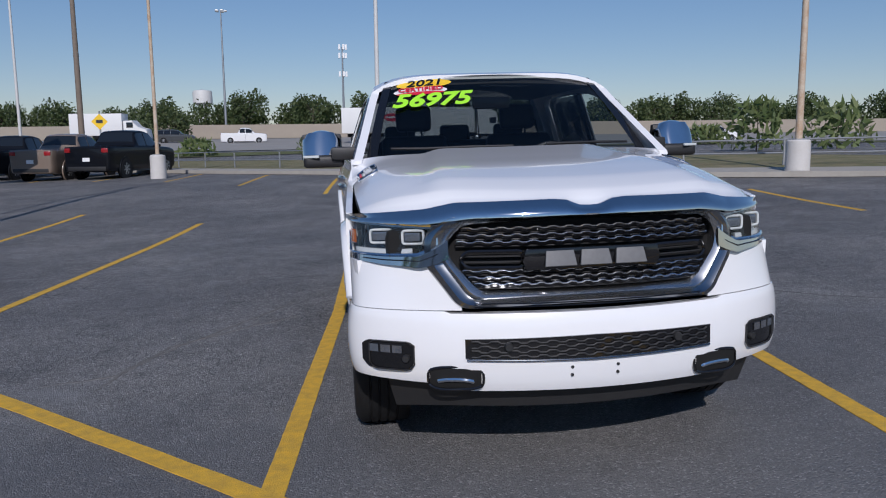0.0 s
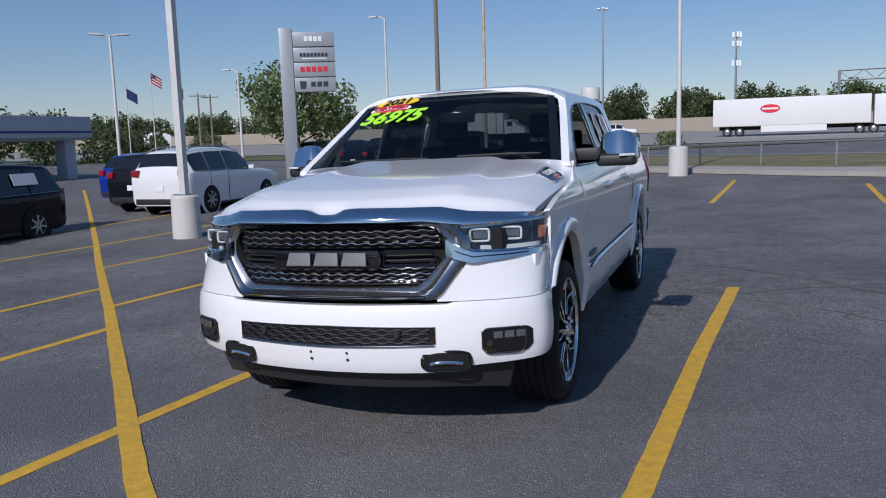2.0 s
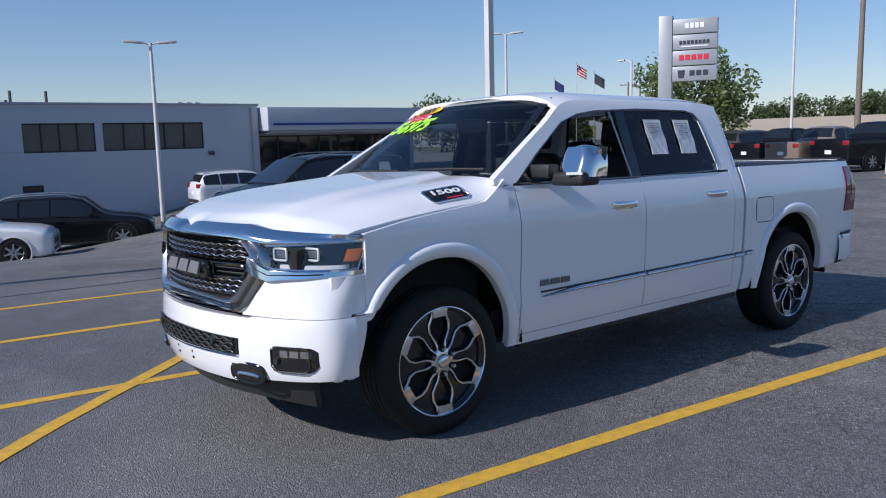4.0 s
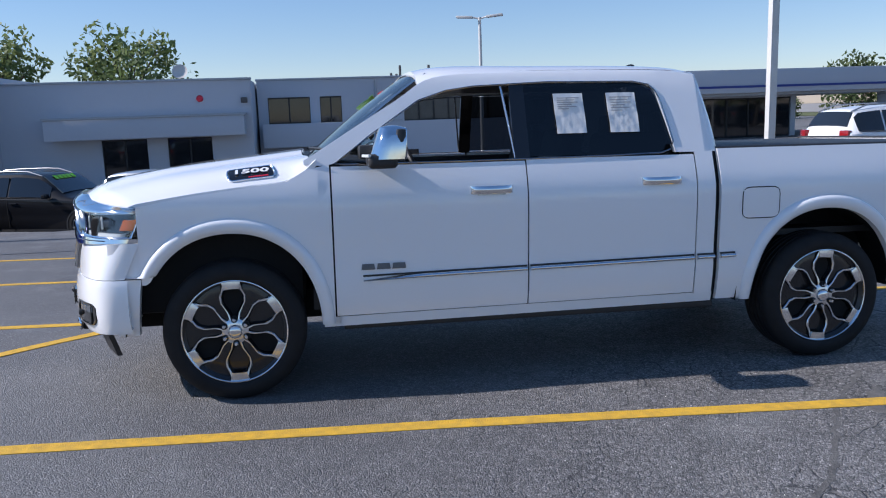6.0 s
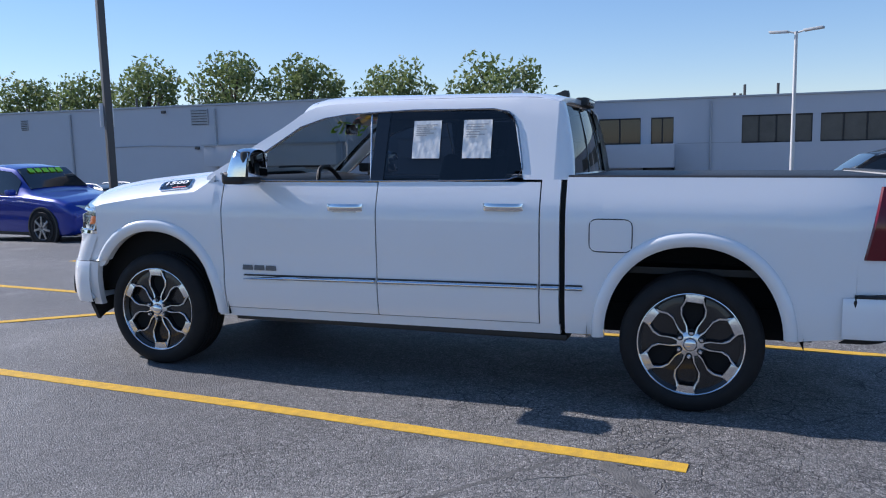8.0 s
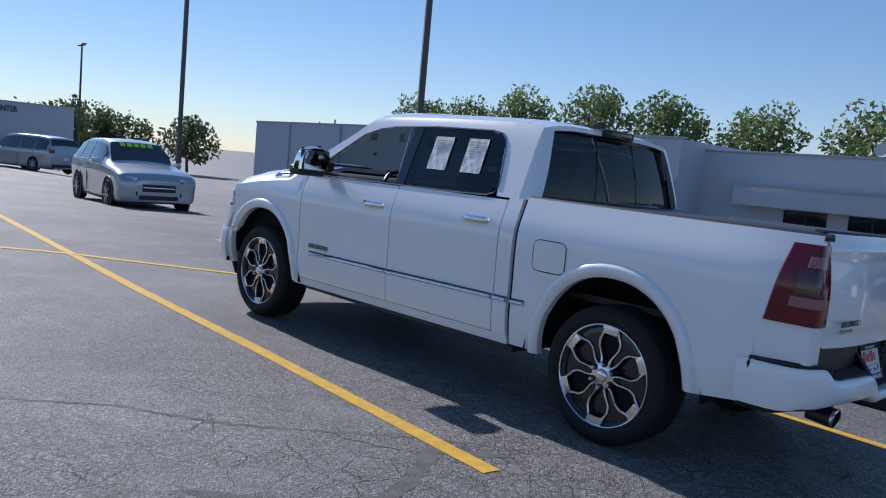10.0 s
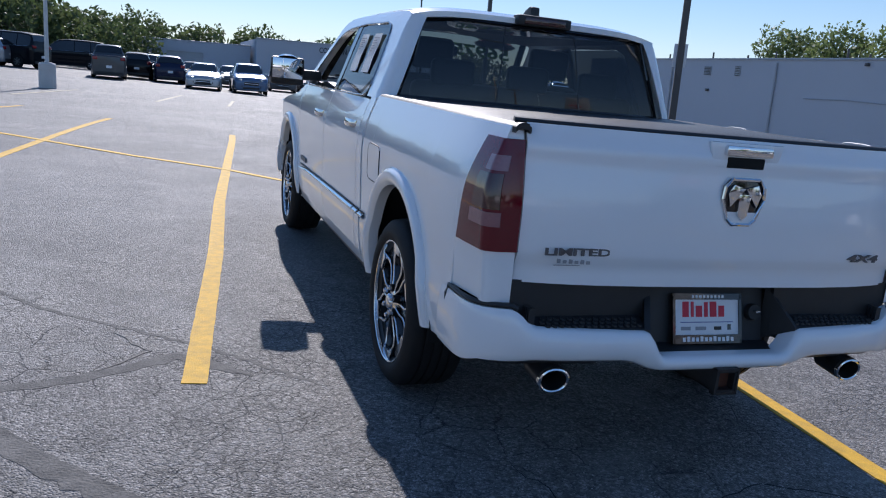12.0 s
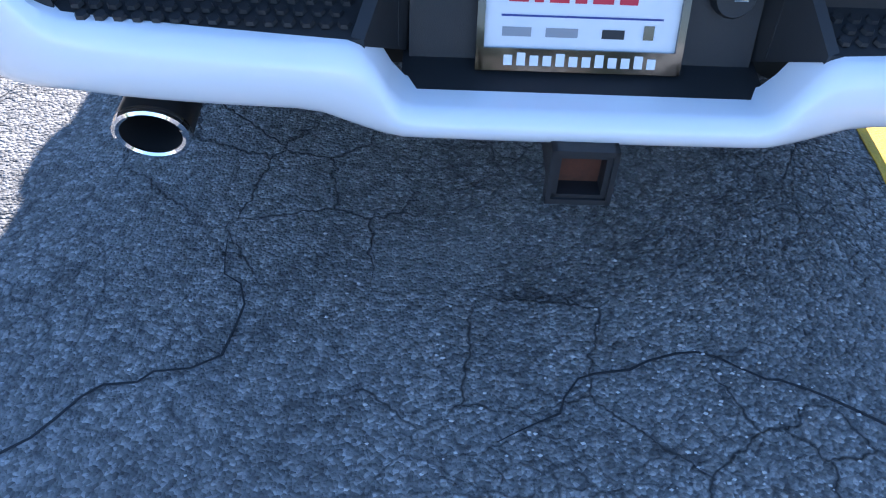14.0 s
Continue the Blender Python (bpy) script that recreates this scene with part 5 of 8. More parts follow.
part("tailgate", sheet(tail_fn, 36, 28, back=(0, -0.05, 0)), WHITE, truck)
part("tailgate_cap", tube([(x, rear_y(x) - 0.07, 1.378) for x in [lerp(-0.90, 0.90, i / 16) for i in range(17)]], 0.022, 8, flat=0.6), BLACKP, truck, "black cap along the tailgate top")
for s in (1, -1):
    # corner of the bed with the tall tail lamp
    def corner(u, v, z0=0.74, z1=1.36, o=0.0):
        z = lerp(z0, z1, v)
        a = u * math.pi / 2
        xo, xi = side_x(4.74, z), 0.873
        yr = rear_y(0.87) - 0.05 * max(0, (z - 1.05) / 0.33) ** 1.5
        x = xi + (xo - xi) * math.cos(a) ** 0.55 if a < 1.5707 else xi
        y = 4.74 + (yr - 4.74) * math.sin(a) ** 0.55
        return Vector((s * (x + o * math.cos(a)), y + o * math.sin(a), z))
    part("bed_corner", sheet(lambda u, v: corner(u, v), 14, 12), WHITE, truck)

    def lamp_patch(z0, z1, o, out=0.0):
        def fn(u, v):
            z = lerp(z0, z1, v)
            start = 4.545 + 0.075 * (z - 0.92) / 0.39 + out
            if u < 0.45:
                y = lerp(start, 4.74, u / 0.45)
                return Vector((s * (side_x(y, z) + o), y, z))
            return corner((u - 0.45) / 0.55, 0.0, z, z, o)
        return fn
    tl = part("tail_lamp", sheet(lamp_patch(0.925, 1.315, 0.010), 22, 12, back=(-s * 0.02, -0.02, 0)), REDL, truck, "tall red tail lamp with a smoked middle")
    part("lamp_window", sheet(lambda u, v: lamp_patch(1.205, 1.258, 0.014, 0.03)(lerp(0.33, 0.88, u), v), 16, 3, back=(-s * 0.004, -0.004, 0)), CLEARL, tl)
    part("lamp_window", sheet(lambda u, v: lamp_patch(1.012, 1.062, 0.014, 0.03)(lerp(0.18, 0.86, u), v), 16, 3, back=(-s * 0.004, -0.004, 0)), CLEARL, tl)
    part("lamp_dark_lens", sheet(lambda u, v: lamp_patch(1.072, 1.195, 0.015, 0.03)(lerp(0.22, 0.84, u), v), 16, 4, back=(-s * 0.004, -0.004, 0)), REDD, tl, "smoked middle lens")
    part("tailgate_gap", sheet(lambda u, v: (s * lerp(0.864, 0.876, u), rear_y(0.87) - 0.03 - 0.05 * max(0, (lerp(0.8, 1.37, v) - 1.05) / 0.33) ** 1.5, lerp(0.8, 1.37, v)), 1, 8), VOID, truck)


# rear bumper: white, dipping in the middle for the plate
def rb_y(x):
    """The bumper's plan: nearly straight across, then round the corner."""
    return 4.50 + 0.385 * (1 - min(0.99999, abs(x) / 1.01) ** 5) ** 0.2 - 0.02 * x * x


RB_PATH = [(lerp(0, 0.90, i / 45), rb_y(lerp(0, 0.90, i / 45))) for i in range(46)]
RB_PATH += [(1.01 * (1 - min(1, (y + 0.018 - 4.50) / 0.385) ** 5) ** 0.2, y) for y in [lerp(rb_y(0.90), 4.515, (i + 1) / 12) for i in range(12)]]
RB_PATH = [(-x, y) for x, y in RB_PATH[:0:-1]] + RB_PATH
rb_top = tab([(0, 0.565), (0.275, 0.565), (0.298, 0.59), (0.33, 0.648), (0.36, 0.66), (0.78, 0.668), (0.815, 0.678), (0.85, 0.715), (0.88, 0.726), (1.03, 0.716)])
rb_low = tab([(0, 0.506), (0.29, 0.507), (0.33, 0.515), (0.40, 0.542), (0.44, 0.547), (0.78, 0.545), (0.97, 0.525), (1.01, 0.495)])


def rb_fn(u, v):
    x, y = RB_PATH[round(u * (len(RB_PATH) - 1))]
    z = lerp(rb_low(abs(x)), rb_top(abs(x)), v)
    o = 0.026 * math.sin(math.pi * v) ** 0.5 + 0.012 * (1 - v) * v if 0 < v < 1 else 0
    k = abs(x / 1.01) ** 10
    return (x + math.copysign(o * k * 0.4, x), y + o * (1 - k), z)


part("rear_bumper", sheet(rb_fn, len(RB_PATH) - 1, 14, back=(0, -0.07, 0)), WHITE, truck, "white rear bumper, dipped for the plate")
for s in (1, -1):
    edge = [p for p in RB_PATH if s * p[0] > 0.845]
    edge = edge if s > 0 else edge[::-1]
    part("bumper_seal", tube([(x * 0.995, y - 0.006, rb_top(abs(x)) + 0.012) for x, y in edge] + [(s * 1.012, 4.506, 0.70), (s * 1.004, 4.506, 0.60), (s * 0.985, 4.506, 0.50)], 0.010, 6), BLACKP, truck, "black seam over the bumper corner")
    low = [p for p in RB_PATH if s * p[0] > 0.44]
    part("bumper_valance", sheet(lambda u, v: (lambda p: (p[0] * (0.99 - 0.03 * v), p[1] - 0.01 - 0.05 * v, rb_low(abs(p[0])) + 0.012 - 0.045 * v * min(1, 8 * u + 0.1)))(low[round(u * (len(low) - 1))]), len(low) - 1, 3, back=(0, -0.02, 0)), BLACKP, truck, "black valance under the bumper")
    # stepped tread pad with its back wall, end grille and hexagon relief
    pad = part("bumper_step", merge([sheet(lambda u, v: (s * lerp(0.335, 0.80, u), lerp(4.775, 4.872, v) - 0.04 * lerp(0.335, 0.80, u) ** 4, lerp(0.690, 0.660, v)), 12, 3, back=(0, 0, -0.04)),
                                     sheet(lambda u, v: (s * lerp(0.29, 0.88, u), 4.778 - 0.006 * v, lerp(0.60, 0.822, v)), 10, 3, back=(0, -0.03, 0))]), BLACKP, truck, "black tread pad on the bumper")
    for r in range(3):
        for q in range(15):
            xq, yq = s * (0.365 + 0.027 * q + 0.0135 * (r % 2)), 4.80 + 0.023 * r
            part("tread_stud", moved(lathe([(0.0, 0.004), (0.009, 0.004), (0.0115, -0.002)], 6, "z"), pose(xq, yq, lerp(0.690, 0.660, (yq - 4.775) / 0.11) + 0.001, -15)), BLACKP, pad)
    for q in range(4):
        part("end_slat", boxm(min(s * 0.79, s * 0.815), max(s * 0.79, s * 0.815), 4.782 + 0.014 * q, 4.786 + 0.014 * q, 0.67, 0.73), BLACKP, pad)
part("plate_recess", merge([sheet(lambda u, v: (lerp(-0.285, 0.285, u), lerp(4.745, 4.882, v), lerp(0.578, 0.560, v)), 10, 3, back=(0, 0, -0.03)),
                            sheet(lambda u, v: (lerp(-0.275, 0.275, u), lerp(4.765, 4.715, v), lerp(0.572, 0.80, v)), 10, 3, back=(0, -0.03, 0)),
                            *[sheet(lambda u, v, q=q: (q * lerp(0.275, 0.335, u), lerp(4.74, 4.875, u), lerp(0.572 + 0.08 * u, lerp(0.80, 0.662, u), v)), 6, 4, back=(q * 0.02, -0.01, 0)) for q in (1, -1)]]), BLACKP, truck, "black recess round the number plate")
sock = part("trailer_socket", moved(lathe([(0.0, 0.012), (0.030, 0.012), (0.034, 0.004), (0.034, -0.02)], 20, "y"), pose(-0.222, 4.752, 0.69, 14)), BLACKP, truck, "round trailer socket with a flap")
part("flap", moved(boxm(-0.012, 0.012, 0.0, 0.02, -0.004, 0.004, 0.002), pose(-0.222, 4.764, 0.70)), SATIN, sock)
for s in (1, -1):
    ex = s * 0.66
    tip = lathe([(0.052, 0.0), (0.060, 0.0), (0.066, -0.006), (0.064, -0.13), (0.05, -0.13)], 28, "y")
    at_ = pose(ex + s * 0.03, 4.845, 0.463, -6) @ Matrix.Diagonal((0.98, 1, 0.76, 1))
    pipe = part("exhaust_tip", moved(tip, at_), GUNMETAL, truck, "oval exhaust tip with a bright rim")
    part("tip_rim", moved(lathe([(0.052, 0.001), (0.058, 0.004), (0.065, 0.001), (0.0665, -0.012), (0.064, -0.012)], 28, "y"), at_), CHROME, pipe)
    part("exhaust_inside", moved(lathe([(0.0, -0.12), (0.05, -0.12), (0.053, -0.004)], 24, "y"), pose(ex + s * 0.03, 4.845, 0.463, -6) @ Matrix.Diagonal((0.98, 1, 0.76, 1))), VOID, truck)
    part("bumper_under", boxm(min(s * 0.42, s * 0.78), max(s * 0.42, s * 0.78), 4.60, 4.80, 0.55, 0.58, 0.01), BLACKP, truck)
part("hitch_receiver", merge([boxm(-0.045, 0.045, 4.55, 4.93, 0.425, 0.435), boxm(-0.045, 0.045, 4.55, 4.93, 0.505, 0.515), boxm(-0.045, -0.035, 4.55, 4.93, 0.425, 0.515), boxm(0.035, 0.045, 4.55, 4.93, 0.425, 0.515), boxm(-0.052, 0.052, 4.905, 4.935, 0.418, 0.428), boxm(-0.052, 0.052, 4.905, 4.935, 0.512, 0.522), boxm(-0.052, -0.044, 4.905, 4.935, 0.418, 0.522), boxm(0.044, 0.052, 4.905, 4.935, 0.418, 0.522)]), BLACKP, truck, "square tow hitch tube with a rusty inside")
part("hitch_inside", boxm(-0.036, 0.036, 4.80, 4.895, 0.434, 0.506), RUST, truck)
part("hitch_bar", boxm(-0.36, 0.36, 4.50, 4.60, 0.46, 0.54, 0.02), VOID, truck)
# number plate with dealer frame
plate = part("number_plate", moved(boxm(-0.152, 0.152, -0.004, 0.004, -0.076, 0.076, 0.003), pose(0.008, 4.762, 0.676, 16)), WHITEST, truck, "white dealer plate in a black frame")
PM = pose(0.008, 4.766, 0.676, 16)
fb = merge([boxm(-0.162, 0.162, -0.004, 0.006, -0.105, -0.070), boxm(-0.162, 0.162, -0.004, 0.006, 0.068, 0.092), boxm(-0.162, -0.150, -0.004, 0.006, -0.105, 0.092), boxm(0.150, 0.162, -0.004, 0.006, -0.105, 0.092)])
part("plate_frame", moved(fb, PM), GLOSSB, plate)
BLUEBAR = mat("blue_print", (0.03, 0.05, 0.25), 0.5)
for k in range(6):
    w = (0.030, 0.014, 0.030, 0.018, 0.032, 0.028)[k]
    h = (0.060, 0.060, 0.044, 0.058, 0.060, 0.044)[k]
    x = 0.115 - sum((0.030, 0.014, 0.030, 0.018, 0.032, 0.028)[:k]) - 0.009 * k
    part("print_bar", moved(boxm(x - w, x, 0.001, 0.0015, 0.0, h, 0.0), PM), REDST, plate)
part("print_line", moved(boxm(-0.125, 0.125, 0.001, 0.0015, -0.022, -0.019), PM), BLUEBAR, plate)
for k, (x, w, m) in enumerate(((0.10, 0.045, INK), (0.03, 0.05, INK), (-0.05, 0.035, BLACKP), (-0.105, 0.016, GLOSSB))):
    part("print_bar", moved(boxm(x - w / 2, x + w / 2, 0.001, 0.0015, -0.052, -0.038 if k < 3 else -0.030), PM), m, plate)
for k in range(12):
    x = 0.118 - 0.0205 * k
    part("print_bar", moved(boxm(x - 0.0135, x, 0.0065, 0.0072, -0.096, -0.080 + 0.004 * (k % 3 == 1)), PM), WHITEST, plate)
for k in range(9):
    x = 0.075 - 0.0175 * k
    part("print_bar", moved(boxm(x - 0.011, x, 0.0065, 0.0072, 0.074, 0.086), PM), WHITEST, plate)
# tailgate handle, shield, lettering
hb = part("tailgate_handle", merge([prism([(-0.165, 1.385 - 0.02), (0.165, 1.385 - 0.02), (0.145, 1.275), (0.12, 1.265), (-0.12, 1.265), (-0.145, 1.275)], 0.02, "y", 4.803, 0.008)]), WHITE, truck)
part("handle_lever", moved(boxm(-0.105, 0.105, -0.012, 0.016, -0.018, 0.020, 0.010), pose(0, 4.828, 1.335)), CHROME, hb, "chrome handle lever")
part("handle_hollow", moved(boxm(-0.085, 0.085, -0.01, 0.004, -0.022, 0.020, 0.006), pose(0, 4.822, 1.293)), VOID, hb)
oct_ = [(-0.058, 1.235), (-0.088, 1.205), (-0.092, 1.16), (-0.065, 1.085), (-0.04, 1.065), (0.04, 1.065), (0.065, 1.085), (0.092, 1.16), (0.088, 1.205), (0.058, 1.235)]
sh = part("tailgate_shield", prism(oct_, 0.016, "y", 4.825, 0.006), GLOSSB, truck, "chrome and black shield on the tailgate")
part("shield_rim", tube([(x, 4.845, z) for x, z in oct_], 0.007, 6, closed=True), CHROME, sh)
part("shield_relief", merge([prism([(0.0, 1.20), (0.055, 1.215), (0.075, 1.18), (0.06, 1.13), (0.03, 1.165)], 0.012, "y", 4.84, 0.004), prism([(0.0, 1.20), (-0.055, 1.215), (-0.075, 1.18), (-0.06, 1.13), (-0.03, 1.165)], 0.012, "y", 4.84, 0.004), prism([(-0.028, 1.18), (0.028, 1.18), (0.022, 1.10), (0.0, 1.08), (-0.022, 1.10)], 0.014, "y", 4.84, 0.005)]), CHROME, sh)
RT = lambda x, z, w=0: Matrix.Translation((x, Vector(tail_fn((x + 0.865) / 1.73, (z - 0.815) / 0.56)).y + 0.009, z)) @ pose(0, 0, 0, 90, 0, 180)
writing("LIMITED", 0.036, LETTER, truck, RT(0.655, 0.940), "tailgate_lettering", 0.003, 0.001, label="chrome raised letters on the tailgate", width=0.26)
writing("4X4", 0.042, LETTER, truck, RT(-0.64, 0.940), "tailgate_lettering", 0.003, 0.001, shear=0.2, label="chrome raised letters on the tailgate", width=0.16)
for k in range(6):
    z, x = 0.903, 0.715 - 0.022 * k
    part("dealer_badge", moved(boxm(-0.007, 0.007, 0, 0.002, -0.008, 0.008 - 0.004 * (k % 2)), Matrix.Translation((x, tail_fn((x + 0.865) / 1.73, (z - 0.815) / 0.56)[1] + 0.001, z))), INK, truck)
part("dealer_badge", moved(boxm(-0.08, 0.08, 0, 0.002, -0.0015, 0.0015), Matrix.Translation((0.655, tail_fn(0.88, 0.125)[1] + 0.003, 0.888))), INK, truck)


# ---- the lot's edge, road, grass ----
def band(points_a, points_b, material, name, label, category, lift=0.02, n=24):
    """A sheet on the ground between two lines of as many points."""
    bm = bmesh.new()
    la, lb = [], []
    for (a0, a1), (b0, b1) in zip(zip(points_a, points_a[1:]), zip(points_b, points_b[1:])):
        for k in range(n):
            la.append((lerp(a0[0], a1[0], k / n), lerp(a0[1], a1[1], k / n)))
            lb.append((lerp(b0[0], b1[0], k / n), lerp(b0[1], b1[1], k / n)))
    la.append(points_a[-1])
    lb.append(points_b[-1])
    rows = []
    for p, q in zip(la, lb):
        rows.append([bm.verts.new((lerp(p[0], q[0], t), lerp(p[1], q[1], t), G(lerp(p[0], q[0], t), lerp(p[1], q[1], t)) + lift)) for t in [j / 6 for j in range(7)]])
    for A, B in zip(rows, rows[1:]):
        for j in range(6):
            bm.faces.new((A[j], B[j], B[j + 1], A[j + 1]))
    return on_ground(name, bm, material, label, category)


CURB = [(30, -5), (11.8, 13.0), (3.15, 19.6), (-3.0, 26.0), (-7.5, 31.5), (-14, 40), (-24, 52)]


def offset(points, d):
    res = []
    for i, (x, y) in enumerate(points):
        a, b = points[max(0, i - 1)], points[min(len(points) - 1, i + 1)]
        t = Vector((b[0] - a[0], b[1] - a[1])).normalized()
        res.append((x + t.y * d, y - t.x * d))
    return res


curb_bm = strip(CURB, 0.22, 0.15, 0.0, step=0.8)
on_ground("kerb", curb_bm, CONCRETE, "pale concrete kerb along the lot's edge", "kerb")
band(offset(CURB, 0.15), offset(CURB, 1.6), CONCRETE, "pavement", "pale concrete apron behind the kerb", "pavement", 0.12)
band(offset(CURB, 1.6), offset(CURB, 9.0), GRASS, "verge", "dry grassy verge by the road", "grass", 0.12)
GREEN = mat("rough_green_grass", (0.075, 0.11, 0.03), 0.95, vary=0.9, scale=0.8, bump=0.04, bump_scale=14, dark=(0.15, 0.14, 0.06))
band([(-140, 62), (0, 60), (140, 58)], [(-140, 71), (0, 69), (140, 67)], GREEN, "median", "green grassy strip beside the highway", "grass", 0.05)
band([(-400, 74), (0, 71), (400, 68)], [(-400, 132), (0, 126), (400, 118)], ROADM, "road", "pale concrete highway", "road", 0.06)
band([(-400, 140), (0, 133), (400, 124)], [(-400, 230), (0, 225), (400, 220)], GREEN, "verge", "grass bank beyond the highway", "grass", 0.06)
TANWALL = mat("tan_concrete_wall", (0.36, 0.31, 0.25), 0.9, vary=0.4, scale=0.6, dark=(0.27, 0.24, 0.2))
wb = bmesh.new()
pts = [(-320, 140), (-100, 136.5), (0, 133), (100, 130), (320, 124)]
for (ax, ay), (bx, by) in zip(pts, pts[1:]):
    v = [wb.verts.new((x, y + dy, G(x, y) + z)) for x, y in ((ax, ay), (bx, by)) for dy, z in ((0, -0.2), (0, 2.3), (0.4, 2.3), (0.4, -0.2))]
    for q in ((0, 4, 5, 1), (1, 5, 6, 2), (2, 6, 7, 3)):
        wb.faces.new([v[i] for i in q])
on_ground("barrier_wall", wb, TANWALL, "long tan concrete barrier wall beyond the highway", "wall")

GALV = mat("galvanised_steel", (0.42, 0.43, 0.44), 0.45, 0.7, vary=0.4, scale=6)
fl = offset(CURB, 2.4)
fence = thing("pipe_fence", Matrix.Identity(4), "low grey pipe rail fence along the verge", "fence")
line = []
for (ax, ay), (bx, by) in zip(fl[:-1], fl[1:]):
    n = max(1, int(math.hypot(bx - ax, by - ay) / 2.6))
    line += [(lerp(ax, bx, k / n), lerp(ay, by, k / n)) for k in range(n)]
for x, y in line:
    part("post", tube([(x, y, G(x, y)), (x, y, G(x, y) + 0.84)], 0.035, 8), GALV, fence)
for h in (0.82, 0.45):
    part("rail", tube([(x, y, G(x, y) + h + 0.0) for x, y in line], 0.03, 6), GALV, fence)

# ---- poles and lamps ----
POLEW = mat("white_painted_steel", (0.66, 0.66, 0.64), 0.5, vary=0.5, scale=2.5, dark=(0.45, 0.43, 0.40))
POLER = mat("rust_streaked_paint", (0.60, 0.55, 0.45), 0.6, vary=0.9, scale=3, dark=(0.38, 0.20, 0.08))
POLED = mat("bronze_steel", (0.09, 0.085, 0.08), 0.5, vary=0.3, scale=3)
WOOD = mat("weathered_pole_wood", (0.22, 0.18, 0.14), 0.85, vary=0.6, scale=4, dark=(0.14, 0.11, 0.09))
PAINTC = mat("painted_concrete", (0.62, 0.60, 0.57), 0.75, vary=0.5, scale=3, bump=0.003, bump_scale=50, dark=(0.48, 0.44, 0.39))


def lamp_pole(x, y, h, material, head="none", base=True, r=0.075, square=False, label="tall pale lamp pole on a concrete base", turn=0.0):
    t = thing("lamp_pole", pose(x, y, G(x, y), 0, 0, turn), label, "lamp pole")
    b0 = 0.85 if base else 0.0
    if base:
        part("base", lathe([(0.0, 0.9), (0.25, 0.9), (0.29, 0.86), (0.30, 0.0), (0.0, -0.1)], 24, "z"), PAINTC, t, "round concrete base")
        part("foot_plate", boxm(-0.17, 0.17, -0.17, 0.17, 0.9, 0.925), GALV, t)
    if square:
        part("shaft", boxm(-r, r, -r, r, b0, h, 0.012), material, t)
    else:
        part("shaft", tube([(0, 0, b0), (0, 0, h * 0.5), (0, 0, h)], [r, r * 0.85, r * 0.65], 12), material, t)
    if head == "twin":
        for s in (-1, 1):
            part("arm", tube([(0, 0, h - 0.05), (s * 0.25, 0, h + 0.02)], 0.03, 6), material, t)
            part("lamp_head", moved(boxm(-0.28, 0.28, -0.12, 0.12, -0.035, 0.035, 0.02), pose(s * 0.5, 0, h + 0.03, 0, s * -4, 0)), material, t)
    elif head == "single":
        part("arm", tube([(0, 0, h - 0.1), (-0.2, 0, h + 0.05), (-0.5, 0, h + 0.08)], 0.03, 6), material, t)
        part("lamp_head", boxm(-0.85, -0.4, -0.12, 0.12, h + 0.04, h + 0.12, 0.03), material, t)
    elif head == "cross":
        part("crossarm", boxm(-1.1, 1.1, -0.06, 0.06, h - 0.45, h - 0.33), material, t)
        for dx in (-1.0, -0.4, 0.4, 1.0):
            part("insulator", lathe([(0.0, 0.16), (0.03, 0.15), (0.045, 0.07), (0.03, 0.0)], 8, "z"), GALV, t).location = (dx, 0, h - 0.33)
    return t


lamp_pole(-8.9, 9.3, 9.0, POLEW, square=True)
lamp_pole(-15.1, 34.1, 8.0, POLEW, "single", False)
lamp_pole(-13.3, 36.9, 9.8, WOOD, "cross", False, 0.15, label="brown wooden utility pole with a crossarm", turn=20)
lamp_pole(-7.85, 27.7, 9.8, POLER, label="rust-streaked pale pole beside the verge")
lamp_pole(0.3, 21.2, 9.5, POLEW)
lamp_pole(10.5, 14.55, 9.5, POLER, r=0.09, label="rust-streaked pale pole on a concrete base")
lamp_pole(-21.1, 6.16, 5.8, POLEW, "twin", False, label="slim white pole with two flat lamp heads", turn=70)
lamp_pole(-22.3, 22.4, 6.4, POLEW, "twin", False, label="slim white pole with two flat lamp heads", turn=40)
lamp_pole(-22.0, 30.9, 5.5, POLEW, "single", False)
lamp_pole(-12.85, -42.48, 7.6, POLED, "twin", False, label="dark pole with two flat lamp heads", turn=80)
lamp_pole(-11.04, -26.06, 9.5, POLED, "none", True, label="dark square lamp pole on a concrete base", square=True)
sp = lamp_pole(-9.6, -9.55, 9.0, POLED, "none", False, 0.08, True, label="dark square pole with a small notice", turn=-30)
part("notice", boxm(-0.16, 0.16, -0.10, -0.085, 2.55, 3.1, 0.005), WHITEST, sp, "small white notice plate")
for k in range(4):
    part("print_bar", boxm(-0.10, 0.10 - 0.03 * (k % 2), -0.104, -0.1, 2.98 - 0.1 * k, 3.03 - 0.1 * k), INK if k else BLUEBAR, sp)
lamp_pole(6.3, -25.4, 8.5, POLEW, "none", True)
lamp_pole(-64.2, 86.6, 7.8, WOOD, "cross", False, 0.15, label="wooden utility pole with a crossarm", turn=30)
lamp_pole(-65.4, 85.6, 8.0, WOOD, "cross", False, 0.15, label="wooden utility pole with a crossarm", turn=30)
hm = thing("mast_lamp", pose(-19.14, 134.7, G(-19, 134)), "very tall highway mast with a ring of lamps", "mast lamp")
part("mast", tube([(0, 0, 0), (0, 0, 12), (0, 0, 21)], [0.22, 0.16, 0.10], 10), GALV, hm)
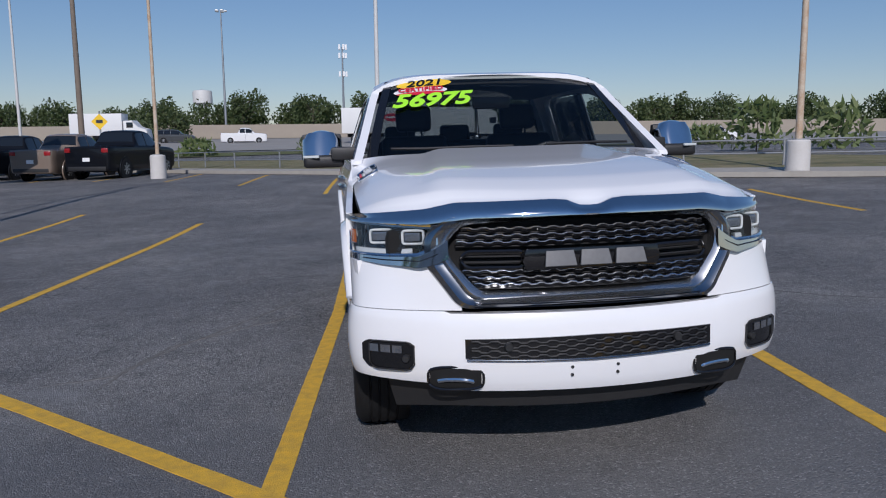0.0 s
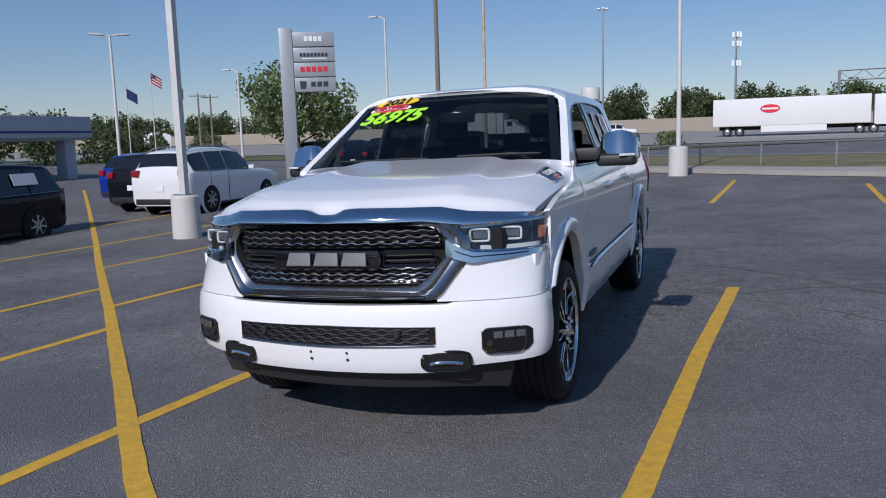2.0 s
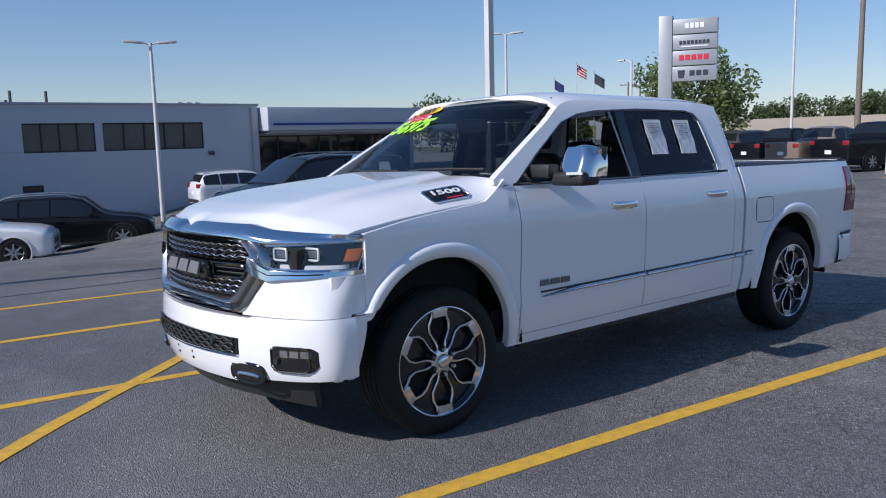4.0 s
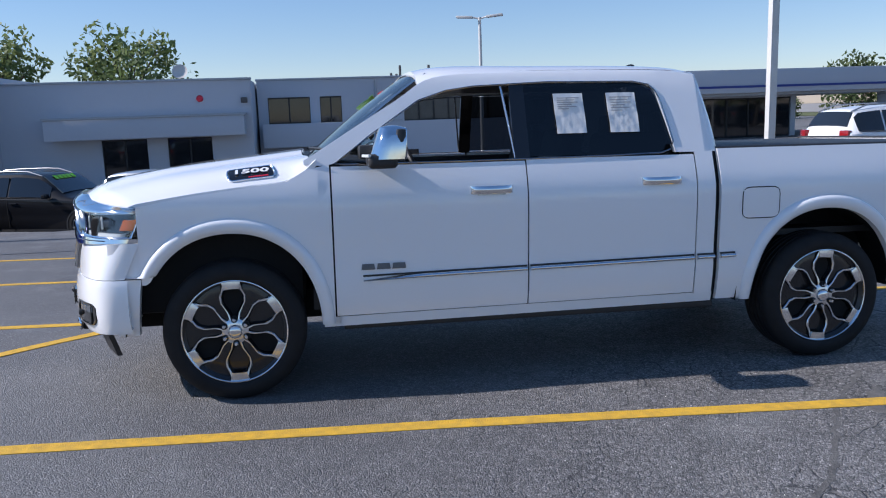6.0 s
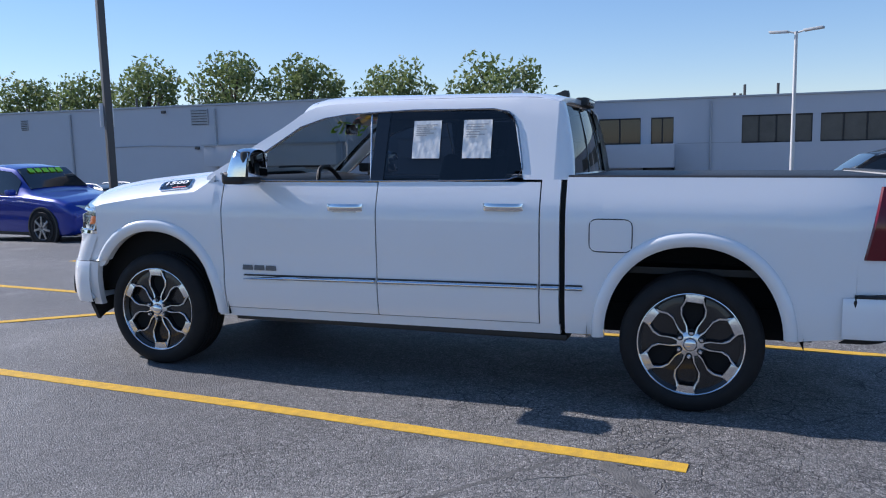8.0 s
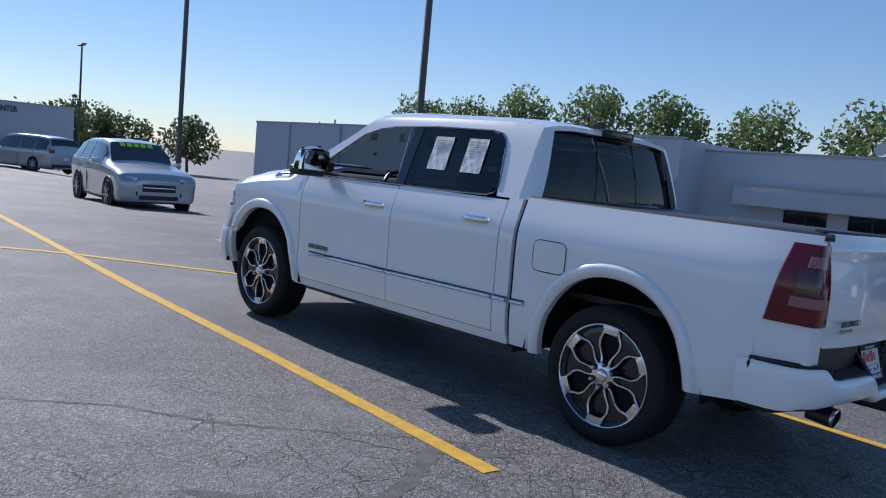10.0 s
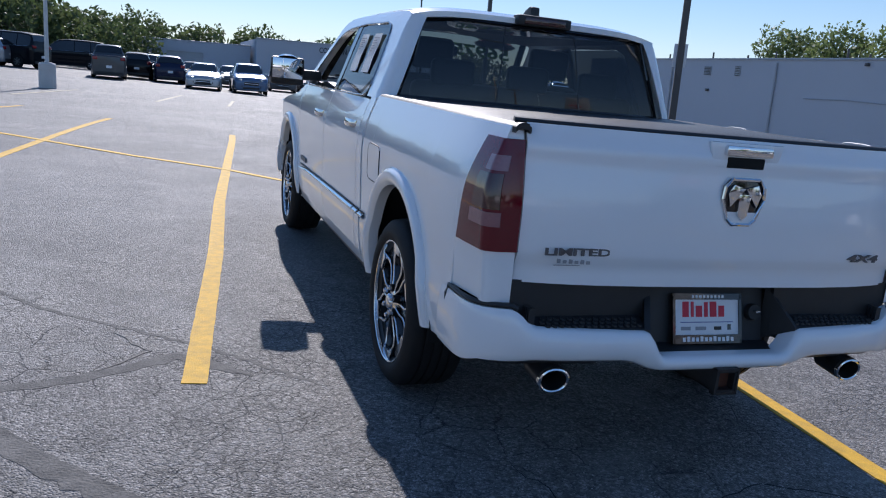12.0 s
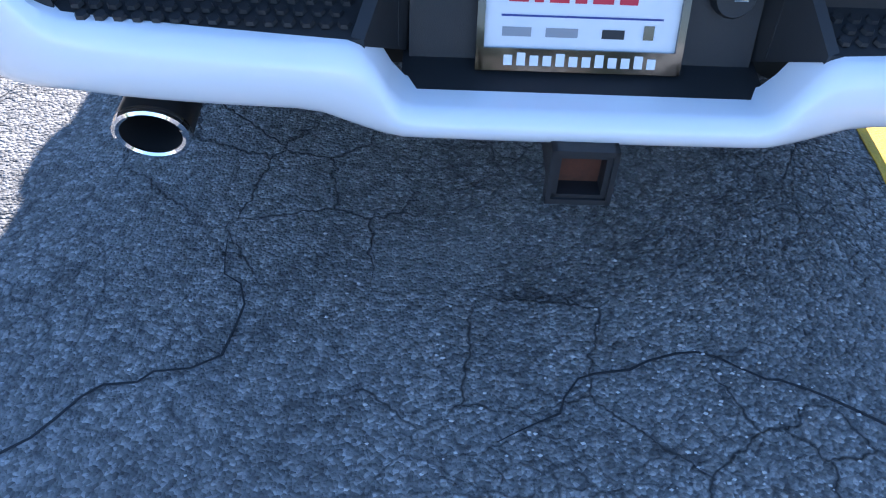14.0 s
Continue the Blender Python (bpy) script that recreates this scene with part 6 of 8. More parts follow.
for k in range(5):
    a = 2 * math.pi * k / 5
    part("lamp_head", moved(boxm(-0.25, 0.25, -0.18, 0.18, -0.15, 0.15, 0.05), pose(0.75 * math.cos(a), 0.75 * math.sin(a), 21)), GALV, hm)
tw = thing("radio_tower", pose(2.6, 290, G(2.6, 290)), "slim mobile phone tower with white antennas", "radio tower")
part("mast", tube([(0, 0, 0), (0, 0, 32)], [0.5, 0.25], 8), GALV, tw)
for z in (32, 29, 22.5):
    for k in range(5):
        a = 2 * math.pi * k / 5
        part("antenna", moved(boxm(-0.35, 0.35, -0.3, 0.3, -0.9, 0.9), pose(1.3 * math.cos(a), 1.3 * math.sin(a), z)), WHITEST, tw)
wt = thing("water_tower", pose(-47, 290, G(-47, 290)), "distant white water tower", "water tower")
part("legs", tube([(0, 0, 0), (0, 0, 12)], 1.6, 10), POLEW, wt)
part("tank", lathe([(0.0, 17.3), (3.2, 16.8), (3.4, 16.0), (3.4, 12.5), (1.8, 11.6), (0.0, 11.5)], 20, "z"), POLEW, wt)

# dealer pylon sign: plain grey panels, marks as bars
py = thing("pylon_sign", pose(-15.1, 24.5, G(-15.1, 24.5), 0, 0, 27), "tall grey pylon sign with four stacked panels", "sign")
SIGNG = mat("grey_sign_panel", (0.36, 0.38, 0.40), 0.4, 0.3, vary=0.2, scale=2)
SIGND = mat("dark_sign_mark", (0.03, 0.035, 0.05), 0.5, vary=0.2)
part("column", boxm(-0.42, 0.10, -0.22, 0.22, 0, 6.35, 0.02), SIGNG, py)
for k, m in enumerate((WHITEST, SIGND, REDST, SIGND)):
    z = 5.62 - 0.60 * k
    pn = part("panel", boxm(0.12, 1.78, -0.20, 0.20, z, z + 0.56, 0.015), SIGNG, py)
    w = (0.75, 1.15, 1.15, 0.75)[k]
    n = (4, 8, 5, 3)[k]
    x0 = 0.95 - w / 2 + (0.2 if k == 3 else 0)
    for i in range(n):
        part("mark", boxm(x0 + w * i / n, x0 + w * (i + 0.75) / n, -0.215, -0.2, z + 0.2, z + (0.40 if k != 1 else 0.34)), m, pn)
    if k == 1:
        part("mark", boxm(0.45, 1.45, -0.215, -0.2, z + 0.10, z + 0.14), WHITEST, pn)
    if k == 3:
        part("mark", prism([(0.36, z + 0.12), (0.56, z + 0.12), (0.6, z + 0.42), (0.32, z + 0.42)], 0.015, "y", -0.215), SIGND, pn)

FLAGS = [(-52.8, 57.8, 7.4, "blue"), (-49.9, 57.9, 8.7, "striped"), (-46.7, 56.8, 7.6, "black")]
CLOTHB, CLOTHR, CLOTHW = mat("blue_cloth", (0.015, 0.025, 0.10), 0.8), mat("red_cloth", (0.45, 0.03, 0.04), 0.8), mat("white_cloth", (0.7, 0.7, 0.7), 0.8)
for x, y, h, kind in FLAGS:
    fp = thing("flagpole", pose(x, y, G(x, y), 0, 0, 35), {"blue": "white flagpole with a limp dark blue flag", "striped": "white flagpole with a red and white striped flag", "black": "white flagpole with a limp black flag"}[kind], "flagpole", "flagpoles")
    part("pole", tube([(0, 0, 0), (0, 0, h)], [0.05, 0.03], 8), POLEW, fp)
    part("finial", moved(lathe([(0, 0.06), (0.05, 0.03), (0.05, -0.03), (0, -0.06)], 8, "z"), pose(0, 0, h + 0.05)), GALV, fp)
    rows = 7 if kind == "striped" else 1
    for r in range(rows):
        z1, z0 = h - 0.1 - 0.95 * r / rows, h - 0.1 - 0.95 * (r + 1) / rows
        m = (CLOTHR if r % 2 == 0 else CLOTHW) if kind == "striped" else (CLOTHB if kind == "blue" else SIGND)
        part("flag_stripe" if rows > 1 else "flag", sheet(lambda u, v: (0.04 + 0.95 * u, 0.10 * math.sin(5 * u + 2 * v), lerp(z0, z1, v) - 0.6 * u), 12, 3, back=(0, 0.006, 0)), m, fp)
    if kind == "striped":
        part("flag_canton", sheet(lambda u, v: (0.04 + 0.42 * u, 0.10 * math.sin(5 * u * 0.43 + 2 * v) - 0.012, lerp(h - 0.62, h - 0.09, v) - 0.265 * u), 8, 3, back=(0, 0.004, 0)), CLOTHB, fp)
ys_ = thing("road_sign", pose(-14.3, 43.7, G(-14.3, 43.7)), "yellow diamond road sign with a dark arrow", "road sign")
part("post", tube([(0, 0, 0), (0, 0, 3.3)], 0.05, 6), GALV, ys_)
part("board", prism([(0, 2.25), (0.45, 2.7), (0, 3.15), (-0.45, 2.7)], 0.02, "y", -0.07), YELLOWST, ys_)
part("arrow", boxm(-0.18, 0.18, -0.08, -0.07, 2.62, 2.80), SIGND, ys_)

SIGNGREEN_PALE = mat("pale_green_print", (0.25, 0.42, 0.10), 0.6, vary=0.3, scale=1)
bs = thing("notice_board", pose(-81.3, 96.2, G(-81, 96) - 1.6, 0, 0, 42), "white board with a green and yellow picture on it", "sign")
part("board", boxm(-2.0, 2.0, -0.15, 0.15, 0.2, 4.2, 0.05), WHITEST, bs)
part("top", prism([(-2.0, 4.2), (2.0, 4.2), (0.6, 4.7), (-0.6, 4.7)], 0.3, "y", -0.15), WHITEST, bs)
part("green_field", boxm(-1.0, 0.9, -0.19, -0.15, 1.9, 3.9), SIGNGREEN_PALE, bs)
part("yellow_field", boxm(0.1, 0.85, -0.23, -0.19, 2.2, 3.3), YELLOWST, bs)
# highway sign gantry
ga = thing("sign_gantry", pose(18.4, 144.4, G(18.4, 144.4), 0, 0, -10.8), "steel sign gantry over the highway with green boards", "gantry")
for x in (0, 21.5):
    for dy in (-0.6, 0.6):
        part("leg", tube([(x, dy, 0), (x, dy, 9.3)], 0.16, 8), GALV, ga)
for z in (7.6, 9.2):
    for dy in (-0.6, 0.6):
        part("chord", tube([(0, dy, z), (21.5, dy, z)], 0.10, 6), GALV, ga)
for i in range(12):
    x = 21.5 * i / 12
    part("brace", tube([(x, -0.6, 7.6 if i % 2 else 9.2), (x + 21.5 / 12, -0.6, 9.2 if i % 2 else 7.6)], 0.06, 5), GALV, ga)
SIGNGREEN = mat("green_road_sign", (0.01, 0.17, 0.09), 0.5, vary=0.1)
for x0, x1, z0, z1 in ((7.0, 12.3, 7.3, 9.9), (14.2, 17.6, 8.0, 10.6)):
    bd = part("sign_board", boxm(x0, x1, -0.8, -0.7, z0, z1), SIGNGREEN, ga, "green road sign board with white bars")
    for k in range(2):
        part("print_bar", boxm(lerp(x0, x1, 0.2), lerp(x0, x1, 0.8), -0.82, -0.8, z1 - 0.75 - 0.85 * k, z1 - 0.4 - 0.85 * k), WHITEST, bd)
part("exit_tab", boxm(15.8, 17.6, -0.8, -0.7, 10.65, 11.4), SIGNGREEN, ga)
part("exit_board", boxm(14.2, 17.6, -0.8, -0.7, 6.9, 7.95), YELLOWST, ga)

# ---- vehicles ----
CARGLASS = mat("car_glass_dark", (0.012, 0.014, 0.016), 0.05, coat=0.6)
LAMPR = mat("red_tail_lamp", (0.28, 0.012, 0.015), 0.2, coat=0.5)
RIMDARK = mat("grey_rim", (0.16, 0.163, 0.17), 0.35, 0.8, vary=0.2)
RIMS = mat("alloy_rim", (0.45, 0.46, 0.47), 0.3, 0.9, vary=0.2)
PAINTS = {}


def paint(name, rgb, metal=0.0):
    if name not in PAINTS:
        PAINTS[name] = mat(name + "_paint", rgb, 0.3 if metal or max(rgb) > 0.1 else 0.6, metal, vary=0.06, scale=2, coat=0.8 if max(rgb) > 0.1 else 0.45, spec=0.5 if max(rgb) > 0.1 else 0.1)
    return PAINTS[name]


KINDS = {  # share of length from the nose: (share, belt height, top height, top half-width)
    "suv": [(0.0, .42, .44, .80), (.03, .50, .53, .84), (.10, .56, .585, .88), (.26, .60, .635, .88), (.30, .61, .67, .84), (.43, .62, .955, .70), (.55, .63, .995, .70), (.80, .64, .985, .69), (.93, .65, .945, .67), (.985, .64, .68, .80), (1.0, .50, .54, .84)],
    "sedan": [(0.0, .40, .42, .80), (.03, .50, .52, .84), (.10, .56, .58, .88), (.27, .62, .65, .88), (.30, .63, .67, .84), (.44, .645, .97, .66), (.55, .65, 1.0, .66), (.70, .66, .97, .66), (.86, .67, .72, .80), (.97, .66, .70, .84), (1.0, .50, .54, .84)],
    "minivan": [(0.0, .38, .40, .80), (.03, .46, .48, .84), (.10, .52, .545, .88), (.20, .56, .60, .86), (.37, .58, .95, .72), (.50, .585, .995, .72), (.80, .59, .985, .71), (.95, .60, .94, .70), (.985, .60, .70, .80), (1.0, .45, .50, .86)],
    "pickup": [(0.0, .48, .50, .84), (.02, .56, .585, .88), (.10, .60, .625, .90), (.24, .62, .65, .90), (.27, .63, .68, .86), (.36, .64, .955, .74), (.45, .645, 1.0, .74), (.57, .65, .985, .73), (.62, .655, .70, .86), (.63, .655, .665, .95), (.99, .655, .665, .95), (1.0, .62, .63, .95)],
}


def vehicle(name, kind, L, W, H, colour, m, label, category="car", clear=0.2, price=False, rimr=0.24, tyre=0.34, rack=False):
    """A parked car: shell from stations, glass panels, lamps and wheels. Its nose looks along -y; the origin lies on the ground."""
    t = thing(name, m, label, category)
    st_ = KINDS[kind]
    bm = bmesh.new()
    rows = []
    w = W / 2

    def sec(f):
        for (a, *pa), (b, *pb) in zip(st_, st_[1:]):
            if f <= b:
                k = (f - a) / (b - a)
                return [lerp(x, y, k) for x, y in zip(pa, pb)]
        return st_[-1][1:]

    sharp = sec

    def sec(f):
        """The outline with its corners eased over a hand's width."""
        d = 0.014
        if f < 0.04 or f > 0.965:
            return sharp(f)
        a, b, c = sharp(f - d), sharp(f), sharp(f + d)
        return [0.3 * x + 0.4 * y + 0.3 * z for x, y, z in zip(a, b, c)]

    fs = sorted({round(s[0], 4) for s in st_} | {i / 44 for i in range(45)} | {0.006, 0.012, 0.02, 0.98, 0.988, 0.994})
    ax = (0.19 * L if kind != "pickup" else 0.175 * L, 0.80 * L if kind != "pickup" else 0.79 * L)
    if kind == "sedan":
        ax = (0.2 * L, 0.78 * L)
    for f in fs:
        zb, zt, wt_ = sec(f)
        y = f * L - L / 2
        e = min(f, 1 - f) / 0.06
        wn_ = w * (1 if e > 1 else 0.86 + 0.14 * math.sqrt(max(0, 1 - (1 - e) ** 2)))
        low = clear + 0.06 * max(0, 1 - e)
        q = wn_ / w
        zB, zT, wT = zb * H, zt * H, w * wt_ * q
        rise = max(0.0, min(1.0, (zT - zB) / 0.25))
        prof = [(wn_ * 0.88, low - 0.02), (wn_ * 0.945, low + 0.02), (wn_ * 0.985, lerp(low, zB, 0.22)), (wn_ * 0.978, lerp(low, zB, 0.40)), (wn_ * 0.985, lerp(low, zB, 0.55)), (wn_, lerp(low, zB, 0.72)), (wn_ * 0.998, lerp(low, zB, 0.86)), (wn_ * 0.985, zB - 0.03), (wn_ * 0.955, zB),
                (lerp(wn_ * 0.955, wT * 1.03, 0.55), lerp(zB, zT, 0.5)), (wT * 1.01, zT - 0.07 * rise), (wT * 0.95, zT - 0.022 * rise), (wT * 0.82, zT), (wT * 0.5, zT + 0.018), (wT * 0.15, zT + 0.026)]
        rows.append([bm.verts.new((-x, y, z)) for x, z in prof] + [bm.verts.new((x, y, z)) for x, z in prof[::-1]])
    for A, B in zip(rows, rows[1:]):
        for j in range(len(A) - 1):
            bm.faces.new((A[j], B[j], B[j + 1], A[j + 1]))
        bm.faces.new((A[-1], B[-1], B[0], A[0]))
    bm.faces.new(rows[0])
    bm.faces.new(rows[-1][::-1])
    part("body", bm, colour, t, angle=32)
    cab = [s for s in st_ if s[2] > 0.9]
    f0, f1 = cab[0][0], cab[-1][0]
    i0 = [i for i, s in enumerate(st_) if s[0] == f0][0]
    pre, post = st_[i0 - 1], st_[[i for i, s in enumerate(st_) if s[0] == f1][0] + 1]

    def skin(f, v, s, o=0.006):
        zb, zt, wt_ = sec(f)
        return Vector((s * (lerp(w * 0.965, w * wt_, v) + o), f * L - L / 2, lerp(zb * H, zt * H, v)))

    cuts = [lerp(pre[0], f0, 0.45), lerp(f0, f1, 0.36), lerp(f0, f1, 0.72), lerp(f1, post[0], 0.35)]
    if kind == "pickup":
        cuts = [lerp(pre[0], f0, 0.45), lerp(f0, f1, 0.50), lerp(f1, post[0], 0.4)]
    for s in (-1, 1):
        for a, b in zip(cuts, cuts[1:]):
            part("side_window", sheet(lambda u, v: skin(lerp(a + 0.006, b - 0.006, u), lerp(0.06, 0.86, v) , s), 6, 4, back=(-s * 0.01, 0, 0)), CARGLASS, t)
    def cross(fa, fb, name, va, vb, sgn):
        def fn(u, v):
            f = lerp(fa, fb, v)
            zb, zt, wt_ = sec(f)
            x = lerp(-1, 1, u) * (w * wt_ - 0.05)
            return (x, f * L - L / 2 + sgn * 0.01, zt * H + 0.012 + 0.02 * (1 - abs(lerp(-1, 1, u)) ** 3))
        return part(name, sheet(fn, 8, 6, back=(0, -sgn * 0.02, -0.02)), CARGLASS, t)
    ws = cross(lerp(pre[0], f0, 0.06), lerp(pre[0], f0, 0.97), "windscreen", 0, 1, -1)
    cross(lerp(f1, post[0], 0.08), lerp(f1, post[0], 0.85), "rear_window", 0, 1, 1)
    for s in (-1, 1):
        zf = sec(0.03)[0] * H
        hl = part("headlamp", moved(boxm(-0.19, 0.19, -0.05, 0.12, -0.055, 0.05, 0.03), pose(s * w * 0.70, -L / 2 + 0.10, zf - 0.055, 0, s * -7, s * 28)), LAMPIN, t)
        part("lamp_lens", moved(boxm(-0.15, 0.15, -0.056, -0.03, -0.03, 0.03, 0.012), pose(s * w * 0.70, -L / 2 + 0.10, zf - 0.055, 0, s * -7, s * 28)), LAMPBAR, hl)
        part("fog_intake", moved(boxm(-0.14, 0.14, -0.03, 0.05, -0.06, 0.06, 0.025), pose(s * w * 0.66, -L / 2 + 0.055, clear + 0.22, 0, 0, s * 16)), BLACKP, t)
        for fc in cuts[1:-1]:
            part("door_seam", sheet(lambda u, v: (s * (w * (1.0025 if 0.3 < v < 0.95 else 0.992)), fc * L - L / 2 + lerp(-0.006, 0.006, u), lerp(clear + 0.1, sec(fc)[0] * H - 0.03, v)), 1, 8, back=(-s * 0.012, 0, 0)), VOID, t)
            part("door_handle", boxm(min(s * w * 0.985, s * (w + 0.03)), max(s * w * 0.985, s * (w + 0.03)), fc * L - L / 2 - 0.30, fc * L - L / 2 - 0.10, sec(fc)[0] * H - 0.16, sec(fc)[0] * H - 0.125, 0.008), colour, t)
        if kind in ("suv", "minivan"):
            part("window_trim", tube([skin(lerp(cuts[0] + 0.02, cuts[-1] - 0.01, i / 20), 0.03, s, 0.012) for i in range(21)] , 0.009, 5), CHROME if kind == "minivan" else BLACKP, t)
        zr = sec(0.985)[0] * H
        part("tail_lamp", moved(boxm(-0.13, 0.13, -0.08, 0.05, -0.09, 0.09, 0.03), pose(s * w * 0.78, L / 2 - 0.03, zr - (0.02 if kind != "pickup" else 0.12), 0, 0, s * -14)), LAMPR, t)
        part("side_mirror", moved(boxm(-0.09, 0.09, -0.06, 0.06, -0.06, 0.06, 0.03), pose(s * (w + 0.07), lerp(pre[0], f0, 0.55) * L - L / 2, sec(f0)[0] * H + 0.06)), colour, t)
        for yy in ax:
            # arches are not cut out: a near-black disc paints the shaded opening
            for nm, prof, mt in (("arch_shade_disc", [(0.0, 0.012), (tyre + 0.055, 0.012), (tyre + 0.06, -0.06)], VOID), ("arch_trim", [(tyre + 0.05, -0.03), (tyre + 0.052, 0.017), (tyre + 0.085, 0.015), (tyre + 0.10, -0.03)], BLACKP if kind == "suv" and colour != white2 else colour)):
                part(nm, moved(lathe(prof if s > 0 else [(r, -h) for r, h in prof], 32), pose(s * (w - 0.004), yy - L / 2, tyre)), mt, t)
            wh = part("wheel", moved(lathe([(0.0, 0.0), (0.05, 0.012), (0.07, 0.0), (rimr - 0.03, -0.015), (rimr, 0.01), (rimr, -0.08)] if s > 0 else [(0.0, 0.0), (0.05, -0.012), (0.07, 0.0), (rimr - 0.03, 0.015), (rimr, -0.01), (rimr, 0.08)], 24), pose(s * (w + 0.014), yy - L / 2, tyre)), RIMDARK, t)
            part("tyre", moved(lathe([(rimr, 0.0), (rimr + 0.03, 0.012), (tyre - 0.02, 0.006), (tyre, -0.03), (tyre, -0.2), (rimr, -0.2)] if s > 0 else [(rimr, 0.0), (rimr + 0.03, -0.012), (tyre - 0.02, -0.006), (tyre, 0.03), (tyre, 0.2), (rimr, 0.2)], 28), pose(s * (w + 0.014), yy - L / 2, tyre)), RUBBER, wh)
            for k in range(7):
                a = 2 * math.pi * k / 7
                part("spoke", moved(boxm(-0.008, 0.008, -0.022, 0.022, 0.03, rimr - 0.005, 0.004), pose(s * (w + 0.022), yy - L / 2, tyre) @ Matrix.Rotation(a, 4, "X")), RIMS, wh)
    part("front_intake", boxm(-w * 0.5, w * 0.5, -L / 2 - 0.006, -L / 2 + 0.06, clear + 0.08, clear + 0.20, 0.03), BLACKP, t)
    part("grille_bar", boxm(-w * 0.40, w * 0.40, -L / 2 - 0.022, -L / 2, sec(0.0)[0] * H - 0.14, sec(0.0)[0] * H - 0.11, 0.008), CHROME, t)
    part("front_grille", boxm(-w * 0.42, w * 0.42, -L / 2 - 0.012, -L / 2 + 0.06, sec(0.0)[0] * H - 0.22, sec(0.0)[0] * H - 0.04, 0.02), BLACKP, t)
    part("lower_trim", boxm(-w * 0.80, w * 0.80, L / 2 - 0.04, L / 2 + 0.015, clear + 0.06, clear + 0.22, 0.02), BLACKP, t)
    part("number_plate", boxm(-0.15, 0.15, L / 2 + 0.012, L / 2 + 0.02, clear + 0.42, clear + 0.57), WHITEST, t)
    for s in (-1, 1):
        part("sill", boxm(s * w * 0.9 - 0.05, s * w * 0.9 + 0.05, -L * 0.22, L * 0.22, clear - 0.02, clear + 0.05, 0.01), BLACKP, t)
    if rack:
        for s in (-1, 1):
            part("roof_rail", tube([(s * w * 0.62, lerp(f0, f1, k / 6) * L - L / 2 + 0.05, sec(lerp(f0, f1, k / 6))[1] * H + (0.0 if k in (0, 6) else 0.065)) for k in range(7)], 0.018, 6), GALV, t)
    if price:
        def pf(u, v):
            f = lerp(lerp(pre[0], f0, 0.70), lerp(pre[0], f0, 0.88), v)
            zb, zt, wt_ = sec(f)
            return (lerp(-0.42, 0.42, u), f * L - L / 2 - 0.02, zt * H + 0.05)
        for k in range(5):
            part("price_mark", sheet(lambda u, v: pf((k + 0.75 * u) / 5, v), 2, 2, back=(0, 0, -0.003)), NEON, ws)
    return t


def vplace(x, y, heading):
    """Heading: the way the nose points, in degrees from -y toward +x."""
    return pose(x, y, G(x, y), 0, 0, heading)


silver, white2, black2 = paint("silver", (0.42, 0.44, 0.46), 0.6), paint("white", (0.78, 0.78, 0.78)), paint("black", (0.004, 0.005, 0.008))
blue2, tan2, grey2, navy = paint("blue", (0.008, 0.03, 0.30), 0.3), paint("sand", (0.20, 0.155, 0.12)), paint("grey", (0.09, 0.095, 0.10), 0.5), paint("navy", (0.012, 0.018, 0.05), 0.4)
vehicle("suv", "suv", 4.8, 1.94, 1.76, white2, vplace(-12.7, 15.4, 182), "white SUV parked with its tail to the aisle", "suv", rack=True)
mv = vehicle("minivan", "minivan", 5.25, 2.02, 1.76, black2, vplace(-14.0, 7.75, 4), "black minivan with chrome trim and paper on a window", "minivan", rack=True)
part("window_paper", moved(boxm(-0.004, 0.004, -0.35, 0.35, -0.14, 0.14), pose(0.90, 1.42, 1.40, 0, -22, 0)), PAPER, mv, "white sheet on the rear side window")
vehicle("suv", "suv", 4.7, 1.9, 1.7, black2, vplace(-14.8, 16.7, 182), "black SUV parked beside the white one", "suv")
vehicle("suv", "suv", 4.6, 1.9, 1.65, blue2, vplace(-16.95, 18.6, 182), "blue SUV parked in a row", "suv")
vehicle("pickup_truck", "pickup", 5.7, 2.02, 1.95, black2, vplace(-10.1, 31.7, 165), "black pickup truck parked by the verge", "pickup truck", 0.3, tyre=0.4)
vehicle("pickup_truck", "pickup", 5.5, 1.9, 1.9, tan2, vplace(-12.6, 32.4, 167), "sand-coloured pickup truck parked in a row", "pickup truck", 0.3, tyre=0.4)
vehicle("pickup_truck", "pickup", 5.5, 1.9, 1.9, black2, vplace(-15.4, 34.2, 168), "black pickup truck in the row by the verge", "pickup truck", 0.3, tyre=0.4)
for x, y, c, cn in ((-18.1, 36.2, grey2, "grey"), (-20.9, 38.2, black2, "black")):
    j = vehicle("suv", "suv", 4.5, 1.88, 1.85, c, vplace(x, y, 168), "boxy " + cn + " off-road SUV with a spare wheel behind", "suv", 0.28, tyre=0.39)
    sw = part("spare_wheel", moved(lathe([(0.0, 0.03), (0.2, 0.05), (0.22, 0.02)], 20, "y"), pose(0, 2.34, 1.0)), RIMS, j)
    part("tyre", moved(lathe([(0.22, 0.02), (0.24, 0.1), (0.36, 0.1), (0.38, 0.04), (0.38, -0.1), (0.22, -0.1)], 24, "y"), pose(0, 2.34, 1.0)), RUBBER, sw)
vehicle("suv", "suv", 4.4, 1.85, 1.58, silver, vplace(-18.0, -3.3, 160), "silver compact SUV with a price on its windscreen", "suv", price=True)
vehicle("suv", "suv", 4.6, 1.88, 1.58, white2, vplace(-19.6, 0.3, 160), "white crossover in the slanted row by the building", "suv")
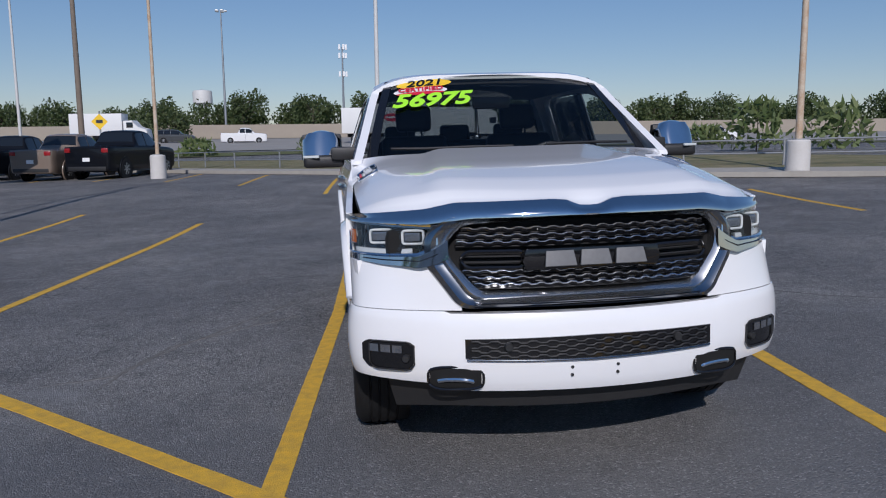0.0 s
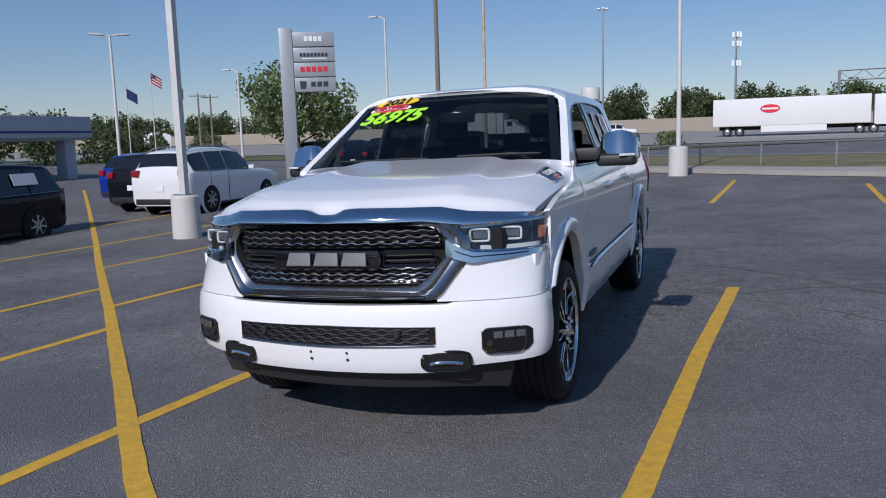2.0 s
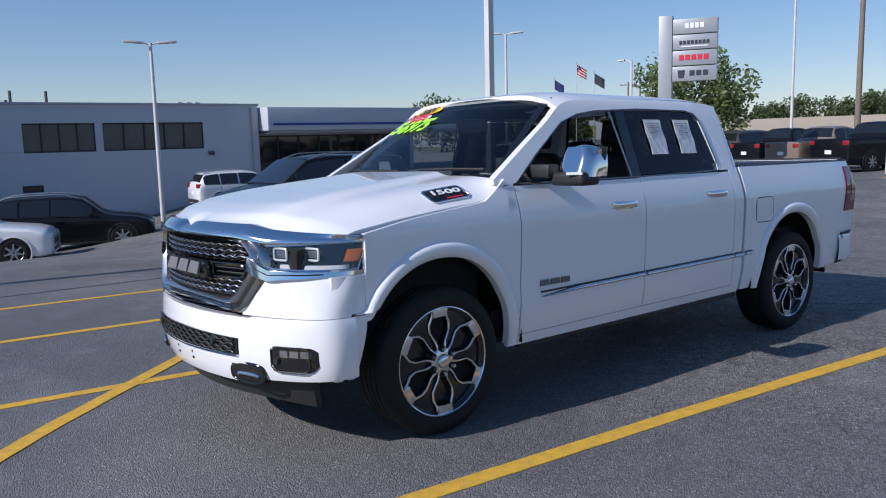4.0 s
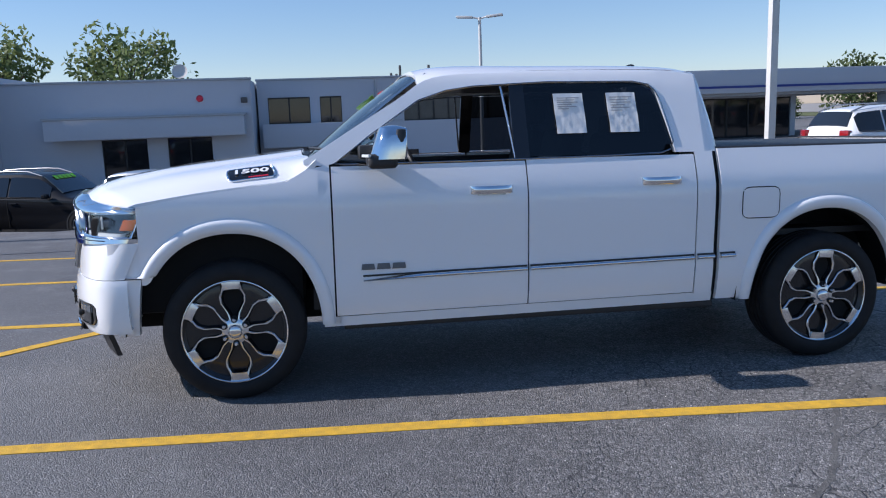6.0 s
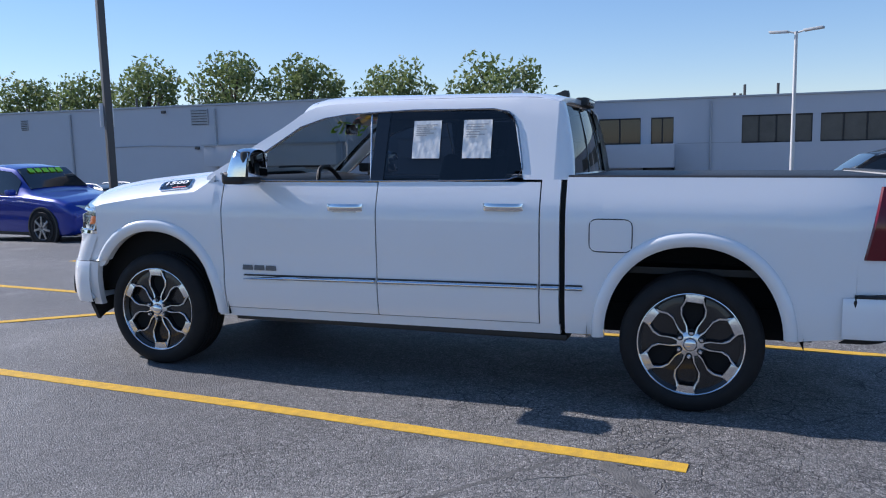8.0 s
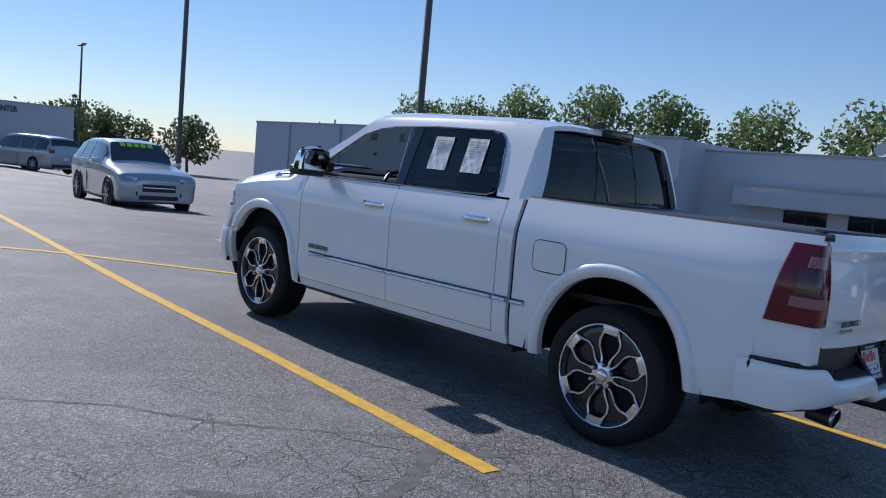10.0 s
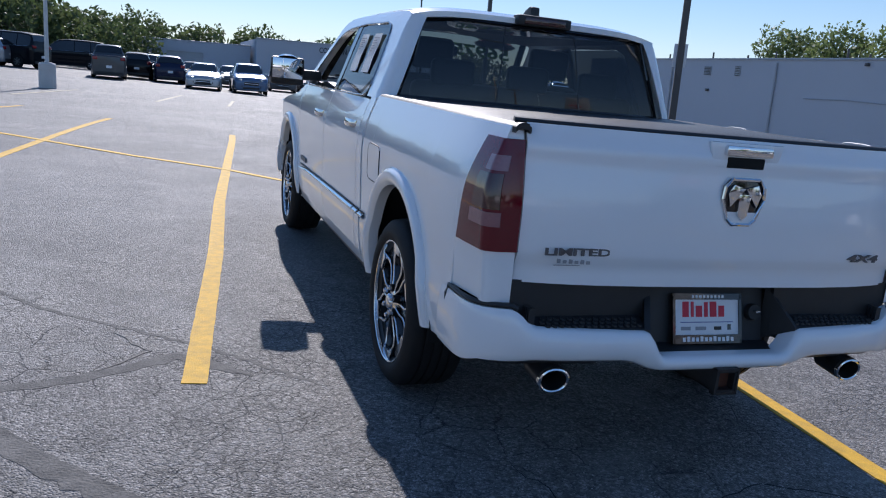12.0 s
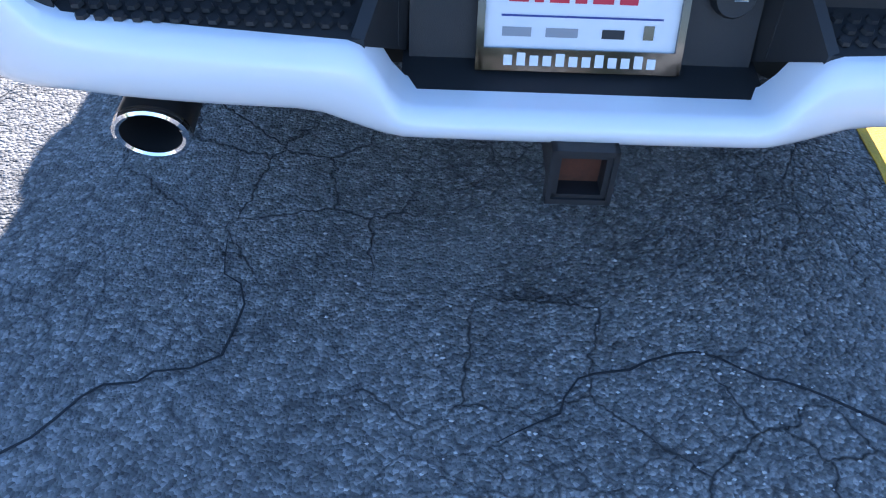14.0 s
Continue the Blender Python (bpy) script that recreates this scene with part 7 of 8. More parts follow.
vehicle("suv", "suv", 4.6, 1.85, 1.6, black2, vplace(-21.6, 3.6, 160), "black SUV at the end of the slanted row", "suv", rack=True)
vehicle("suv", "suv", 4.95, 1.95, 1.66, black2, vplace(-16.9, -6.5, 160), "black SUV with a bright price on its windscreen", "suv", price=True, rack=True)
vehicle("suv", "suv", 4.5, 1.85, 1.62, grey2, vplace(-15.8, -10.0, 160), "dark grey SUV in the slanted row", "suv", rack=True)
vehicle("suv", "suv", 4.5, 1.85, 1.66, grey2, vplace(-15.0, -14.2, 162), "dark grey SUV with silver roof rails", "suv", rack=True)
vehicle("suv", "suv", 4.35, 1.78, 1.60, blue2, vplace(-7.8, -10.1, 173), "bright blue crossover with a price on its windscreen", "suv", price=True)
vehicle("suv", "suv", 4.7, 1.87, 1.65, silver, vplace(-3.9, -14.2, 173), "silver SUV facing the aisle with a price sticker", "suv", price=True)
vehicle("suv", "suv", 4.6, 1.85, 1.6, white2, vplace(-29.5, 12.8, 175), "white SUV parked behind the pickup", "suv", rack=True)
vehicle("minivan", "minivan", 5.1, 1.98, 1.75, silver, vplace(-8.3, -36.2, 20), "silver minivan parked across the aisle", "minivan")
FAR_ROW = [(5.6, -45.8, "pickup", grey2, 4, "dark grey pickup truck"), (4.2, -50.5, "suv", black2, 2, "black SUV"), (2.2, -48.6, "suv", navy, 3, "dark blue SUV"), (3.4, -57, "suv", silver, 176, "silver SUV"), (0.2, -41.7, "sedan", silver, 176, "silver saloon"),
           (0.6, -50.0, "sedan", black2, 178, "black saloon"), (-1.9, -51.5, "sedan", grey2, 178, "grey saloon"), (-2.25, -41.6, "suv", paint("steel_blue", (0.08, 0.14, 0.24), 0.4), 180, "steel blue SUV"), (-5.6, -52.5, "sedan", grey2, 175, "grey saloon"), (-8.2, -58, "sedan", black2, 182, "black saloon"),
           (-10.8, -62, "suv", black2, 178, "black SUV"), (-13.0, -60, "sedan", silver, 172, "silver saloon"), (-16.0, -58, "sedan", silver, 170, "pale saloon"), (9.6, -63, "minivan", black2, 88, "long dark van"), (12.2, -51.5, "minivan", black2, 60, "tall dark van"), (13.9, -50.3, "suv", silver, 80, "silver SUV"), (15.6, -48, "suv", navy, 80, "dark blue SUV")]
for x, y, kd, c, hd, words in FAR_ROW:
    q = ("suv", "sedan", "minivan", "pickup").index(kd)
    vehicle("parked_car", kd, (4.6, 4.8, 5.6, 5.8)[q], 1.88, (1.70, 1.46, 2.2, 1.95)[q], c, vplace(x, y, hd), words + " in the far row of parked cars", "car")
for x, y, kd, c, hd, words in ((40.9, 80, "suv", white2, 95, "white SUV on the highway"), (27.5, 93, "suv", silver, 95, "silver SUV on the highway"), (-12.7, 102, "pickup", white2, 95, "white pickup on the highway"), (-30, 108, "pickup", black2, 95, "black pickup on the highway"), (-22, 106, "suv", grey2, 95, "grey SUV on the highway")):
    vehicle("highway_car", kd, 4.9 if kd == "suv" else 5.8, 1.9, 1.78 if kd == "suv" else 1.95, c, vplace(x, y, hd), words, "car")

# semi truck with its trailer, and a box truck
TRAILER = mat("white_trailer_panel", (0.72, 0.72, 0.71), 0.5, vary=0.25, scale=0.6, dark=(0.6, 0.6, 0.58))


def big_wheel(parent, x, y, r=0.5, s=-1):
    wh = part("wheel", moved(lathe([(0.0, -0.05), (0.16, -0.06), (0.28, 0.0), (0.3, -0.02)], 18, "y"), pose(x, y, r)), RIMS, parent)
    part("tyre", moved(lathe([(0.28, 0.0), (r - 0.03, -0.02), (r, 0.05), (r, 0.28), (0.28, 0.28)], 20, "y"), pose(x, y, r)), RUBBER, wh)


semi = thing("semi_truck", pose(-0.2, 90.3, G(0, 90) + 0.06, 0, 0, -5.4), "white semi truck with a long white box trailer", "truck")
part("trailer", boxm(0, 15.6, -0.05, 2.5, 1.15, 4.1, 0.04), TRAILER, semi)
part("trailer_skirt", boxm(5.0, 11.5, 0.0, 0.06, 0.45, 1.15), TRAILER, semi)
part("trailer_mark", moved(lathe([(0, -0.02), (0.62, -0.02), (0.62, 0.01)], 24, "y"), pose(5.9, -0.06, 2.95) @ Matrix.Diagonal((1.6, 1, 0.75, 1))), REDST, semi, "red oval mark on the trailer")
part("mark_bar", boxm(5.1, 6.7, -0.1, -0.085, 2.86, 3.04), WHITEST, semi)
part("sleeper", prism([(15.9, 0.9), (15.9, 4.0), (17.2, 4.05), (18.2, 3.4), (18.35, 2.75), (18.35, 0.9)], 2.3, "y", 0.05, 0.08), TRAILER, semi)
part("hood", prism([(18.3, 0.8), (18.3, 2.2), (19.7, 1.95), (20.2, 1.55), (20.25, 0.7)], 2.1, "y", 0.15, 0.1), TRAILER, semi)
part("cab_window", boxm(17.35, 18.15, 0.02, 0.06, 2.2, 2.85, 0.02), CARGLASS, semi)
part("windscreen", moved(boxm(-0.04, 0.04, 0.15, 2.2, 0.0, 0.75, 0.02), pose(18.32, 0, 2.15, 0, -15, 0)), CARGLASS, semi)
part("bumper", boxm(19.9, 20.35, 0.15, 2.25, 0.4, 0.8, 0.06), BLACKP, semi)
part("chassis", boxm(0.6, 19.8, 0.7, 1.7, 0.7, 1.1), VOID, semi)
for x in (1.5, 2.8, 14.6, 15.9, 19.3):
    big_wheel(semi, x, 0.0)
bt = thing("box_truck", pose(-33.5, 100, G(-33, 100) + 0.06, 0, 0, -5), "white box truck with a boxy cargo body", "truck")
part("cargo_box", boxm(0, 6.4, 0, 2.4, 1.1, 3.8, 0.04), TRAILER, bt)
part("cab", prism([(6.5, 0.7), (6.5, 2.9), (7.6, 2.95), (8.2, 2.1), (9.3, 1.85), (9.5, 0.7)], 2.1, "y", 0.15, 0.08), TRAILER, bt)
part("cab_window", boxm(6.9, 7.7, 0.11, 0.16, 2.05, 2.7, 0.02), CARGLASS, bt)
for x in (1.6, 8.4):
    big_wheel(bt, x, 0.0)

# ---- buildings ----
STUCCO = mat("pale_blue_grey_wall", (0.50, 0.52, 0.56), 0.85, vary=0.2, scale=0.5, bump=0.003, bump_scale=30, dark=(0.42, 0.44, 0.48))
CAPM = mat("grey_metal_cap", (0.40, 0.42, 0.45), 0.5, 0.4, vary=0.2)
WINDARK = mat("dark_window_glass", (0.015, 0.017, 0.02), 0.06, coat=0.5)
WINWARM = mat("blinds_behind_glass", (0.10, 0.095, 0.085), 0.25, vary=0.5, scale=2)
FRAMEB = mat("black_window_frame", (0.012, 0.012, 0.014), 0.45)


def pierced(u0, u1, z0, z1, holes, thick):
    """A wall in the x = 0 plane from y = u0 to u1 with rectangular openings through it; its face looks along +x."""
    us = sorted({u0, u1, *[h[0] for h in holes], *[h[1] for h in holes]})
    zs = sorted({z0, z1, *[h[2] for h in holes], *[h[3] for h in holes]})
    bm = bmesh.new()
    V = {}

    def vert(u, z, d):
        k = (round(u, 4), round(z, 4), d)
        if k not in V:
            V[k] = bm.verts.new((-thick * d, u, z))
        return V[k]

    def solid(i, j):
        if not (0 <= i < len(us) - 1 and 0 <= j < len(zs) - 1):
            return False
        cu, cz = (us[i] + us[i + 1]) / 2, (zs[j] + zs[j + 1]) / 2
        return not any(a < cu < b and c < cz < d for a, b, c, d in holes)

    for i in range(len(us) - 1):
        for j in range(len(zs) - 1):
            if not solid(i, j):
                continue
            a, b, c, d = us[i], us[i + 1], zs[j], zs[j + 1]
            for s in (0, 1):
                bm.faces.new([vert(a, c, s), vert(b, c, s), vert(b, d, s), vert(a, d, s)])
            for (ni, nj), (p, q) in (((i - 1, j), ((a, c), (a, d))), ((i + 1, j), ((b, c), (b, d))), ((i, j - 1), ((a, c), (b, c))), ((i, j + 1), ((a, d), (b, d)))):
                if not solid(ni, nj):
                    bm.faces.new([vert(*p, 0), vert(*q, 0), vert(*q, 1), vert(*p, 1)])
    return bm


def window(parent, u0, u1, z0, z1, panes, glass, x=-0.12):
    w_ = part("window", merge([boxm(x - 0.05, x + 0.03, u0, u1, z0, z0 + 0.07), boxm(x - 0.05, x + 0.03, u0, u1, z1 - 0.07, z1), *[boxm(x - 0.05, x + 0.03, lerp(u0, u1, k / panes) - 0.035, lerp(u0, u1, k / panes) + 0.035, z0, z1) for k in range(panes + 1)]]), FRAMEB, parent)
    for k in range(panes):
        part("pane", boxm(x - 0.03, x - 0.015, lerp(u0, u1, k / panes) + 0.035, lerp(u0, u1, (k + 1) / panes) - 0.035, z0 + 0.07, z1 - 0.07), glass, w_)
    return w_


def shell(parent, u0, u1, z0, z1, depth, skip=0.3):
    """Back and end walls and a roof behind a pierced front."""
    part("back_wall", boxm(-depth, -depth + 0.25, u0, u1, z0, z1 - 0.3), STUCCO, parent)
    part("end_wall", boxm(-depth + 0.25, -skip, u0, u0 + 0.25, z0, z1 - 0.002), STUCCO, parent)
    part("end_wall", boxm(-depth + 0.25, -skip, u1 - 0.25, u1, z0, z1 - 0.002), STUCCO, parent)
    part("roof", boxm(-depth, -skip, u0 + 0.25, u1 - 0.25, z1 - 0.5, z1 - 0.35), CAPM, parent)
    part("parapet_cap", boxm(-0.42, 0.07, u0 - 0.05, u1 + 0.05, z1 + 0.002, z1 + 0.11, 0.015), CAPM, parent)


b1 = thing("office_building", pose(-36, 0, -0.5), "two-storey pale grey office block with dark windows", "building")
H1 = [(-1.7, 0.4, 1.95, 3.27), (0.9, 2.0, 1.95, 3.27), (5.2, 8.35, 1.9, 3.25), (8.7, 13.7, 1.9, 3.25), (0.7, 2.0, -2.3, 1.25), (-1.8, 0.35, -1.4, 0.5), (5.0, 5.9, 0.1, 0.42)]
part("front_wall", pierced(-2.2, 16.8, -2.6, 4.1, H1, 0.3), STUCCO, b1)
shell(b1, -2.2, 16.8, -2.6, 4.1, 14)
for h, n, g in zip(H1, (2, 2, 4, 5, 2, 3, 1), (WINDARK, WINDARK, WINWARM, WINWARM, WINDARK, WINDARK, WINDARK)):
    window(b1, *h, n, g)
part("entrance_canopy", boxm(0.0, 1.4, -1.95, 2.1, 0.8, 1.95, 0.02), STUCCO, b1)
part("entrance_portal", merge([boxm(0.02, 1.2, 0.62, 0.78, -2.3, 0.78), boxm(0.02, 1.2, 1.95, 2.1, -2.3, 0.78), boxm(0.02, 1.2, 0.62, 2.1, 0.45, 0.78)]), FRAMEB, b1, "dark entrance portal")
for u in (3.75, 16.4):
    part("downpipe", tube([(0.07, u, 4.0), (0.07, u, -2.4)], 0.05, 8), CAPM, b1)
part("wall_line", boxm(0.0, 0.02, 2.2, 5.1, 1.93, 1.97), CAPM, b1)
for u, h in ((4.9, 0.35), (5.4, 0.75), (7.0, 0.75), (5.2, 0.3)):
    part("roof_pipe", tube([(-3, u, 4.0), (-3, u, 4.15 + h)], 0.07, 8), POLED, b1)
for k in range(3):
    part("roof_vent", lathe([(0.0, 0.55), (0.22, 0.5), (0.26, 0.3), (0.14, 0.22), (0.14, 0.0)], 12, "z"), GALV, b1).location = (-5, 14.4 + 0.5 * k, 4.0)
part("wall_lamp", boxm(0.0, 0.18, 13.9, 14.2, 1.55, 1.75, 0.03), POLED, b1)

b2 = thing("showroom", pose(0, 0, -0.1), "low grey showroom with a deep canopy and dark glass", "building")
part("canopy", boxm(-46, -35, 16.9, 34.3, 2.35, 3.6, 0.03), STUCCO, b2)
part("canopy_line", merge([boxm(-35, -34.96, 17.2, 34.3, 2.62, 2.74), boxm(-46, -35, 34.3, 34.34, 2.62, 2.74)]), BLUEBAR, b2)
part("canopy_lower", boxm(-46, -35.3, 17.1, 34.0, 2.2, 2.35), CAPM, b2)
part("pillar", boxm(-36.4, -35.6, 32.7, 33.5, -1.6, 2.2, 0.03), STUCCO, b2)
gw = pierced(16.95, 28.0, -1.8, 2.2, [(17.1, 27.7, -1.3, 2.1)], 0.25)
part("glass_front", moved(gw, pose(-37, 0, 0)), STUCCO, b2)
for k in range(8):
    u0 = lerp(17.1, 27.7, k / 8)
    wp_ = part("shop_window", moved(merge([boxm(-0.15, -0.05, u0, u0 + 0.08, -1.3, 2.1), boxm(-0.15, -0.05, u0, u0 + 1.3, 2.02, 2.1)]), pose(-37, 0, 0)), FRAMEB, b2)
    part("pane", moved(boxm(-0.12, -0.10, u0 + 0.08, u0 + 1.32, -1.3, 2.02), pose(-37, 0, 0)), WINDARK, wp_)
part("back_block", boxm(-46, -37.6, 17.0, 27.9, -2, 2.2), STUCCO, b2)

b3 = thing("workshop_building", pose(-33, 0, -0.5), "low pale workshop wing with dark bays and a ledge", "building")
H3 = [(-9.1, -7.1, -2.4, 1.5), (-6.2, -4.2, -2.4, 1.5)]
part("front_wall", pierced(-13.4, -2.3, -2.6, 4.05, H3, 0.3), STUCCO, b3)
shell(b3, -13.4, -2.3, -2.6, 4.05, 12)
for h in H3:
    window(b3, *h, 2, WINDARK)
part("ledge", boxm(0.0, 1.1, -11.2, -2.6, 1.55, 2.45, 0.02), STUCCO, b3)
part("ledge_cap", boxm(-0.0, 1.16, -11.26, -2.5, 2.45, 2.55), CAPM, b3)
part("alarm_bell", moved(lathe([(0, 0.12), (0.12, 0.1), (0.16, 0.0)], 16, "x"), pose(0.0, -4.6, 3.25)), REDST, b3)
part("wall_lamp", boxm(0.0, 0.2, -2.75, -2.45, 3.0, 3.25, 0.03), POLED, b3)
dish = part("satellite_dish", moved(lathe([(0.0, 0.0), (0.2, 0.03), (0.36, 0.1)], 18, "x"), pose(-1.5, -5.6, 4.55, 0, -20, 0)), PAINTC, b3)
b4 = thing("warehouse_wall", pose(-30.5, 0, -0.2), "long low pale warehouse with vents and pipes", "building")
H4 = [(-20.9, -13.9, -2.4, 0.9)]
part("front_wall", pierced(-52, -13.4, -2.6, 4.15, H4, 0.3), STUCCO, b4)
shell(b4, -52, -13.4, -2.6, 4.15, 13)
part("roller_door", boxm(-0.25, -0.18, -20.9, -13.9, -2.4, 0.9), CAPM, b4)
part("ledge", boxm(0.0, 0.8, -21.2, -13.6, 1.0, 2.05, 0.02), STUCCO, b4)
part("ledge_cap", boxm(0.0, 0.88, -21.3, -13.5, 2.05, 2.14), CAPM, b4)
for u in (-20.9, -30.4, -40.5, -47):
    part("downpipe", tube([(0.07, u, 4.0), (0.07, u, -2.4)], 0.06, 8), CAPM, b4)
for u, w_, z, h in ((-22.4, 1.05, 3.15, 0.85), (-37.0, 0.7, 3.2, 0.55), (-34.0, 0.5, 3.2, 0.6)):
    vn = part("wall_vent", boxm(0.0, 0.05, u, u + w_, z, z + h), CAPM, b4)
    for k in range(6):
        part("slat", moved(boxm(-0.03, 0.03, u + 0.05, u + w_ - 0.05, -0.006, 0.006), pose(0.06, 0, z + h * (k + 0.5) / 6, 0, 35, 0)), POLED, vn)
for u, z in ((-24.2, 3.85), (-22.2, 1.9), (-36.5, 2.2), (-43, 2.4), (-15.0, 3.7)):
    part("wall_lamp", boxm(0.0, 0.16, u, u + 0.22, z, z + 0.16, 0.03), POLED, b4)
part("cable_run", tube([(0.03, -28, 2.1), (0.03, -25, 2.15), (0.03, -22.3, 2.05)], 0.025, 6), CAPM, b4)
for u, h in ((-33, 0.6), (-35.5, 0.4), (-27.5, 0.7), (-39, 0.6), (-44, 0.5), (-46, 0.3), (-26.0, 0.4)):
    part("roof_pipe", tube([(-2, u, 4.0), (-2, u, 4.2 + h)], 0.06, 8), POLED, b4)

b5 = thing("repair_building", pose(0, -75, 0, 0, 0, 90), "pale repair shop with a wide door and lettering", "building")
part("front_wall", pierced(5.9, 24.2, -1.5, 4.05, [(12.5, 16.2, -1.0, 2.65)], 0.3), STUCCO, b5)
shell(b5, 5.9, 24.2, -1.5, 4.05, 20)
od = part("overhead_door", boxm(-0.25, -0.22, 12.5, 16.2, -1.0, 2.65), CAPM, b5, "pale panelled overhead door")
for k in range(6):
    part("panel", boxm(-0.215, -0.17, 12.5, 16.2, lerp(-1.0, 2.65, k / 6), lerp(-1.0, 2.65, (k + 1) / 6) - 0.04, 0.01), CAPM, od)
writing("COLLISION REPAIR CENTER", 0.75, SIGND, b5, Matrix.Translation((0.03, 15.6, 3.42)) @ Matrix(((0, 0, 1, 0), (1, 0, 0, 0), (0, 1, 0, 0), (0, 0, 0, 1))), depth=0.03, bold=0.01, width=7.0, label="dark raised letters over the door")
b6 = thing("storage_building", pose(0, -78, 0, 0, 0, 90), "long low grey storage building far across the lot", "building")
part("front_wall", pierced(-7, 5.6, -1.5, 3.3, [(-2.5, 1.0, -1.0, 2.3)], 0.3), STUCCO, b6)
shell(b6, -7, 5.6, -1.5, 3.3, 20)
for u in (-2.5,):
    part("overhead_door", boxm(-0.22, -0.17, u, u + 3.5, -1.0, 2.3), CAPM, b6)


# ---- trees ----
def leaf_mat(name, a, b):
    m = bpy.data.materials.new(name)
    m.use_nodes = True
    nt = m.node_tree
    p = nt.nodes["Principled BSDF"]
    p.inputs["Roughness"].default_value = 0.6
    g = nt.nodes.new("ShaderNodeNewGeometry")
    x = nt.nodes.new("ShaderNodeMix")
    x.data_type = "RGBA"
    x.inputs["A"].default_value, x.inputs["B"].default_value = (*a, 1), (*b, 1)
    nt.links.new(g.outputs["Random Per Island"], x.inputs["Factor"])
    nt.links.new(x.outputs["Result"], p.inputs["Base Color"])
    tl = nt.nodes.new("ShaderNodeBsdfTranslucent")
    ms = nt.nodes.new("ShaderNodeMixShader")
    ms.inputs[0].default_value = 0.4
    nt.links.new(x.outputs["Result"], tl.inputs[0])
    nt.links.new(p.outputs[0], ms.inputs[1])
    nt.links.new(tl.outputs[0], ms.inputs[2])
    nt.links.new(ms.outputs[0], nt.nodes["Material Output"].inputs[0])
    return m


LEAF = leaf_mat("green_leaves", (0.10, 0.15, 0.045), (0.22, 0.26, 0.10))
LEAFD = leaf_mat("dark_leaves", (0.055, 0.09, 0.03), (0.13, 0.16, 0.06))
BARK = mat("bark", (0.10, 0.08, 0.06), 0.9, vary=0.6, scale=6, bump=0.01, bump_scale=30)


def build_tree(seed, h, w, leaf, crown_base=0.3, n=1500, size=0.28, m=None, name="tree", label="broad leafy tree with an uneven crown"):
    rnd = random.Random(seed)
    t = thing(name, m or Matrix.Identity(4), label, "tree")
    top = Vector((rnd.uniform(-0.1, 0.1) * w, rnd.uniform(-0.1, 0.1) * w, h * 0.72))
    bm = tube([(0, 0, -0.2), top * 0.35, top * 0.7, top], [h * 0.028, h * 0.022, h * 0.015, h * 0.005], 8)
    blobs = []
    for k in range(9 + int(w)):
        a = 2.4 * k + rnd.uniform(-0.5, 0.5)
        z = lerp(crown_base + 0.12, 0.92, (k + rnd.random() * 0.6) / (9 + int(w)))
        rr = (w / 2) * math.sqrt(max(0.08, 1 - ((z - 0.56) / 0.48) ** 2)) * rnd.uniform(0.45, 0.8)
        c = Vector((rr * math.cos(a), rr * math.sin(a), z * h))
        blobs.append((c, w * rnd.uniform(0.15, 0.24)))
        s = top * min(0.9, max(0.3, z * 0.9))
        tube([s, s.lerp(c, 0.5) + Vector((0, 0, 0.02 * h)), c], [h * 0.011, h * 0.007, h * 0.002], 5, bm)
    part("trunk", bm, BARK, t)
    verts, faces = [], []
    for i in range(n):
        c, r = blobs[rnd.randrange(len(blobs))]
        d = Vector((rnd.gauss(0, 1), rnd.gauss(0, 1), rnd.gauss(0, 0.8))).normalized() * r * rnd.random() ** 0.35
        p = c + d
        u = Vector((rnd.gauss(0, 1), rnd.gauss(0, 1), rnd.gauss(0, 1))).normalized()
        v = u.cross(Vector((rnd.gauss(0, 1), rnd.gauss(0, 1), rnd.gauss(0, 1)))).normalized()
        s = size * rnd.uniform(0.6, 1.3)
        k = len(verts)
        verts += [p - u * s, p + v * s * 0.5, p + u * s, p - v * s * 0.5]
        faces.append((k, k + 1, k + 2, k + 3))
    me = bpy.data.meshes.new("crown")
    me.from_pydata([tuple(v) for v in verts], [], faces)
    me.materials.append(leaf)
    cr = new("crown", me)
    cr.parent = t
    return t


# big tree by the pylon, and the ones behind the buildings
build_tree(1, 5.7, 6.2, LEAF, 0.25, 5200, 0.15, pose(-21.0, 35.0, G(-21, 35) + 0.3), label="round leafy tree behind the pylon sign")
proto = [build_tree(10 + k, hh, ww, lf, cb, nn, ss, pose(x, y, z, 0, 0, 40 * k)) for k, (hh, ww, lf, cb, nn, ss, x, y, z) in enumerate((
    (13.0, 8.0, LEAF, 0.4, 2600, 0.26, -62, -50, -2), (13.0, 9.0, LEAF, 0.4, 2700, 0.27, -62, -40.5, -2), (12.2, 7.6, LEAF, 0.45, 2300, 0.26, -61, -31.5, -2),
    (8.0, 8.5, LEAFD, 0.12, 1800, 0.34, -5, 152, 1.5), (7.0, 9.5, LEAFD, 0.08, 1800, 0.36, 62, 150, 1.4), (9.0, 9.0, LEAFD, 0.15, 1900, 0.36, -18, 156, 1.5)))]
for k, (x, y, z) in enumerate(((-62, -23.5, -3.6), (-61, -13.5, -3.8), (-63, -59, -2.2), (-64, -68, -2.5))):
    copy_thing(proto[k % 3], pose(x, y, z, 0, 0, 77 * k + 20))
rnd = random.Random(5)
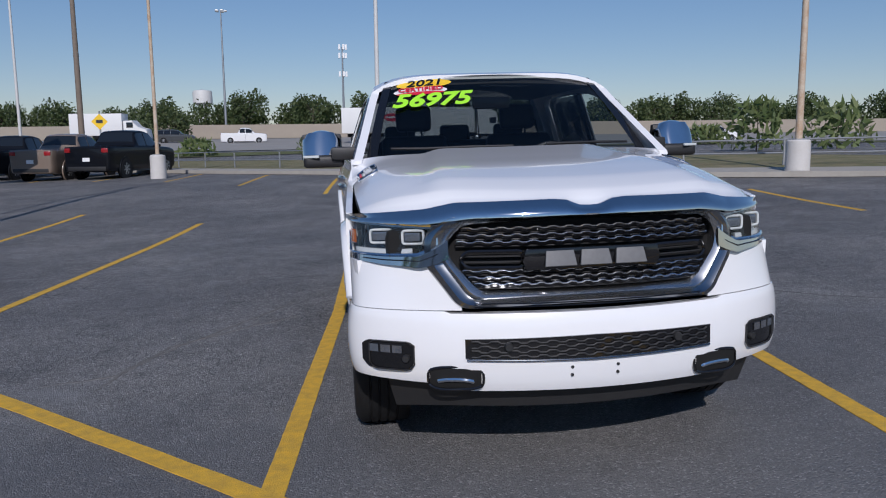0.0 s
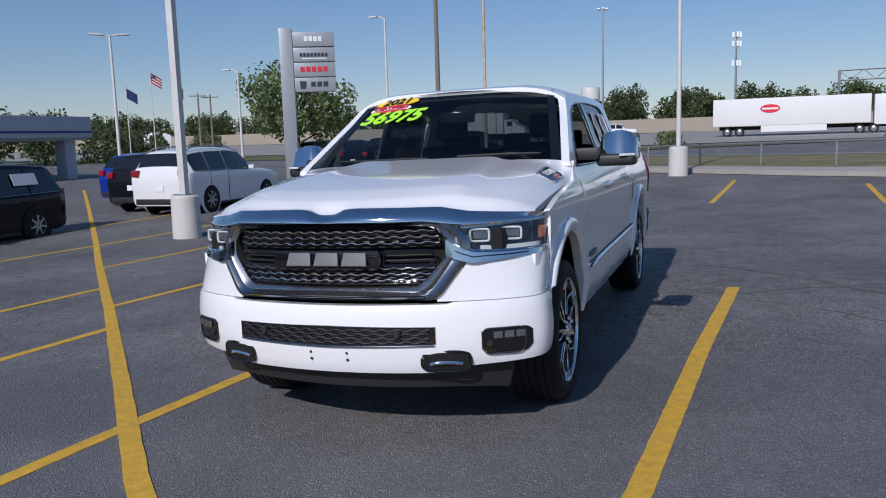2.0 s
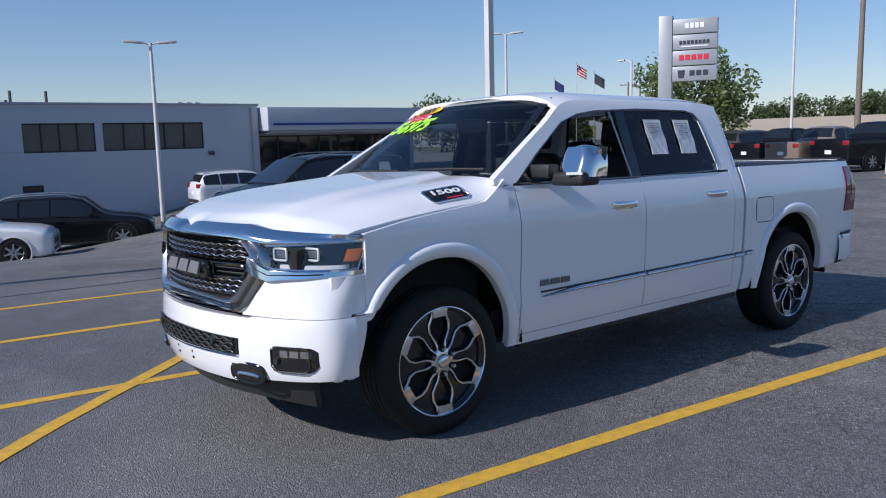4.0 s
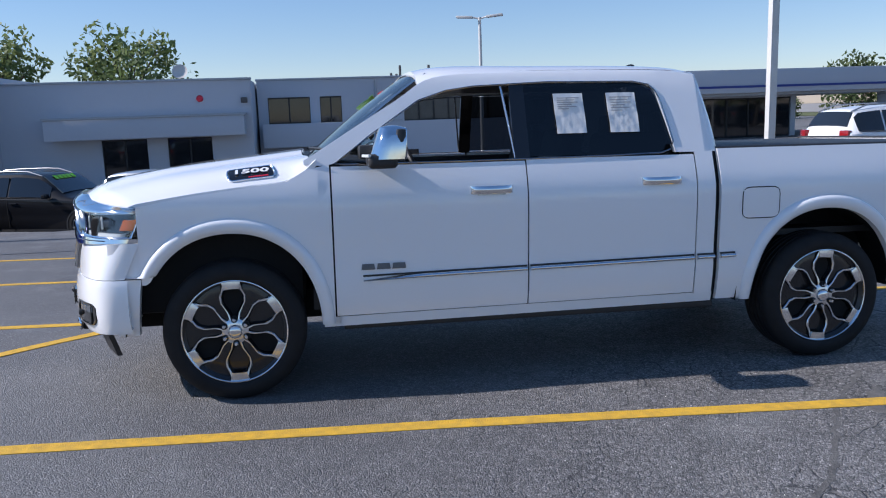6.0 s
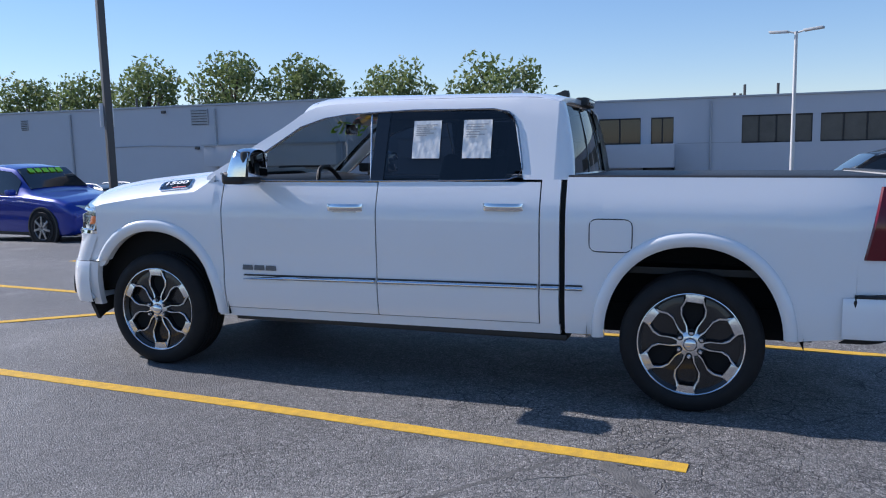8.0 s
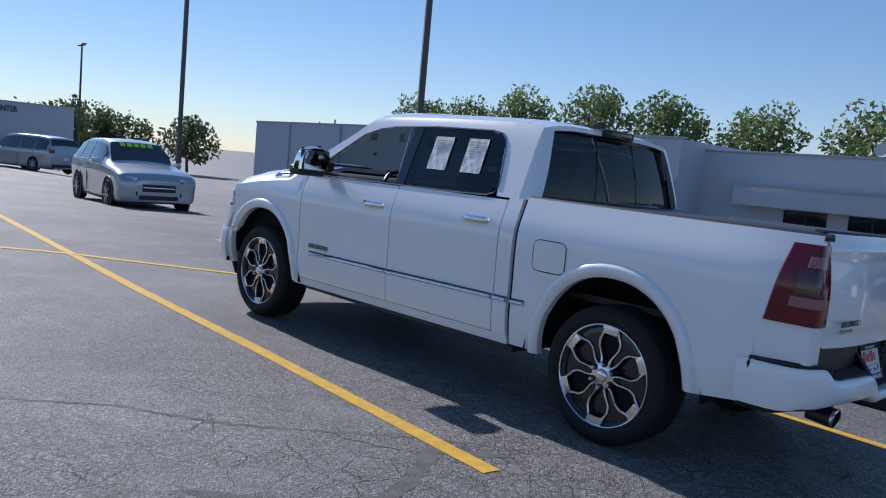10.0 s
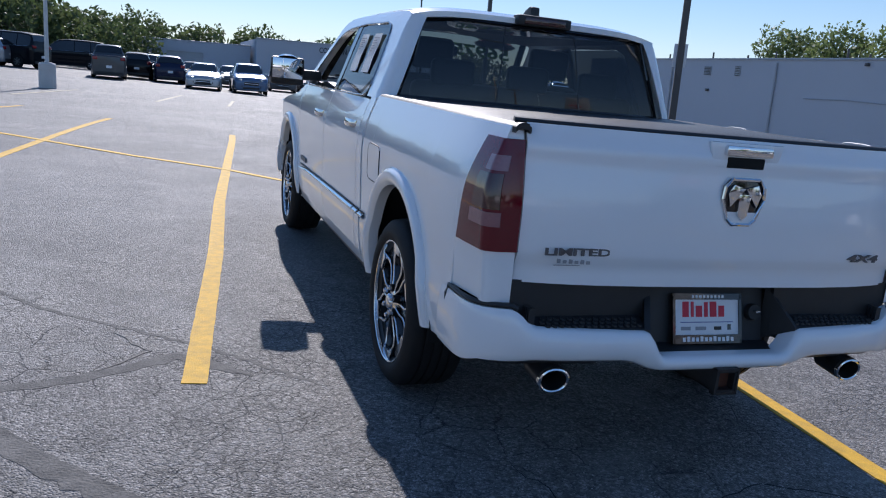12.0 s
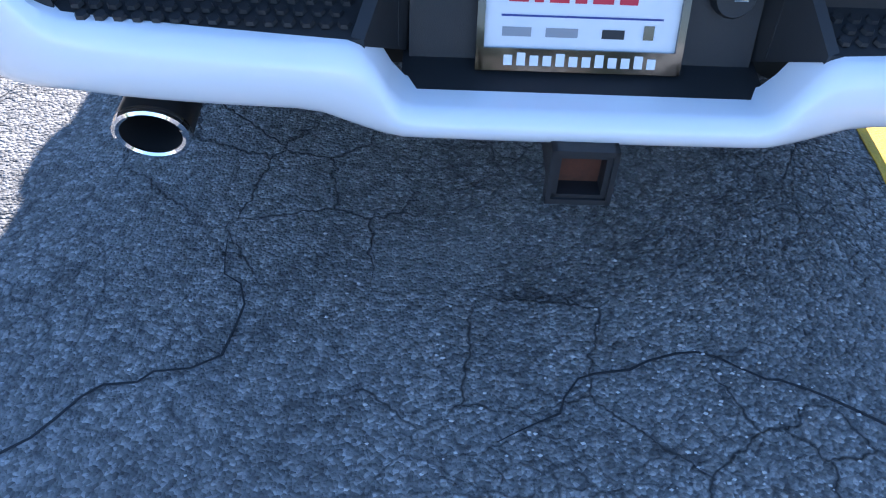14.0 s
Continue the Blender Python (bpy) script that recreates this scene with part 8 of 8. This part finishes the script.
for k in range(74):
    x = -170 + 5.1 * k + rnd.uniform(-2.5, 2.5)
    y = 158 - 0.03 * x + rnd.uniform(-3, 10)
    copy_thing(proto[3 + k % 3], pose(x, y, 0.8 + rnd.uniform(-1.2, 0.6), 0, 0, rnd.uniform(0, 360)))
for k, (x, y, q) in enumerate(((-66, 60, 0.8), (-61, 64, 0.7), (-72, 58, 0.8), (-60, 69, 0.6), (-80, 54, 0.5), (-90, 52, 0.5), (-100, 60, 0.5), (-30, 118, 0.8), (-26, 124, 0.8), (-86, 96, 0.7), (-78, 104, 0.6), (-94, 88, 0.6))):
    copy_thing(proto[3 + k % 3], pose(x, y, -0.8 - 0.6 * (k % 2), 0, 0, 50 * k) @ Matrix.Scale(q, 4))
for k in range(16):
    x = 5.5 + 2.3 * k
    copy_thing(proto[3 + k % 3], pose(x, -76 + 5 * math.sin(2.1 * k), -0.4, 0, 0, 67 * k) @ Matrix.Scale(0.62 + 0.4 * min(1, max(0, (x - 9) / 8)), 4))
for k in range(22):
    x = -50 + 5.2 * k + rnd.uniform(-2, 2)
    copy_thing(proto[3 + k % 3], pose(x, -104 - 12 * abs(math.sin(k)) + rnd.uniform(-3, 3), -2.2 + 0.06 * max(0, x + 10), 0, 0, rnd.uniform(0, 360)))


def shrub(x, y, w, h, seed, leaf, label):
    rnd = random.Random(seed)
    t = thing("shrub", pose(x, y, G(x, y) + 0.1), label, "shrub")
    verts, faces = [], []
    for i in range(260):
        a, r, z = rnd.uniform(0, 6.283), rnd.random() ** 0.5, rnd.random()
        p = Vector((w / 2 * r * math.cos(a) * (1 - 0.5 * z), w / 2 * r * math.sin(a) * (1 - 0.5 * z), h * z))
        u = Vector((rnd.gauss(0, 0.6), rnd.gauss(0, 0.6), abs(rnd.gauss(0.6, 0.5)))).normalized()
        v = u.cross(Vector((rnd.gauss(0, 1), rnd.gauss(0, 1), 0.2))).normalized()
        s = 0.12 * max(w, h) * rnd.uniform(0.6, 1.2)
        k = len(verts)
        verts += [p - u * s * 0.4, p + v * s * 0.25, p + u * s, p - v * s * 0.25]
        faces.append((k, k + 1, k + 2, k + 3))
    me = bpy.data.meshes.new("leaves")
    me.from_pydata([tuple(v) for v in verts], [], faces)
    me.materials.append(leaf)
    c = new("leaves", me)
    c.parent = t
    part("stem", tube([(0, 0, -0.1), (0.02, 0, h * 0.5), (0.0, 0.03, h * 0.85)], [0.03, 0.02, 0.008], 5), BARK, t)


DRYLEAF = leaf_mat("dry_leaves", (0.12, 0.08, 0.05), (0.22, 0.16, 0.10))
shrub(8.3, 19.0, 1.3, 0.55, 1, DRYLEAF, "low dry brown shrub on the verge")
for k, (x, y, w, h) in enumerate(((9, 32, 2.0, 2.0), (18, 30, 3.5, 2.2), (24, 33, 4.0, 2.2), (-12, 62, 4, 1.2), (-3, 63, 3, 1.2), (-22, 66, 4, 1.3), (14, 63, 3, 1.0), (30, 60, 5, 1.4))):
    shrub(x, y, w, h, 20 + k, LEAF, "green roadside shrub in rough grass")


# ---- loose pale grit behind the truck ----
rnd = random.Random(77)
grit_v, grit_f = [], []
for k in range(420):
    cx, cy, sp_ = ((-0.35, 5.05, 0.22), (0.15, 5.35, 0.45), (2.4, 2.6, 0.8), (-2.3, 1.6, 0.8))[(0, 0, 1, 1, 2, 3)[k % 6]]
    x, y = cx + rnd.gauss(0, sp_), cy + rnd.gauss(0, sp_)
    r = 0.0032 * rnd.uniform(0.5, 1.4)
    z, a, n0 = G(x, y) + 0.001, rnd.uniform(0, 6.28), len(grit_v)
    grit_v += [(x + r * 1.4 * math.cos(a + t), y + r * math.sin(a + t), z) for t in (0.0, 1.5, 3.2, 4.7)] + [(x + 0.2 * r, y, z + r)]
    grit_f += [(n0 + i, n0 + (i + 1) % 4, n0 + 4) for i in range(4)]
me = bpy.data.meshes.new("grit")
me.from_pydata(grit_v, [], grit_f)
me.materials.append(mat("pale_grit", (0.62, 0.60, 0.57), 0.8, vary=0.5, scale=40))
tagged(new("grit", me), "loose pale grit scattered on the dark asphalt", "grit", kind="stuff")
